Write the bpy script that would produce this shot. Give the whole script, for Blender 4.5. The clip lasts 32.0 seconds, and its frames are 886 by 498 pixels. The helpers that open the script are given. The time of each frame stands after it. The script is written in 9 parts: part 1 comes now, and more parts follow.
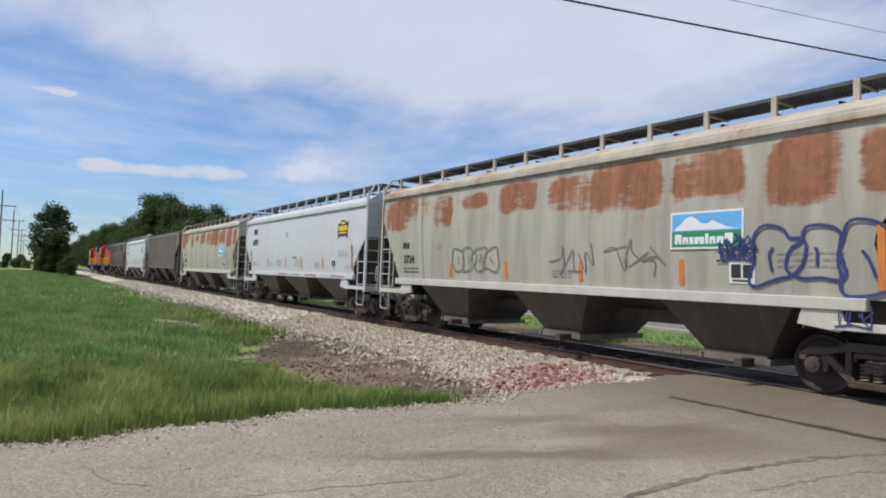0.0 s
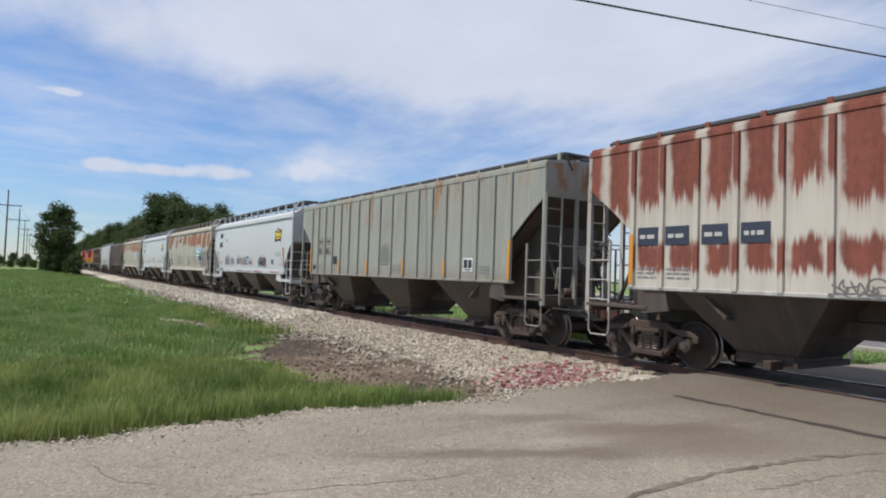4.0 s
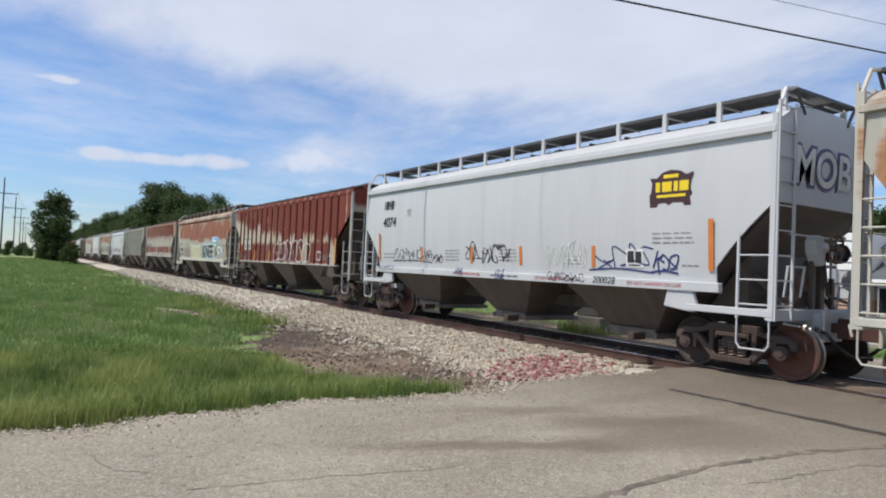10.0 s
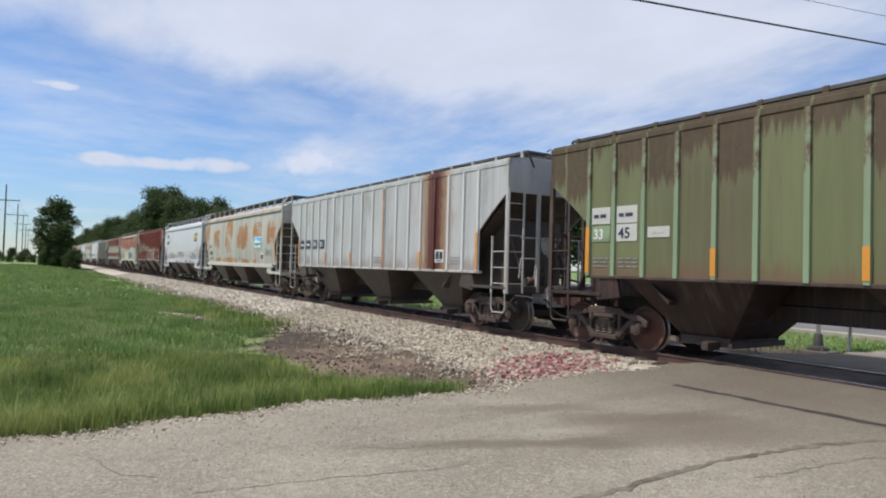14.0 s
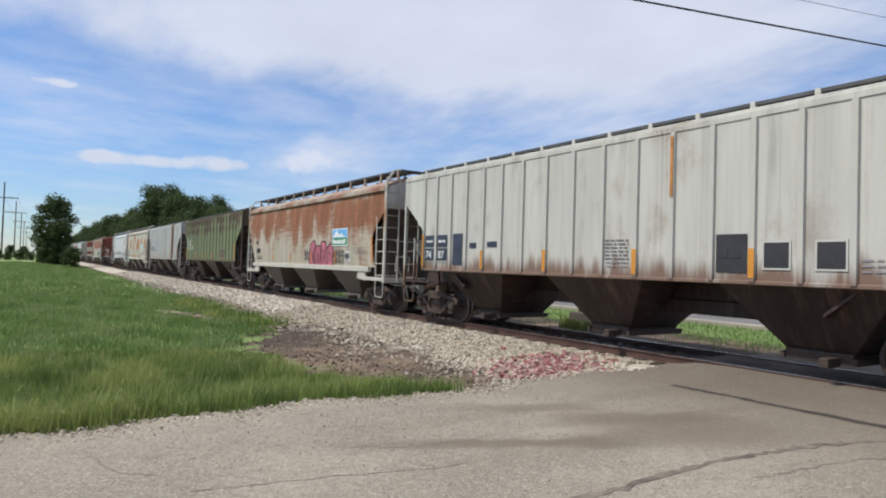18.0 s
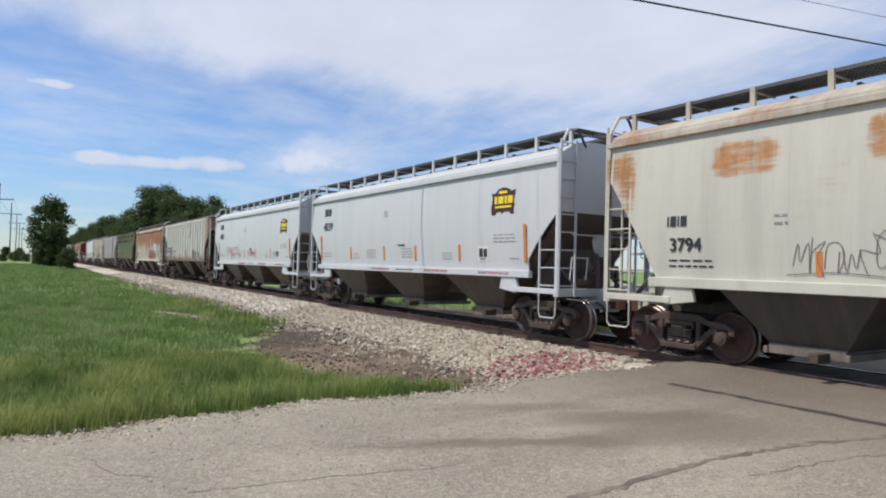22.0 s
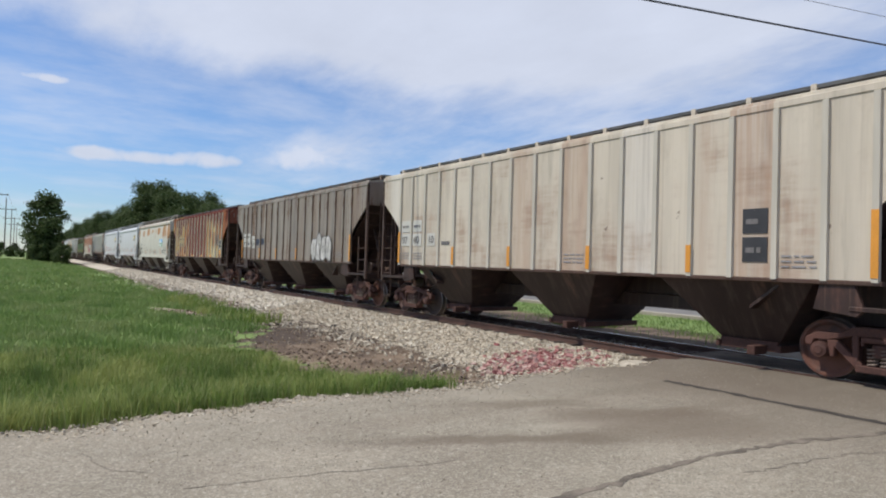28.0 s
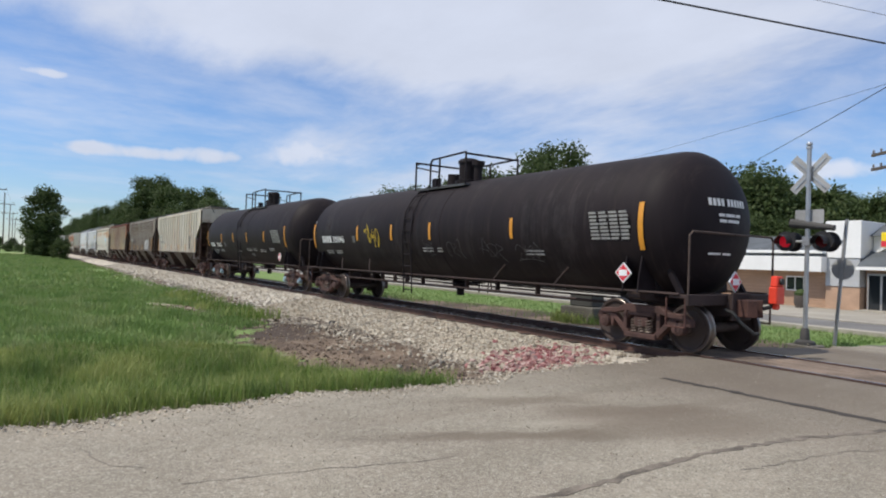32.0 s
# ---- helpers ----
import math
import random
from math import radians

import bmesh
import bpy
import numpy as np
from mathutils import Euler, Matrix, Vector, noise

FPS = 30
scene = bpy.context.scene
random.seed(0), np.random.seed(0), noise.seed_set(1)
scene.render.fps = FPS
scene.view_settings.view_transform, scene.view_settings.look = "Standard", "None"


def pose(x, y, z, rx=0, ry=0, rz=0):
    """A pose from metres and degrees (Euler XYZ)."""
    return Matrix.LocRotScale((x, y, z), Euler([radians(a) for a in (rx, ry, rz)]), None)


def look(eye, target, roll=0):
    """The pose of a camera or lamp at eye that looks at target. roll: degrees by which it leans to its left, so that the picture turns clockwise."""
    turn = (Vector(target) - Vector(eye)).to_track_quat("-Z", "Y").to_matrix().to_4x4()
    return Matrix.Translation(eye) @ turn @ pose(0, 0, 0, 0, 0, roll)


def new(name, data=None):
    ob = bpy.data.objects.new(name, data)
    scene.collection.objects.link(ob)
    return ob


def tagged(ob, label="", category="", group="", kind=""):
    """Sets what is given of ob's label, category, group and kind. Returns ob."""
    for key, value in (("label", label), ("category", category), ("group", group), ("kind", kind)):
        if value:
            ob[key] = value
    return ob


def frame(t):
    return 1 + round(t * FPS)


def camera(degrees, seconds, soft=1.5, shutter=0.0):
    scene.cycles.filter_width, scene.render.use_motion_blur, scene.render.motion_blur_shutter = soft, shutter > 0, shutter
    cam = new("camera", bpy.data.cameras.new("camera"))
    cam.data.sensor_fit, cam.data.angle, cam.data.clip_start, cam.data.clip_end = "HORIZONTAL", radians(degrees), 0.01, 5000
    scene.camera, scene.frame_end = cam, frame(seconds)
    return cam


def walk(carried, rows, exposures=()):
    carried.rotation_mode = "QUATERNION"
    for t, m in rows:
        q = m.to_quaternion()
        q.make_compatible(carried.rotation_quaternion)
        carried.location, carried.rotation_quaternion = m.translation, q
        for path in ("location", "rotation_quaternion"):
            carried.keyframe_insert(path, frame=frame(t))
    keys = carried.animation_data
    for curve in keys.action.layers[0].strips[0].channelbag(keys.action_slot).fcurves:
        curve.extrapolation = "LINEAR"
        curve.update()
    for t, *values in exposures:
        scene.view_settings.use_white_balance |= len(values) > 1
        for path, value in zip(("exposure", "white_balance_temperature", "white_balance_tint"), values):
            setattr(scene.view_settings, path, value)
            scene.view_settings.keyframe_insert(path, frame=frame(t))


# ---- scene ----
EYE = (-11.351, 0.0, 1.597)
SPEED = 10.19          # metres a second, the train's
cam = camera(69.36, 32.0, soft=2.0)
walk(cam, [
    (0.0, pose(*EYE, 92.463, -2.077, -33.002)),
    (0.5, pose(*EYE, 92.412, -2.129, -32.858)),
    (1.0, pose(*EYE, 92.411, -2.208, -32.821)),
    (1.5, pose(*EYE, 92.388, -1.869, -32.900)),
    (2.0, pose(*EYE, 92.360, -1.504, -32.799)),
    (2.5, pose(*EYE, 92.374, -1.654, -32.719)),
    (3.0, pose(*EYE, 92.389, -1.846, -32.653)),
    (3.5, pose(*EYE, 92.372, -1.990, -32.599)),
    (5.5, pose(*EYE, 92.222, -2.102, -32.818)),
    (6.0, pose(*EYE, 92.123, -2.180, -32.896)),
    (6.5, pose(*EYE, 92.004, -2.091, -33.005)),
    (7.0, pose(*EYE, 91.904, -2.331, -33.044)),
    (7.5, pose(*EYE, 91.821, -2.362, -32.943)),
    (8.0, pose(*EYE, 91.791, -2.492, -32.855)),
    (8.5, pose(*EYE, 91.772, -2.507, -32.802)),
    (9.0, pose(*EYE, 91.750, -2.364, -32.861)),
    (9.5, pose(*EYE, 91.736, -2.452, -32.898)),
    (10.0, pose(*EYE, 91.651, -2.527, -32.886)),
    (10.5, pose(*EYE, 91.583, -2.385, -32.804)),
    (11.0, pose(*EYE, 91.558, -2.104, -32.742)),
    (11.5, pose(*EYE, 91.587, -1.887, -32.696)),
    (12.0, pose(*EYE, 91.630, -1.916, -32.695)),
    (12.5, pose(*EYE, 91.604, -1.958, -32.692)),
    (13.0, pose(*EYE, 91.595, -1.844, -32.698)),
    (13.5, pose(*EYE, 91.633, -1.647, -32.688)),
    (14.0, pose(*EYE, 91.594, -1.556, -32.689)),
    (14.5, pose(*EYE, 91.616, -1.534, -32.682)),
    (16.5, pose(*EYE, 91.479, -1.801, -32.821)),
    (17.0, pose(*EYE, 91.468, -1.943, -32.838)),
    (17.5, pose(*EYE, 91.498, -1.987, -32.836)),
    (18.0, pose(*EYE, 91.533, -1.789, -32.811)),
    (18.5, pose(*EYE, 91.578, -1.836, -32.889)),
    (19.0, pose(*EYE, 91.589, -1.649, -32.899)),
    (19.5, pose(*EYE, 91.651, -1.863, -32.915)),
    (20.0, pose(*EYE, 91.645, -1.879, -32.896)),
    (20.5, pose(*EYE, 91.676, -1.661, -32.882)),
    (21.0, pose(*EYE, 91.646, -1.571, -32.886)),
    (21.5, pose(*EYE, 91.632, -1.465, -32.974)),
    (22.0, pose(*EYE, 91.513, -1.539, -33.082)),
    (22.5, pose(*EYE, 91.516, -1.493, -33.132)),
    (23.0, pose(*EYE, 91.498, -1.436, -33.186)),
    (23.5, pose(*EYE, 91.471, -1.748, -33.184)),
    (24.0, pose(*EYE, 91.485, -1.753, -33.215)),
    (24.5, pose(*EYE, 91.488, -1.769, -33.224)),
    (25.0, pose(*EYE, 91.486, -1.635, -33.292)),
    (25.5, pose(*EYE, 91.503, -1.556, -33.316)),
    (27.5, pose(*EYE, 91.271, -1.781, -33.406)),
    (28.0, pose(*EYE, 91.239, -1.726, -33.410)),
    (28.5, pose(*EYE, 91.206, -1.671, -33.393)),
    (29.0, pose(*EYE, 91.133, -1.743, -33.419)),
    (29.5, pose(*EYE, 91.061, -1.703, -33.429)),
    (30.0, pose(*EYE, 90.999, -1.859, -33.479)),
    (30.5, pose(*EYE, 90.943, -1.912, -33.503)),
    (31.0, pose(*EYE, 90.932, -2.013, -33.516)),
    (31.5, pose(*EYE, 90.930, -1.995, -33.527)),
    (32.0, pose(*EYE, 90.943, -1.959, -33.511)),
], exposures=((0.0, -0.10), (3.5, -0.08), (6.5, -0.02), (9.0, 0.0), (26.0, 0.0), (28.0, -0.05), (32.0, -0.03)))

# ---------------------------------------------------------------- light
SUN_AZ, SUN_EL = 290.0, 56.0      # degrees clockwise from +y, and above the horizon
world = bpy.data.worlds.new("sky")
scene.world = world
world.use_nodes = True
wn, wl = world.node_tree.nodes, world.node_tree.links
wn.clear()


def wnode(kind, **values):
    n = wn.new(kind)
    for k, v in values.items():
        n.inputs[k].default_value = v
    return n


def wmath(op, a, b=None, clamp=False):
    n = wn.new("ShaderNodeMath")
    n.operation, n.use_clamp = op, clamp
    for i, s in enumerate((a, b)):
        if s is None:
            continue
        if isinstance(s, (int, float)):
            n.inputs[i].default_value = s
        else:
            wl.new(s, n.inputs[i])
    return n.outputs[0]


sky = wn.new("ShaderNodeTexSky")
sky.sky_type, sky.sun_disc = "NISHITA", False
sky.sun_elevation, sky.sun_rotation = radians(SUN_EL), radians(SUN_AZ)
sky.altitude, sky.air_density, sky.dust_density, sky.ozone_density = 200, 1.0, 0.15, 3.0
coord = wn.new("ShaderNodeTexCoord")
sep = wn.new("ShaderNodeSeparateXYZ")
wl.new(coord.outputs["Generated"], sep.inputs[0])
dx, dy, dz = sep.outputs
# a cloud sheet seen in perspective: the direction divided by its height
up = wmath("ADD", wmath("MAXIMUM", dz, 0.0), 0.12)
comb = wn.new("ShaderNodeCombineXYZ")
wl.new(wmath("DIVIDE", dx, up), comb.inputs[0])
wl.new(wmath("DIVIDE", dy, up), comb.inputs[1])


def wnoise(scale, detail, rough, offset, stretch=(1, 1, 1)):
    m = wn.new("ShaderNodeMapping")
    m.inputs["Location"].default_value = offset
    m.inputs["Scale"].default_value = stretch
    wl.new(comb.outputs[0], m.inputs[0])
    n = wnode("ShaderNodeTexNoise", Scale=scale, Detail=detail, Roughness=rough)
    wl.new(m.outputs[0], n.inputs["Vector"])
    return n.outputs["Fac"]


def wramp(value, lo, hi):
    n = wn.new("ShaderNodeMapRange")
    n.interpolation_type = "SMOOTHSTEP"
    n.inputs["From Min"].default_value, n.inputs["From Max"].default_value = lo, hi
    wl.new(value, n.inputs["Value"])
    return n.outputs[0]


# a high veil: thin over the track, thick ahead and overhead, with torn edges
AZ = wmath("MULTIPLY", wmath("ARCTAN2", dx, dy), 180 / math.pi)
EL = wmath("MULTIPLY", wmath("ARCSINE", dz), 180 / math.pi)
cover = wmath("ADD", wmath("MULTIPLY", wramp(AZ, 2.0, 36.0), 0.30), wmath("MULTIPLY", wramp(EL, 12.5, 19.5), 0.31))
cover = wmath("SUBTRACT", cover, wmath("MULTIPLY", wramp(AZ, 44.0, 70.0), 0.34))
veil = wmath("ADD", wnoise(0.9, 9, 0.62, (3.4, 0.2, 0), (1, 0.5, 1)), cover)
veil = wmath("ADD", veil, wmath("MULTIPLY", wmath("SUBTRACT", wnoise(2.6, 6, 0.6, (1.0, 5.0, 0), (1, 0.6, 1)), 0.5), 0.22))
veil = wramp(veil, 0.56, 0.94)
# small heaps low over the horizon
heaps = None
for az, el, wide, high in ((4.6, 7.75, 2.4, 0.50), (8.6, 7.75, 2.6, 0.42), (13.0, 8.0, 2.4, 0.55), (20.6, 8.8, 3.2, 1.15), (1.0, 12.95, 2.2, 0.30), (64.5, 7.9, 2.6, 0.7)):
    a = wmath("DIVIDE", wmath("SUBTRACT", AZ, az), wide)
    e = wmath("DIVIDE", wmath("SUBTRACT", EL, el), high)
    r = wmath("ADD", wmath("MULTIPLY", a, a), wmath("MULTIPLY", e, e))
    one = wmath("SUBTRACT", 1.0, wmath("MULTIPLY", r, 0.45))
    heaps = one if heaps is None else wmath("MAXIMUM", heaps, one)
fine = wn.new("ShaderNodeTexNoise")
fine.inputs["Scale"].default_value, fine.inputs["Detail"].default_value = 30, 6
wl.new(coord.outputs["Generated"], fine.inputs["Vector"])
heaps = wramp(wmath("ADD", heaps, wmath("MULTIPLY", wmath("SUBTRACT", fine.outputs["Fac"], 0.5), 1.7)), 0.12, 1.0)
# faint streaks drawn out across the blue
thin = wramp(wmath("ADD", wnoise(2.2, 7, 0.60, (7.0, 1.5, 0), (0.7, 1.0, 1)), wmath("MULTIPLY", wramp(EL, 3.0, 16.0), 0.12)), 0.40, 0.85)
mask = wmath("MAXIMUM", wmath("MAXIMUM", wmath("MULTIPLY", veil, 0.90), wmath("MULTIPLY", thin, 0.5)), wmath("MULTIPLY", heaps, 0.88))
scaled = wn.new("ShaderNodeVectorMath")
scaled.operation = "SCALE"
scaled.inputs["Scale"].default_value = 0.122
wl.new(sky.outputs[0], scaled.inputs[0])
mixer = wn.new("ShaderNodeMix")
mixer.data_type = "RGBA"
wl.new(mask, mixer.inputs["Factor"])
tint = wn.new("ShaderNodeVectorMath")
tint.operation = "MULTIPLY"
tint.inputs[1].default_value = (0.88, 1.0, 1.19)
# haze takes some light off the lowest sky
haze = wn.new("ShaderNodeVectorMath")
haze.operation = "SCALE"
wl.new(scaled.outputs[0], haze.inputs[0])
wl.new(wmath("ADD", wmath("MULTIPLY", wramp(EL, -4.0, 14.0), 0.24), 0.76), haze.inputs["Scale"])
wl.new(haze.outputs[0], tint.inputs[0])
wl.new(tint.outputs[0], mixer.inputs["A"])
white = wn.new("ShaderNodeVectorMath")
white.operation = "SCALE"
white.inputs[0].default_value = (0.70, 0.745, 0.865)
wl.new(wmath("ADD", wmath("MULTIPLY", wnoise(1.7, 7, 0.6, (2.0, 4.0, 0), (1, 0.7, 1)), 0.36), 0.83), white.inputs["Scale"])
wl.new(white.outputs[0], mixer.inputs["B"])
back = wn.new("ShaderNodeBackground")
wl.new(mixer.outputs["Result"], back.inputs["Color"])
back.inputs["Strength"].default_value = 1.0
wout = wn.new("ShaderNodeOutputWorld")
wl.new(back.outputs[0], wout.inputs[0])

sun = new("sun", bpy.data.lights.new("sun", "SUN"))
sun.data.energy, sun.data.angle, sun.data.color = 3.9, radians(0.6), (1.0, 0.94, 0.84)
a_, e_ = radians(SUN_AZ), radians(SUN_EL)
sun.matrix_world = look((0, 0, 60), (-math.sin(a_) * math.cos(e_) * 50, -math.cos(a_) * math.cos(e_) * 50, 60 - math.sin(e_) * 50))

# ---------------------------------------------------------------- materials
MATS = {}


def mat(name):
    m = bpy.data.materials.new(name)
    m.use_nodes = True
    return m, m.node_tree.nodes, m.node_tree.links, m.node_tree.nodes["Principled BSDF"]


def node(nodes, kind, **values):
    n = nodes.new(kind)
    for k, v in values.items():
        n.inputs[k].default_value = v
    return n


def calc(nodes, links, op, a, b=None, clamp=False):
    n = nodes.new("ShaderNodeMath")
    n.operation, n.use_clamp = op, clamp
    for i, s in enumerate((a, b)):
        if s is None:
            continue
        if isinstance(s, (int, float)):
            n.inputs[i].default_value = s
        else:
            links.new(s, n.inputs[i])
    return n.outputs[0]


def ramp(nodes, links, value, lo, hi, a=0.0, b=1.0):
    n = nodes.new("ShaderNodeMapRange")
    n.interpolation_type = "SMOOTHSTEP"
    for k, v in (("From Min", lo), ("From Max", hi), ("To Min", a), ("To Max", b)):
        n.inputs[k].default_value = v
    links.new(value, n.inputs["Value"])
    return n.outputs[0]


def noised(nodes, links, scale, detail=4.0, rough=0.55, stretch=(1, 1, 1), offset=(0, 0, 0), source="Object"):
    c = nodes.new("ShaderNodeTexCoord")
    m = nodes.new("ShaderNodeMapping")
    m.inputs["Scale"].default_value, m.inputs["Location"].default_value = stretch, offset
    links.new(c.outputs[source], m.inputs[0])
    n = node(nodes, "ShaderNodeTexNoise", Scale=scale, Detail=detail, Roughness=rough)
    links.new(m.outputs[0], n.inputs["Vector"])
    return n.outputs["Fac"]


def blend(nodes, links, fac, a, b):
    n = nodes.new("ShaderNodeMix")
    n.data_type = "RGBA"
    links.new(fac, n.inputs["Factor"])
    for k, s in (("A", a), ("B", b)):
        if isinstance(s, tuple):
            n.inputs[k].default_value = (*s, 1)
        else:
            links.new(s, n.inputs[k])
    return n.outputs["Result"]


def bumped(nodes, links, bsdf, height, strength=0.3, distance=0.02):
    b = node(nodes, "ShaderNodeBump", Strength=strength, Distance=distance)
    links.new(height, b.inputs["Height"])
    links.new(b.outputs[0], bsdf.inputs["Normal"])


def plain(name, color, rough=0.6, metal=0.0, vary=0.25, scale=6.0, source="Object", bump=0.15):
    """A surface of one paint or stuff, with grain and soft blotches."""
    if name in MATS:
        return MATS[name]
    m, n, l, b = mat(name)
    big = noised(n, l, scale * 0.25, 3, source=source)
    small = noised(n, l, scale * 6, 3, source=source)
    both = calc(n, l, "ADD", calc(n, l, "MULTIPLY", big, 0.65), calc(n, l, "MULTIPLY", small, 0.35))
    dark = tuple(c * (1 - vary) for c in color)
    light = tuple(min(1, c * (1 + vary)) for c in color)
    l.new(blend(n, l, ramp(n, l, both, 0.3, 0.7), dark, light), b.inputs["Base Color"])
    b.inputs["Roughness"].default_value, b.inputs["Metallic"].default_value = rough, metal
    if bump:
        bumped(n, l, b, small, bump, 0.01)
    MATS[name] = m
    return m


def glow(name, color, strength):
    m, n, l, b = mat(name)
    b.inputs["Base Color"].default_value = (*color, 1)
    b.inputs["Emission Color"].default_value = (*color, 1)
    b.inputs["Emission Strength"].default_value = strength
    MATS[name] = m
    return m


def rusty(name, base, rust=(0.21, 0.062, 0.028), amount=0.4, top=1.0, streak=0.5, seed=0, dirt=0.2, patch=1.0, rough=0.5, span=(1.5, 4.1), fade=0.72, stain_at=None, soft=0.0, panels=None, spots=0.0, sheets=None, tint=None, patches=(), foot=0.0, blocks=()):
    """Old car paint: rust that starts at the top edge and runs down in streaks, road dirt, faded blotches.
    top: how strongly the rust keeps to the upper half; sheets: rust that fills the sheets between the posts from the top down, dict of
    low edge, its spread, its slope along the car, a second band and the pale margin; stain_at: middle and half width of one wide stain;
    tint: a colour that some of the sheets take on, and how much; panels: colours of sheets painted at other times; blocks: single
    painted fields, each with its ends along the car, its lower and upper edge and its colour."""
    m, n, l, b = mat(name)
    o = (seed * 7.3, seed * 3.1, seed * 1.7)
    c = n.new("ShaderNodeTexCoord")
    s = n.new("ShaderNodeSeparateXYZ")
    l.new(c.outputs["Object"], s.inputs[0])
    ay, az = s.outputs[1], s.outputs[2]
    do = lambda op, a, k=None: calc(n, l, op, a, k)
    height = ramp(n, l, az, span[0], span[1])
    grain = noised(n, l, 9, 5, 0.7, (1, 1, 0.6), o)
    runs = noised(n, l, 1.5, 6, 0.72, (1, 1.9, 0.07), o)
    drips = noised(n, l, 1.6, 5, 0.7, (1, 6.5, 0.10), (o[0], o[1] + 5, o[2]))
    if sheets or tint or panels:
        # number of the sheet between two posts, and the place across it from 0 to 1
        far = do("ABSOLUTE", ay)
        u = do("ADD", do("DIVIDE", do("MINIMUM", far, 2.93), 0.837), do("DIVIDE", do("MAXIMUM", do("SUBTRACT", far, 2.93), 0.0), 0.738))
        u = do("MULTIPLY", u, do("SIGN", ay))
        u = do("ADD", u, 20.5)
        cell, across = do("FLOOR", u), do("FRACT", u)
        pick = n.new("ShaderNodeTexWhiteNoise")
        pick.noise_dimensions = "1D"
        l.new(do("ADD", cell, seed * 3.7), pick.inputs["W"])
        chance, chance2 = pick.outputs["Value"], n.new("ShaderNodeSeparateColor")
        l.new(pick.outputs["Color"], chance2.inputs[0])
    faded = noised(n, l, 0.9, 4, 0.6, (1, 2.2, 0.25), (o[0] + 9, o[1], o[2]))
    dull = tuple(x * fade for x in base)
    col = blend(n, l, ramp(n, l, faded, 0.35, 0.72, 0.0, 1.0), base, dull)
    if soft:
        # large soft-edged patches, drawn down in fine streaks and rubbed across
        blotch = noised(n, l, 0.85 * patch, 3, 0.5, (1, 1.1, 1.0), o)
        fall = noised(n, l, 1.0, 4, 0.65, (1, 6.0, 0.4), o)
        rub = noised(n, l, 1.0, 4, 0.65, (1, 1.0, 9.0), (o[0] + 3, o[1], o[2]))
        v = do("ADD", do("MULTIPLY", blotch, 2.3), do("MULTIPLY", do("SUBTRACT", fall, 0.5), 1.0))
        v = do("ADD", v, do("MULTIPLY", do("SUBTRACT", rub, 0.5), 1.0))
        v = do("ADD", v, do("MULTIPLY", do("SUBTRACT", grain, 0.5), 0.5))
        v = do("ADD", v, do("MULTIPLY", do("SUBTRACT", height, 0.5), 0.75 * top))
        edge = 1.15 + (0.5 - amount) * 1.3
        # patches that this car has: middle and half size along the car and in height
        near = None
        for py, pz, hy, hz in patches:
            a_ = do("ABSOLUTE", do("DIVIDE", do("SUBTRACT", ay, py), hy * 1.25))
            b_ = do("ABSOLUTE", do("DIVIDE", do("SUBTRACT", az, pz), hz * 1.25))
            one = ramp(n, l, do("ADD", do("POWER", a_, 5.0), do("POWER", b_, 3.5)), 0.0, 1.35, 1.0, 0.0)
            near = one if near is None else do("MAXIMUM", near, one)
        fray = noised(n, l, 1.0, 4, 0.7, (1, 3.0, 17.0), (o[0] + 8, o[1], o[2]))
        if patches:
            v = do("MAXIMUM", v, do("ADD", do("ADD", do("MULTIPLY", near, 1.15), edge - 0.85), do("ADD", do("MULTIPLY", do("SUBTRACT", v, 1.15), 1.25), do("MULTIPLY", do("SUBTRACT", fray, 0.5), 0.9))))
        k = ramp(n, l, v, edge - soft * 2.0, edge + soft * 2.4, 0.0, 0.95)
        halo = ramp(n, l, v, edge - 0.75, edge + 0.05, 0.0, 0.42)
    elif sheets:
        wob = do("ADD", do("MULTIPLY", do("SUBTRACT", noised(n, l, 2.6, 5, 0.6, (1, 1, 0.7), o), 0.5), 0.34), do("MULTIPLY", do("SUBTRACT", drips, 0.5), 0.2))
        rim = sheets.get("rim", 0.14)
        mid = do("SUBTRACT", 0.5, do("ABSOLUTE", do("SUBTRACT", do("ADD", across, wob), 0.5)))
        inner = ramp(n, l, mid, rim * 0.45, rim * 1.5)
        low = do("ADD", do("MULTIPLY", do("SUBTRACT", chance, 0.5), sheets["spread"]), sheets["low"])
        low = do("ADD", low, do("MULTIPLY", ay, sheets.get("slope", 0.0)))
        rag = do("ADD", do("MULTIPLY", do("SUBTRACT", runs, 0.5), 1.3), do("MULTIPLY", do("SUBTRACT", drips, 0.5), 1.1))
        over = do("ADD", do("SUBTRACT", az, low), rag)
        k = do("MULTIPLY", ramp(n, l, over, -0.06, 0.16), inner)
        halo = ramp(n, l, over, -0.45, 0.1, 0.0, 0.35)
        if "band" in sheets:
            z0, z1, share = sheets["band"]
            zz = do("ADD", az, do("MULTIPLY", rag, 0.55))
            k2 = do("MULTIPLY", ramp(n, l, zz, z0 - 0.06, z0 + 0.08), ramp(n, l, zz, z1 - 0.10, z1 + 0.08, 1.0, 0.0))
            k2 = do("MULTIPLY", do("MULTIPLY", k2, inner), ramp(n, l, chance2.outputs[1], 0.95 - share, 1.05 - share))
            k = do("MAXIMUM", k, k2)
        k = do("MULTIPLY", k, sheets.get("full", 0.96))
    else:
        blotch = noised(n, l, 0.8 * patch, 7, 0.66, (1, 1, 0.55), o)
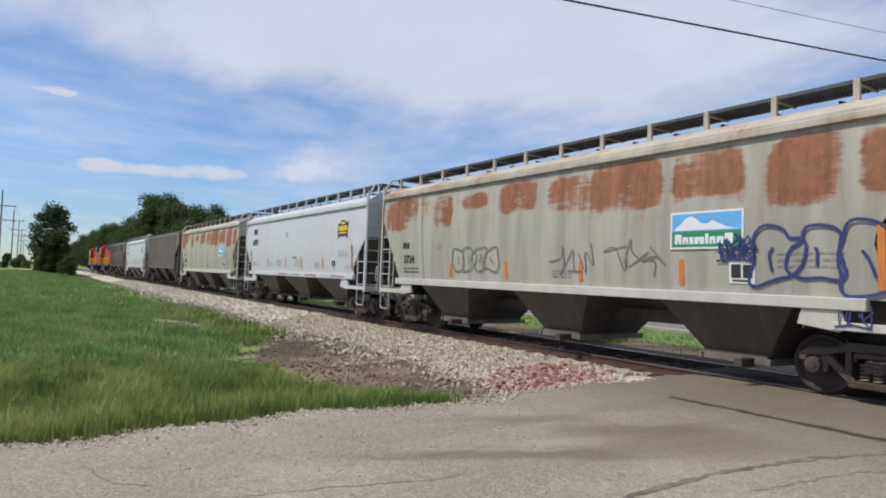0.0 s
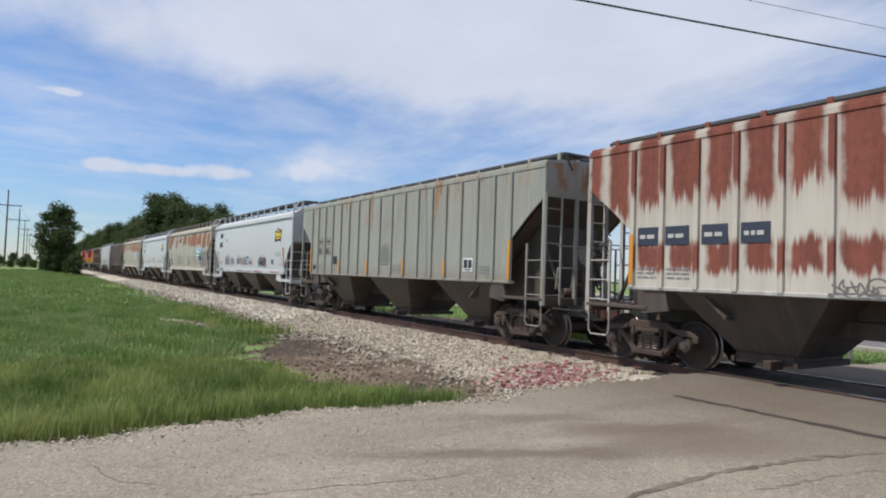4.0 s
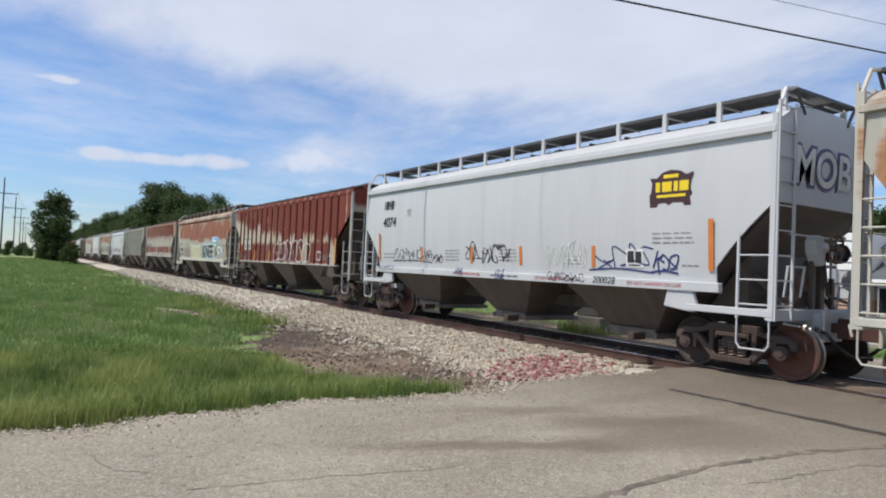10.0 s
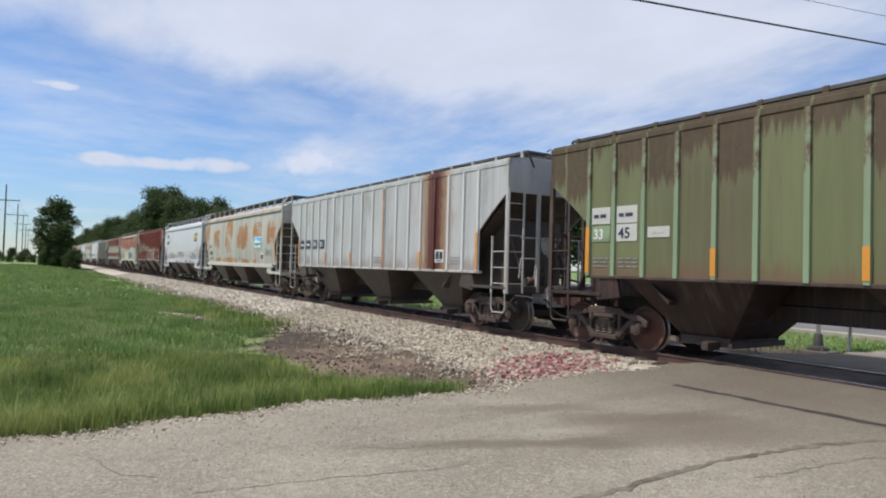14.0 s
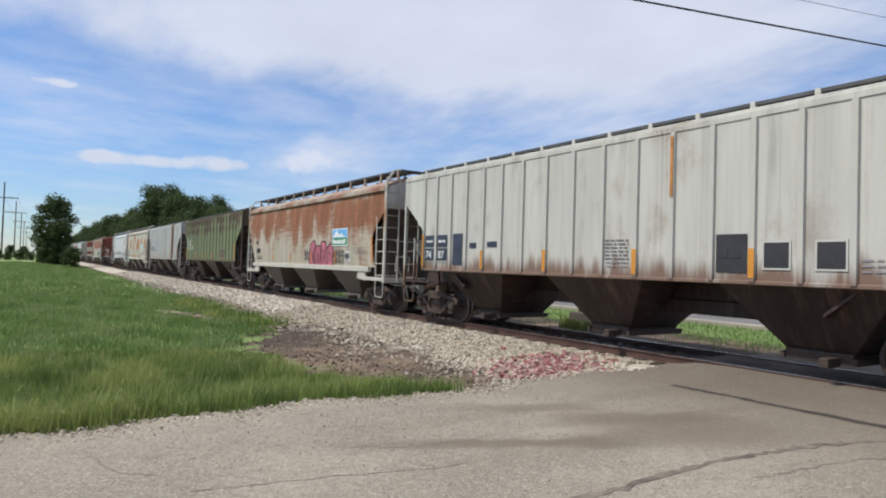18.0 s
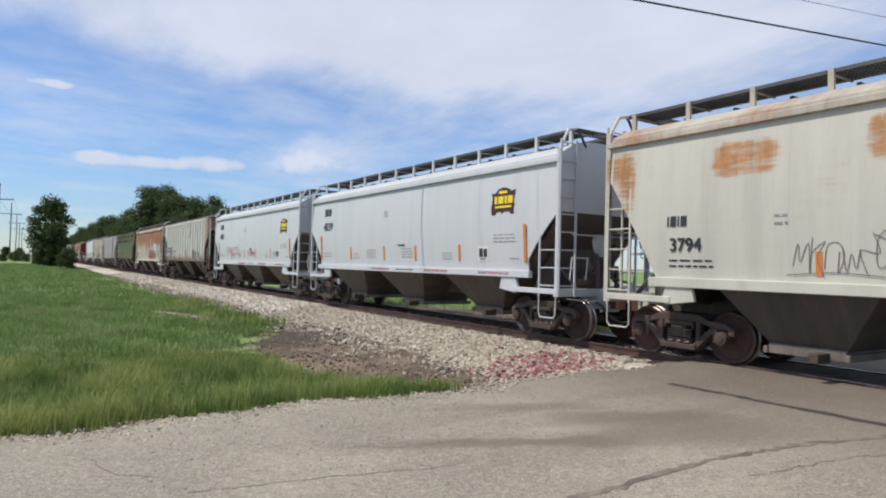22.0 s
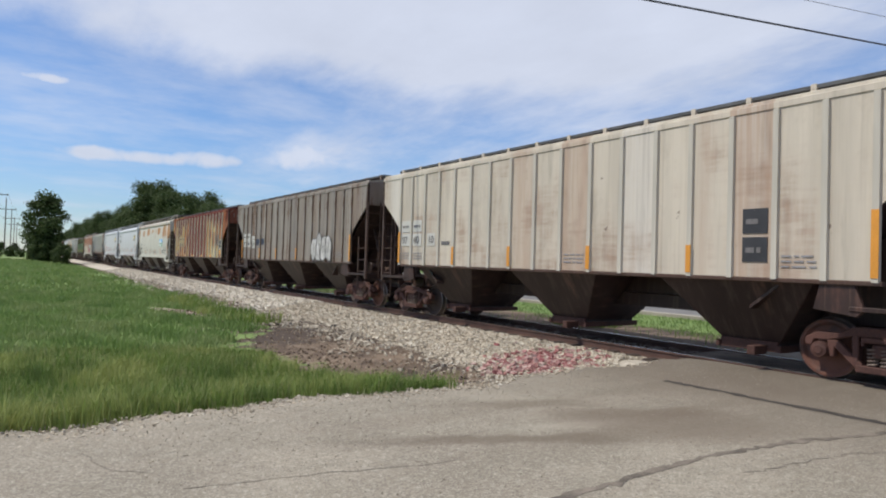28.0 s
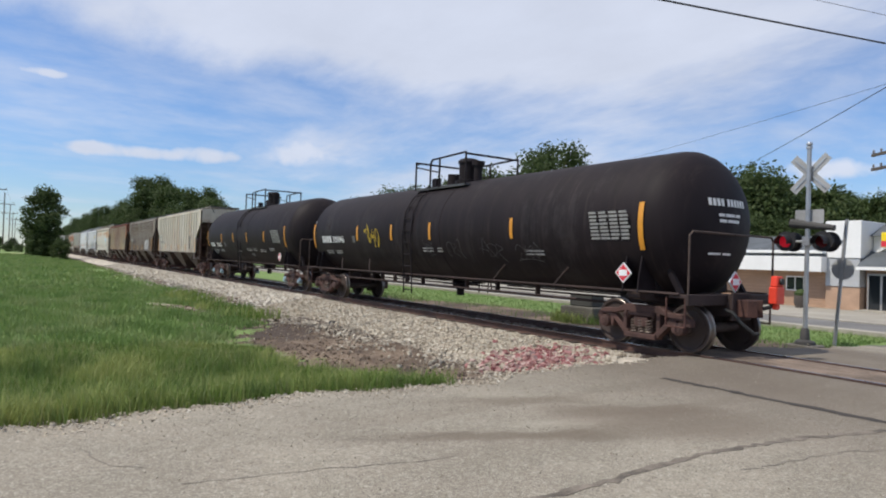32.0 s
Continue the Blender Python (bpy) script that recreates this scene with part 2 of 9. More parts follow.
        v = do("ADD", do("MULTIPLY", blotch, 2.0), do("MULTIPLY", runs, 1.7 * streak))
        v = do("ADD", v, do("MULTIPLY", do("SUBTRACT", drips, 0.5), 1.5 * streak))
        v = do("ADD", v, do("MULTIPLY", grain, 0.55))
        v = do("ADD", v, do("MULTIPLY", do("SUBTRACT", height, 0.5), 0.5 * top))
        edge = 1.0 + 0.85 * streak + 0.27 + (0.5 - amount) * 1.3
        k = ramp(n, l, v, edge - 0.07, edge + 0.13)
        halo = ramp(n, l, v, edge - 0.42, edge + 0.05, 0.0, 0.42)
    if panels:
        # sheets painted or primed at other times; towards the front end in small squares
        row = do("FLOOR", do("DIVIDE", do("ADD", az, do("MULTIPLY", grain, 0.16)), 0.62))
        row = do("MULTIPLY", row, ramp(n, l, ay, 2.85, 2.9))
        box = n.new("ShaderNodeCombineXYZ")
        l.new(cell, box.inputs[1])
        l.new(row, box.inputs[2])
        shade = n.new("ShaderNodeTexWhiteNoise")
        shade.noise_dimensions = "3D"
        l.new(box.outputs[0], shade.inputs["Vector"])
        r_ = do("ADD", shade.outputs["Value"], ramp(n, l, ay, 2.6, 2.9, -0.30, 0.20))
        r_ = do("ADD", r_, do("MULTIPLY", do("SUBTRACT", faded, 0.5), 0.35))
        col = blend(n, l, ramp(n, l, r_, 0.60, 0.70, 0.0, 0.9), col, panels[0])
        col = blend(n, l, ramp(n, l, r_, 0.86, 0.94, 0.0, 0.9), col, panels[1])
    bare = None
    for y0, y1, z0, z1, paint in blocks:
        ys = do("ADD", ay, do("MULTIPLY", do("SUBTRACT", grain, 0.5), 0.05))
        zs = do("ADD", az, do("ADD", do("MULTIPLY", do("SUBTRACT", runs, 0.5), 0.7), do("MULTIPLY", do("SUBTRACT", grain, 0.5), 0.25)))
        one = do("MULTIPLY", do("MULTIPLY", ramp(n, l, ys, y0, y0 + 0.03), ramp(n, l, ys, y1 - 0.03, y1, 1.0, 0.0)), do("MULTIPLY", ramp(n, l, zs, z0 - 0.04, z0 + 0.10), ramp(n, l, zs, z1 - 0.22, z1 + 0.22, 0.92, 0.0)))
        col = blend(n, l, one, col, paint)
        bare = one if bare is None else do("MAXIMUM", bare, one)
    if bare is not None:
        k = do("MULTIPLY", k, do("SUBTRACT", 1.0, do("MULTIPLY", bare, 0.72)))
    if tint:
        t_ = ramp(n, l, do("ADD", chance2.outputs[2], do("MULTIPLY", do("SUBTRACT", runs, 0.5), 1.2)), 0.45, 0.95, 0.0, tint[1])
        col = blend(n, l, t_, col, tint[0])
        if len(tint) > 2:
            t_ = ramp(n, l, do("ADD", chance, do("MULTIPLY", do("SUBTRACT", drips, 0.5), 0.9)), 0.72, 1.0, 0.0, tint[1])
            col = blend(n, l, t_, col, tint[2])
    stain = noised(n, l, 2.4, 5, 0.7, (1, 1.2, 0.12), (o[0], o[1] + 11, o[2]))
    col = blend(n, l, ramp(n, l, stain, 0.52, 0.8, 0.0, dirt), col, (0.12, 0.09, 0.07))
    col = blend(n, l, ramp(n, l, drips, 0.50, 0.78, 0.0, dirt * 0.8), col, (0.16, 0.12, 0.09))
    pale = tuple(min(1, 0.55 * x + 0.45 * y + 0.03) for x, y in zip(rust, base))
    col = blend(n, l, halo, col, pale)
    if spots:
        # chips and dents where bare iron shows
        chip = noised(n, l, 3.2, 3, 0.55, (1, 1, 1), (o[0] + 2, o[1] + 8, o[2]))
        col = blend(n, l, ramp(n, l, chip, 0.73, 0.76, 0.0, spots), col, (0.075, 0.038, 0.028))
        smear = noised(n, l, 1.1, 5, 0.65, (1, 1.1, 0.7), (o[0] + 6, o[1] - 8, o[2]))
        col = blend(n, l, ramp(n, l, smear, 0.52, 0.72, 0.0, 0.5 * spots), col, (0.24, 0.185, 0.13))
    if foot:
        # brown splash along the lower edge
        splash = do("ADD", do("SUBTRACT", az, 1.5), do("ADD", do("MULTIPLY", do("SUBTRACT", runs, 0.5), 0.9), do("MULTIPLY", do("SUBTRACT", faded, 0.5), 1.2)))
        col = blend(n, l, ramp(n, l, splash, 0.0, 0.42, foot, 0.0), col, (0.16, 0.085, 0.055))
    if stain_at:
        away = do("ABSOLUTE", do("SUBTRACT", ay, stain_at[0]))
        away = do("ADD", do("DIVIDE", away, stain_at[1]), do("MULTIPLY", do("SUBTRACT", drips, 0.5), 0.9))
        away = do("ADD", away, do("MULTIPLY", do("SUBTRACT", grain, 0.5), 0.35))
        col = blend(n, l, ramp(n, l, away, 0.45, 1.15, 0.75, 0.0), col, (0.36, 0.19, 0.065))
        col = blend(n, l, ramp(n, l, away, 0.18, 0.72, 0.97, 0.0), col, (0.090, 0.022, 0.018))
    deep = blend(n, l, ramp(n, l, do("ADD", do("MULTIPLY", grain, 0.4), do("MULTIPLY", runs, 0.6)), 0.36, 0.64), tuple(x * 0.72 for x in rust), tuple(min(1, x * 1.3) for x in rust))
    l.new(blend(n, l, k, col, deep), b.inputs["Base Color"])
    l.new(do("ADD", do("MULTIPLY", k, 0.35), rough), b.inputs["Roughness"])
    b.inputs["Specular IOR Level"].default_value = 0.3
    bumped(n, l, b, do("ADD", grain, do("MULTIPLY", k, 0.6)), 0.18, 0.01)
    MATS[name] = m
    return m


# ---------------------------------------------------------------- shapes
class Geo:
    """A mesh in the making: plain lists of points and faces."""

    def __init__(self):
        self.v, self.f = [], []

    def add(self, vs, fs):
        k = len(self.v)
        self.v += [tuple(p) for p in vs]
        self.f += [tuple(i + k for i in q) for q in fs]
        return self

    def box(self, x0, x1, y0, y1, z0, z1):
        vs = [(x, y, z) for x in (x0, x1) for y in (y0, y1) for z in (z0, z1)]
        return self.add(vs, [(0, 1, 3, 2), (4, 6, 7, 5), (0, 4, 5, 1), (2, 3, 7, 6), (0, 2, 6, 4), (1, 5, 7, 3)])

    def prism(self, poly, axis, a, b):
        """A polygon of (u, v) drawn out along an axis from a to b; u, v are the other two axes in order."""
        n = len(poly)
        o = [i for i in range(3) if i != axis]
        vs = []
        for w in (a, b):
            for u, v in poly:
                p = [0, 0, 0]
                p[axis], p[o[0]], p[o[1]] = w, u, v
                vs.append(p)
        fs = [tuple(range(n)), tuple(range(2 * n - 1, n - 1, -1))]
        fs += [(i, n + i, n + (i + 1) % n, (i + 1) % n) for i in range(n)]
        return self.add(vs, fs)

    def cyl(self, p, q, r, r2=None, n=12, caps=True):
        p, q = Vector(p), Vector(q)
        r2 = r if r2 is None else r2
        d = (q - p).normalized()
        a = d.orthogonal().normalized()
        b = d.cross(a)
        vs = []
        for c, rr in ((p, r), (q, r2)):
            vs += [c + (a * math.cos(t) + b * math.sin(t)) * rr for t in (2 * math.pi * i / n for i in range(n))]
        fs = [(i, (i + 1) % n, n + (i + 1) % n, n + i) for i in range(n)]
        if caps:
            fs += [tuple(range(n - 1, -1, -1)), tuple(range(n, 2 * n))]
        return self.add(vs, fs)

    def tube(self, pts, r, n=6):
        """One bent bar through these points."""
        pts = [Vector(p) for p in pts]
        m = len(pts)
        vs, a = [], None
        for i, p in enumerate(pts):
            d1 = (pts[i] - pts[i - 1]).normalized() if i else (pts[1] - pts[0]).normalized()
            d2 = (pts[i + 1] - pts[i]).normalized() if i < m - 1 else d1
            d = (d1 + d2).normalized()
            a = d.orthogonal() if a is None else a - d * a.dot(d)
            a.normalize()
            b = d.cross(a)
            wide = 1 / max(0.6, d.dot(d1))
            vs += [p + (a * math.cos(t) + b * math.sin(t)) * r * (1 + (wide - 1) * 0.6) for t in (2 * math.pi * j / n for j in range(n))]
        fs = [(i * n + j, i * n + (j + 1) % n, (i + 1) * n + (j + 1) % n, (i + 1) * n + j) for i in range(m - 1) for j in range(n)]
        return self.add(vs, fs + [tuple(range(n - 1, -1, -1)), tuple(range((m - 1) * n, m * n))])

    def spin(self, profile, origin, axis, n=24):
        """A closed or open profile of (radius, along) turned round an axis (0 or 1 or 2) through origin."""
        o = [i for i in range(3) if i != axis]
        vs, m = [], len(profile)
        for i in range(n):
            t = 2 * math.pi * i / n
            for r, w in profile:
                p = list(origin)
                p[axis] += w
                p[o[0]] += r * math.cos(t)
                p[o[1]] += r * math.sin(t)
                vs.append(p)
        fs = [(i * m + j, i * m + j + 1, ((i + 1) % n) * m + j + 1, ((i + 1) % n) * m + j) for i in range(n) for j in range(m - 1)]
        return self.add(vs, fs)

    def mesh(self, name, material, bevel=0.0, smooth=0.0):
        me = bpy.data.meshes.new(name)
        me.from_pydata(self.v, [], self.f)
        bm = bmesh.new()
        bm.from_mesh(me)
        bmesh.ops.recalc_face_normals(bm, faces=bm.faces)
        if bevel:
            edges = [e for e in bm.edges if e.is_manifold and e.calc_face_angle(0) > 0.6]
            bmesh.ops.bevel(bm, geom=edges, offset=bevel, segments=1, affect="EDGES", clamp_overlap=True)
        bm.to_mesh(me)
        bm.free()
        if smooth:
            me.shade_smooth()
            me.set_sharp_from_angle(angle=radians(smooth))
        me.materials.append(material)
        return me


CACHE = {}


def cached(key, make):
    if key not in CACHE:
        CACHE[key] = make()
    return CACHE[key]


def part(name, shape, material, parent, label="", m=None, bevel=0.0, smooth=0.0):
    """ONE mesh object under a thing or a part. shape: a Geo, or a mesh that is shared."""
    me = shape.mesh(name, material, bevel, smooth) if isinstance(shape, Geo) else shape
    ob = new(name, me)
    ob.parent = parent
    if m is not None:
        ob.matrix_basis = m
    return tagged(ob, label)


def thing(name, label, category, m=None, group="", kind=""):
    ob = new(name)
    ob.empty_display_size = 0.2
    if m is not None:
        ob.matrix_basis = m
    return tagged(ob, label, category, group, kind)


def solid(name, shape, material, label, category, m=None, group="", kind="", bevel=0.0, smooth=0.0):
    """A thing that is one mesh."""
    me = shape.mesh(name, material, bevel, smooth) if isinstance(shape, Geo) else shape
    ob = new(name, me)
    if m is not None:
        ob.matrix_basis = m
    return tagged(ob, label, category, group, kind)


# ---------------------------------------------------------------- railway cars
STEEL_DARK = plain("truck_iron", (0.078, 0.054, 0.044), 0.75, 0.2, 0.45, 5.0)
STEEL_RUST = plain("rusted_iron", (0.078, 0.034, 0.026), 0.8, 0.1, 0.45, 5.0)
WHEEL_IRON, wn_, wl_, wb_ = mat("wheel_iron")
# some wheels are dark with oil, some freshly rusted
wr_ = wn_.new("ShaderNodeObjectInfo")
wc_ = blend(wn_, wl_, ramp(wn_, wl_, wr_.outputs["Random"], 0.55, 1.0), (0.050, 0.032, 0.026), (0.13, 0.052, 0.034))
wc_ = blend(wn_, wl_, ramp(wn_, wl_, noised(wn_, wl_, 5.0, 4, 0.6), 0.45, 0.65, 0, 0.6), wc_, (0.040, 0.026, 0.022))
wl_.new(wc_, wb_.inputs["Base Color"])
wb_.inputs["Roughness"].default_value = 0.75
TREAD = plain("wheel_tread", (0.22, 0.19, 0.17), 0.35, 0.9, 0.2, 6.0)
GRATING = plain("walkway_grating", (0.10, 0.10, 0.10), 0.6, 0.6, 0.3, 8.0)
WORN_RUST = plain("worn_rusty_casting", (0.16, 0.105, 0.080), 0.75, 0.2, 0.5, 9.0)
GATE = plain("worn_gate_steel", (0.16, 0.135, 0.115), 0.7, 0.1, 0.4, 6.0)
HOSE = plain("hose_rubber", (0.02, 0.02, 0.02), 0.6, 0.0, 0.3, 8.0)
# dirty bay paints; their base tones also carry shade under the cars
BAY_GREY = rusty("hopper_bay_grey_shaded", (0.100, 0.080, 0.069), amount=0.02, top=0.4, seed=3, dirt=0.7, span=(0.4, 1.4))
BAY_DULL = rusty("hopper_bay_dull_grey_shaded", (0.078, 0.062, 0.054), amount=0.04, top=0.4, seed=6, dirt=0.7, span=(0.4, 1.4))
BAY_BROWN = rusty("hopper_bay_brown_shaded", (0.040, 0.024, 0.021), amount=0.10, top=0.4, seed=4, dirt=0.6, span=(0.4, 1.4))
ORANGE = plain("orange_reflector", (0.62, 0.20, 0.045), 0.4, 0.0, 0.2, 6.0)
AMBER = plain("amber_reflector", (0.62, 0.265, 0.035), 0.4, 0.0, 0.15, 6.0)
BLACK_INK = plain("black_lettering", (0.03, 0.03, 0.035), 0.6, 0.0, 0.3, 9.0)
WHITE_INK = plain("white_lettering", (0.70, 0.70, 0.68), 0.6, 0.0, 0.15, 9.0)
BLUE_INK = plain("blue_spray_paint", (0.035, 0.045, 0.16), 0.6, 0.0, 0.3, 4.0)
GREY_INK = plain("grey_spray_paint", (0.16, 0.15, 0.15), 0.7, 0.0, 0.3, 4.0)
RED_SPRAY = plain("thin_red_spray", (0.42, 0.115, 0.125), 0.7, 0.0, 0.55, 9.0)
RED_INK = plain("red_spray_paint", (0.50, 0.06, 0.07), 0.6, 0.0, 0.3, 4.0)
YELLOW_INK = plain("pale_yellow_spray_paint", (0.52, 0.50, 0.28), 0.6, 0.0, 0.25, 4.0)
GOLD_INK = plain("yellow_spray_paint", (0.62, 0.42, 0.03), 0.6, 0.0, 0.25, 4.0)
CYAN_INK = plain("pale_blue_spray_paint", (0.38, 0.52, 0.54), 0.6, 0.0, 0.25, 4.0)
SIGN_GREEN = plain("sign_green", (0.03, 0.24, 0.10), 0.5, 0.0, 0.15, 4.0)
SIGN_BLUE = plain("sign_blue", (0.13, 0.40, 0.72), 0.5, 0.0, 0.15, 4.0)
BADGE = plain("badge_maroon", (0.055, 0.02, 0.022), 0.5, 0.0, 0.2, 4.0)
BADGE_YELLOW = plain("badge_yellow", (0.85, 0.62, 0.02), 0.5, 0.0, 0.1, 4.0)
WHITE_PAINT = plain("clean_white_paint", (0.74, 0.75, 0.76), 0.45, 0.0, 0.08, 3.0)

AXLE_BASE, WHEEL_R, GAUGE = 1.778, 0.455, 0.7525
MOVING, AXLES = [], []


def wheel_mesh():
    # one wheel: tread, flange, dished plate and hub, about the x axis, flange to +x (towards the track's middle)
    r = WHEEL_R
    prof = [(0.0, -0.10), (0.11, -0.10), (0.13, -0.055), (0.20, -0.02), (r - 0.10, -0.035), (r - 0.055, -0.075), (r - 0.008, -0.075),
            (r, -0.065), (r + 0.002, 0.035), (r + 0.028, 0.05), (r + 0.028, 0.066), (r - 0.06, 0.07), (r - 0.11, 0.02), (0.20, 0.03), (0.13, 0.07), (0.0, 0.07)]
    return Geo().spin(prof, (0, 0, 0), 0, 32).mesh("wheel", WHEEL_IRON, 0, 35)


def tread_mesh():
    r = WHEEL_R + 0.002
    return Geo().spin([(r - 0.012, -0.0775), (r + 0.001, -0.066), (r + 0.003, 0.034), (r + 0.0295, 0.05)], (0, 0, 0), 0, 32).mesh("tread", TREAD, 0, 35)


def side_frame_geo():
    g = Geo()
    t = 0.075
    # arched top member, pedestals, tension member and columns in one casting
    g.prism([(-1.12, 0.50), (-1.12, 0.62), (-0.95, 0.72), (-0.60, 0.74), (-0.42, 0.84), (0.42, 0.84), (0.60, 0.74), (0.95, 0.72), (1.12, 0.62), (1.12, 0.50),
             (1.02, 0.50), (0.98, 0.60), (0.80, 0.60), (0.72, 0.62), (0.40, 0.70), (-0.40, 0.70), (-0.72, 0.62), (-0.80, 0.60), (-0.98, 0.60), (-1.02, 0.50)], 0, -t, t)
    for s in (-1, 1):
        g.prism([(s * 0.80, 0.61), (s * 0.66, 0.62), (s * 0.30, 0.30), (s * 0.36, 0.19)], 0, -t, t)
        g.prism([(s * 0.80, 0.61), (s * 0.76, 0.36), (s * 0.70, 0.36), (s * 0.68, 0.60)], 0, -t, t)
        g.box(-t, t, s * 0.40 - 0.045, s * 0.40 + 0.045, 0.30, 0.71)
        g.box(-t - 0.02, t + 0.02, s * 0.30 - 0.02, s * 0.30 + 0.02, 0.56, 0.70)
    g.box(-t - 0.05, t + 0.05, -0.38, 0.38, 0.185, 0.29)
    g.box(-t - 0.03, t, -0.30, 0.30, 0.62, 0.70)
    return g


def spring_geo():
    g = Geo()
    pts = []
    for i in range(41):
        a = 2 * math.pi * i / 8
        pts.append((0.070 * math.cos(a), 0.070 * math.sin(a), 0.29 + 0.27 * i / 40))
    return g.tube(pts, 0.014, 4)


def truck(car, y, cap_color=None, iron=None):
    """A two-axle truck: bolster with side frames, springs and bearing caps; its axles hang on the car so that they can turn."""
    iron = iron or STEEL_DARK
    k = iron.name
    bol = part("truck_bolster", cached(("bolster", k), lambda: Geo().prism([(-1.12, 0.42), (-1.12, 0.60), (-0.5, 0.72), (0.5, 0.72), (1.12, 0.60), (1.12, 0.42), (0.5, 0.33), (-0.5, 0.33)], 1, -0.17, 0.17)
               .cyl((0, 0, 0.70), (0, 0, 0.86), 0.2, 0.2, 16).mesh("truck_bolster", iron, 0.015)), None, car, "", pose(0, y, 0))
    for s in (-1, 1):
        sf = part("side_frame", cached(("side_frame", k), lambda: side_frame_geo().mesh("side_frame", iron, 0.014)), None, bol, "", pose(s * 1.02, 0, 0))
        for dy in (-0.175, 0.0, 0.175):
            part("spring", cached(("spring", k), lambda: spring_geo().mesh("spring", plain("spring_steel", (0.17, 0.13, 0.11), 0.6, 0.2, 0.3, 6.0))), None, bol, "", pose(s * 1.06, dy, 0))
        for dy in (-AXLE_BASE / 2, AXLE_BASE / 2):
            mm = cap_color or iron
            part("bearing_cap", cached(("cap", mm.name), lambda: Geo().spin([(0.0, 0.10), (0.06, 0.10), (0.075, 0.085), (0.115, 0.08), (0.125, 0.05), (0.125, -0.08)], (0, 0, 0), 0, 18).mesh("bearing_cap", mm, 0, 40)),
                 None, bol, "", pose(s * 1.08, dy, WHEEL_R, 0, 0, 0 if s > 0 else 180))
    for dy in (-AXLE_BASE / 2, AXLE_BASE / 2):
        ax = part("axle", cached("axle", lambda: Geo().cyl((-1.12, 0, 0), (1.12, 0, 0), 0.08, 0.08, 12).cyl((-0.5, 0, 0), (0.5, 0, 0), 0.095, 0.095, 12).mesh("axle", STEEL_DARK, 0, 40)),
                  None, car, "", pose(0, y + dy, WHEEL_R))
        for s in (-1, 1):
            w = part("wheel", cached("wheel", wheel_mesh), None, ax, "", pose(s * GAUGE, 0, 0, 0, 0, 180 if s > 0 else 0))
            part("tread", cached("tread", tread_mesh), None, ax, "bright worn running surface", pose(s * GAUGE, 0, 0, 0, 0, 180 if s > 0 else 0))
        AXLES.append((ax, y + dy))
    # brake beams
    for dy in (-0.36, 0.36):
        part("brake_beam", cached(("brake_beam", k), lambda: Geo().box(-0.8, 0.8, -0.04, 0.04, 0.33, 0.43).box(-0.84, -0.72, -0.07, 0.07, 0.28, 0.52).box(0.72, 0.84, -0.07, 0.07, 0.28, 0.52).mesh("brake_beam", iron)), None, bol, "", pose(0, dy, 0))
    return bol


def coupler(car, y, reach, iron):
    """Coupler, draft housing, cut lever and air hose at the end y of the car; reach: to the meeting point."""
    s = 1 if y > 0 else -1
    g = Geo().box(-0.09, 0.09, 0, reach - 0.30, 0.80, 0.96).prism([(-0.16, reach - 0.34), (0.18, reach - 0.34), (0.20, reach - 0.10), (0.08, reach + 0.03), (0.0, reach - 0.16), (-0.1, reach + 0.02), (-0.2, reach - 0.04)], 2, 0.72, 1.04)
    part("coupler", g, STEEL_RUST, car, "", pose(0, y, 0, 0, 0, 0 if s > 0 else 180), 0.012)
    part("draft_housing", Geo().box(-0.24, 0.24, -0.5, 0.20, 0.70, 1.10).box(-0.30, 0.30, 0.16, 0.22, 0.64, 1.16), iron, car, "", pose(0, y, 0, 0, 0, 0 if s > 0 else 180), 0.012)
    hose = Geo().tube([(0.36, 0.10, 0.84), (0.38, 0.28, 0.80), (0.34, 0.42, 0.62), (0.22, 0.56, 0.47), (0.08, reach * 0.9, 0.42), (0.0, reach, 0.44)], 0.028, 6)
    part("air_hose", hose, HOSE, car, "", pose(0, y, 0, 0, 0, 0 if s > 0 else 180), 0, 40)
    lever = Geo().tube([(-1.35, 0.12, 0.86), (-1.35, 0.16, 1.02), (-0.4, 0.20, 1.02), (-0.05, 0.3, 1.08)], 0.016, 5)
    part("cut_lever", lever, iron, car, "", pose(0, y, 0, 0, 0, 0 if s > 0 else 180))


KIND = {
    # L body length, TC truck centres, pitch coupled length, hw half width, sill, floor, eave, roof;
    # ends: the cut of the side sheet at the front and the rear, its top, its foot and its depth; shift of the body over its trucks;
    # bays: distance between them, half length at the top and at the outlet, half width at the outlet, height of the outlet
    "W": dict(L=14.6, TC=12.72, pitch=15.95, hw=1.52, sill=1.37, z0=1.52, eave=4.08, roof=4.54, ends=((2.88, 1.80, 1.02), (2.88, 1.80, 1.02)), shift=0.0, walk=4.81, bow=0.07, span=3.98, bays=(1.47, 0.60, 0.82, 0.52)),
    "F": dict(L=15.74, TC=13.2, pitch=17.05, hw=1.54, sill=1.32, z0=1.48, eave=4.14, roof=4.56, ends=((3.48, 1.50, 1.18), (3.46, 2.25, 1.00)), shift=0.15, walk=4.81, bow=0.07, span=4.32, bays=(1.28, 0.60, 0.95, 0.46)),
    "R": dict(L=15.65, TC=13.15, pitch=17.10, hw=1.53, sill=1.45, z0=1.50, eave=4.26, roof=4.44, ends=((3.50, 2.52, 1.22), (3.50, 2.52, 1.22)), shift=0.0, walk=4.60, bow=0.0, span=4.36, bays=(1.42, 0.52, 0.76, 0.42)),
}
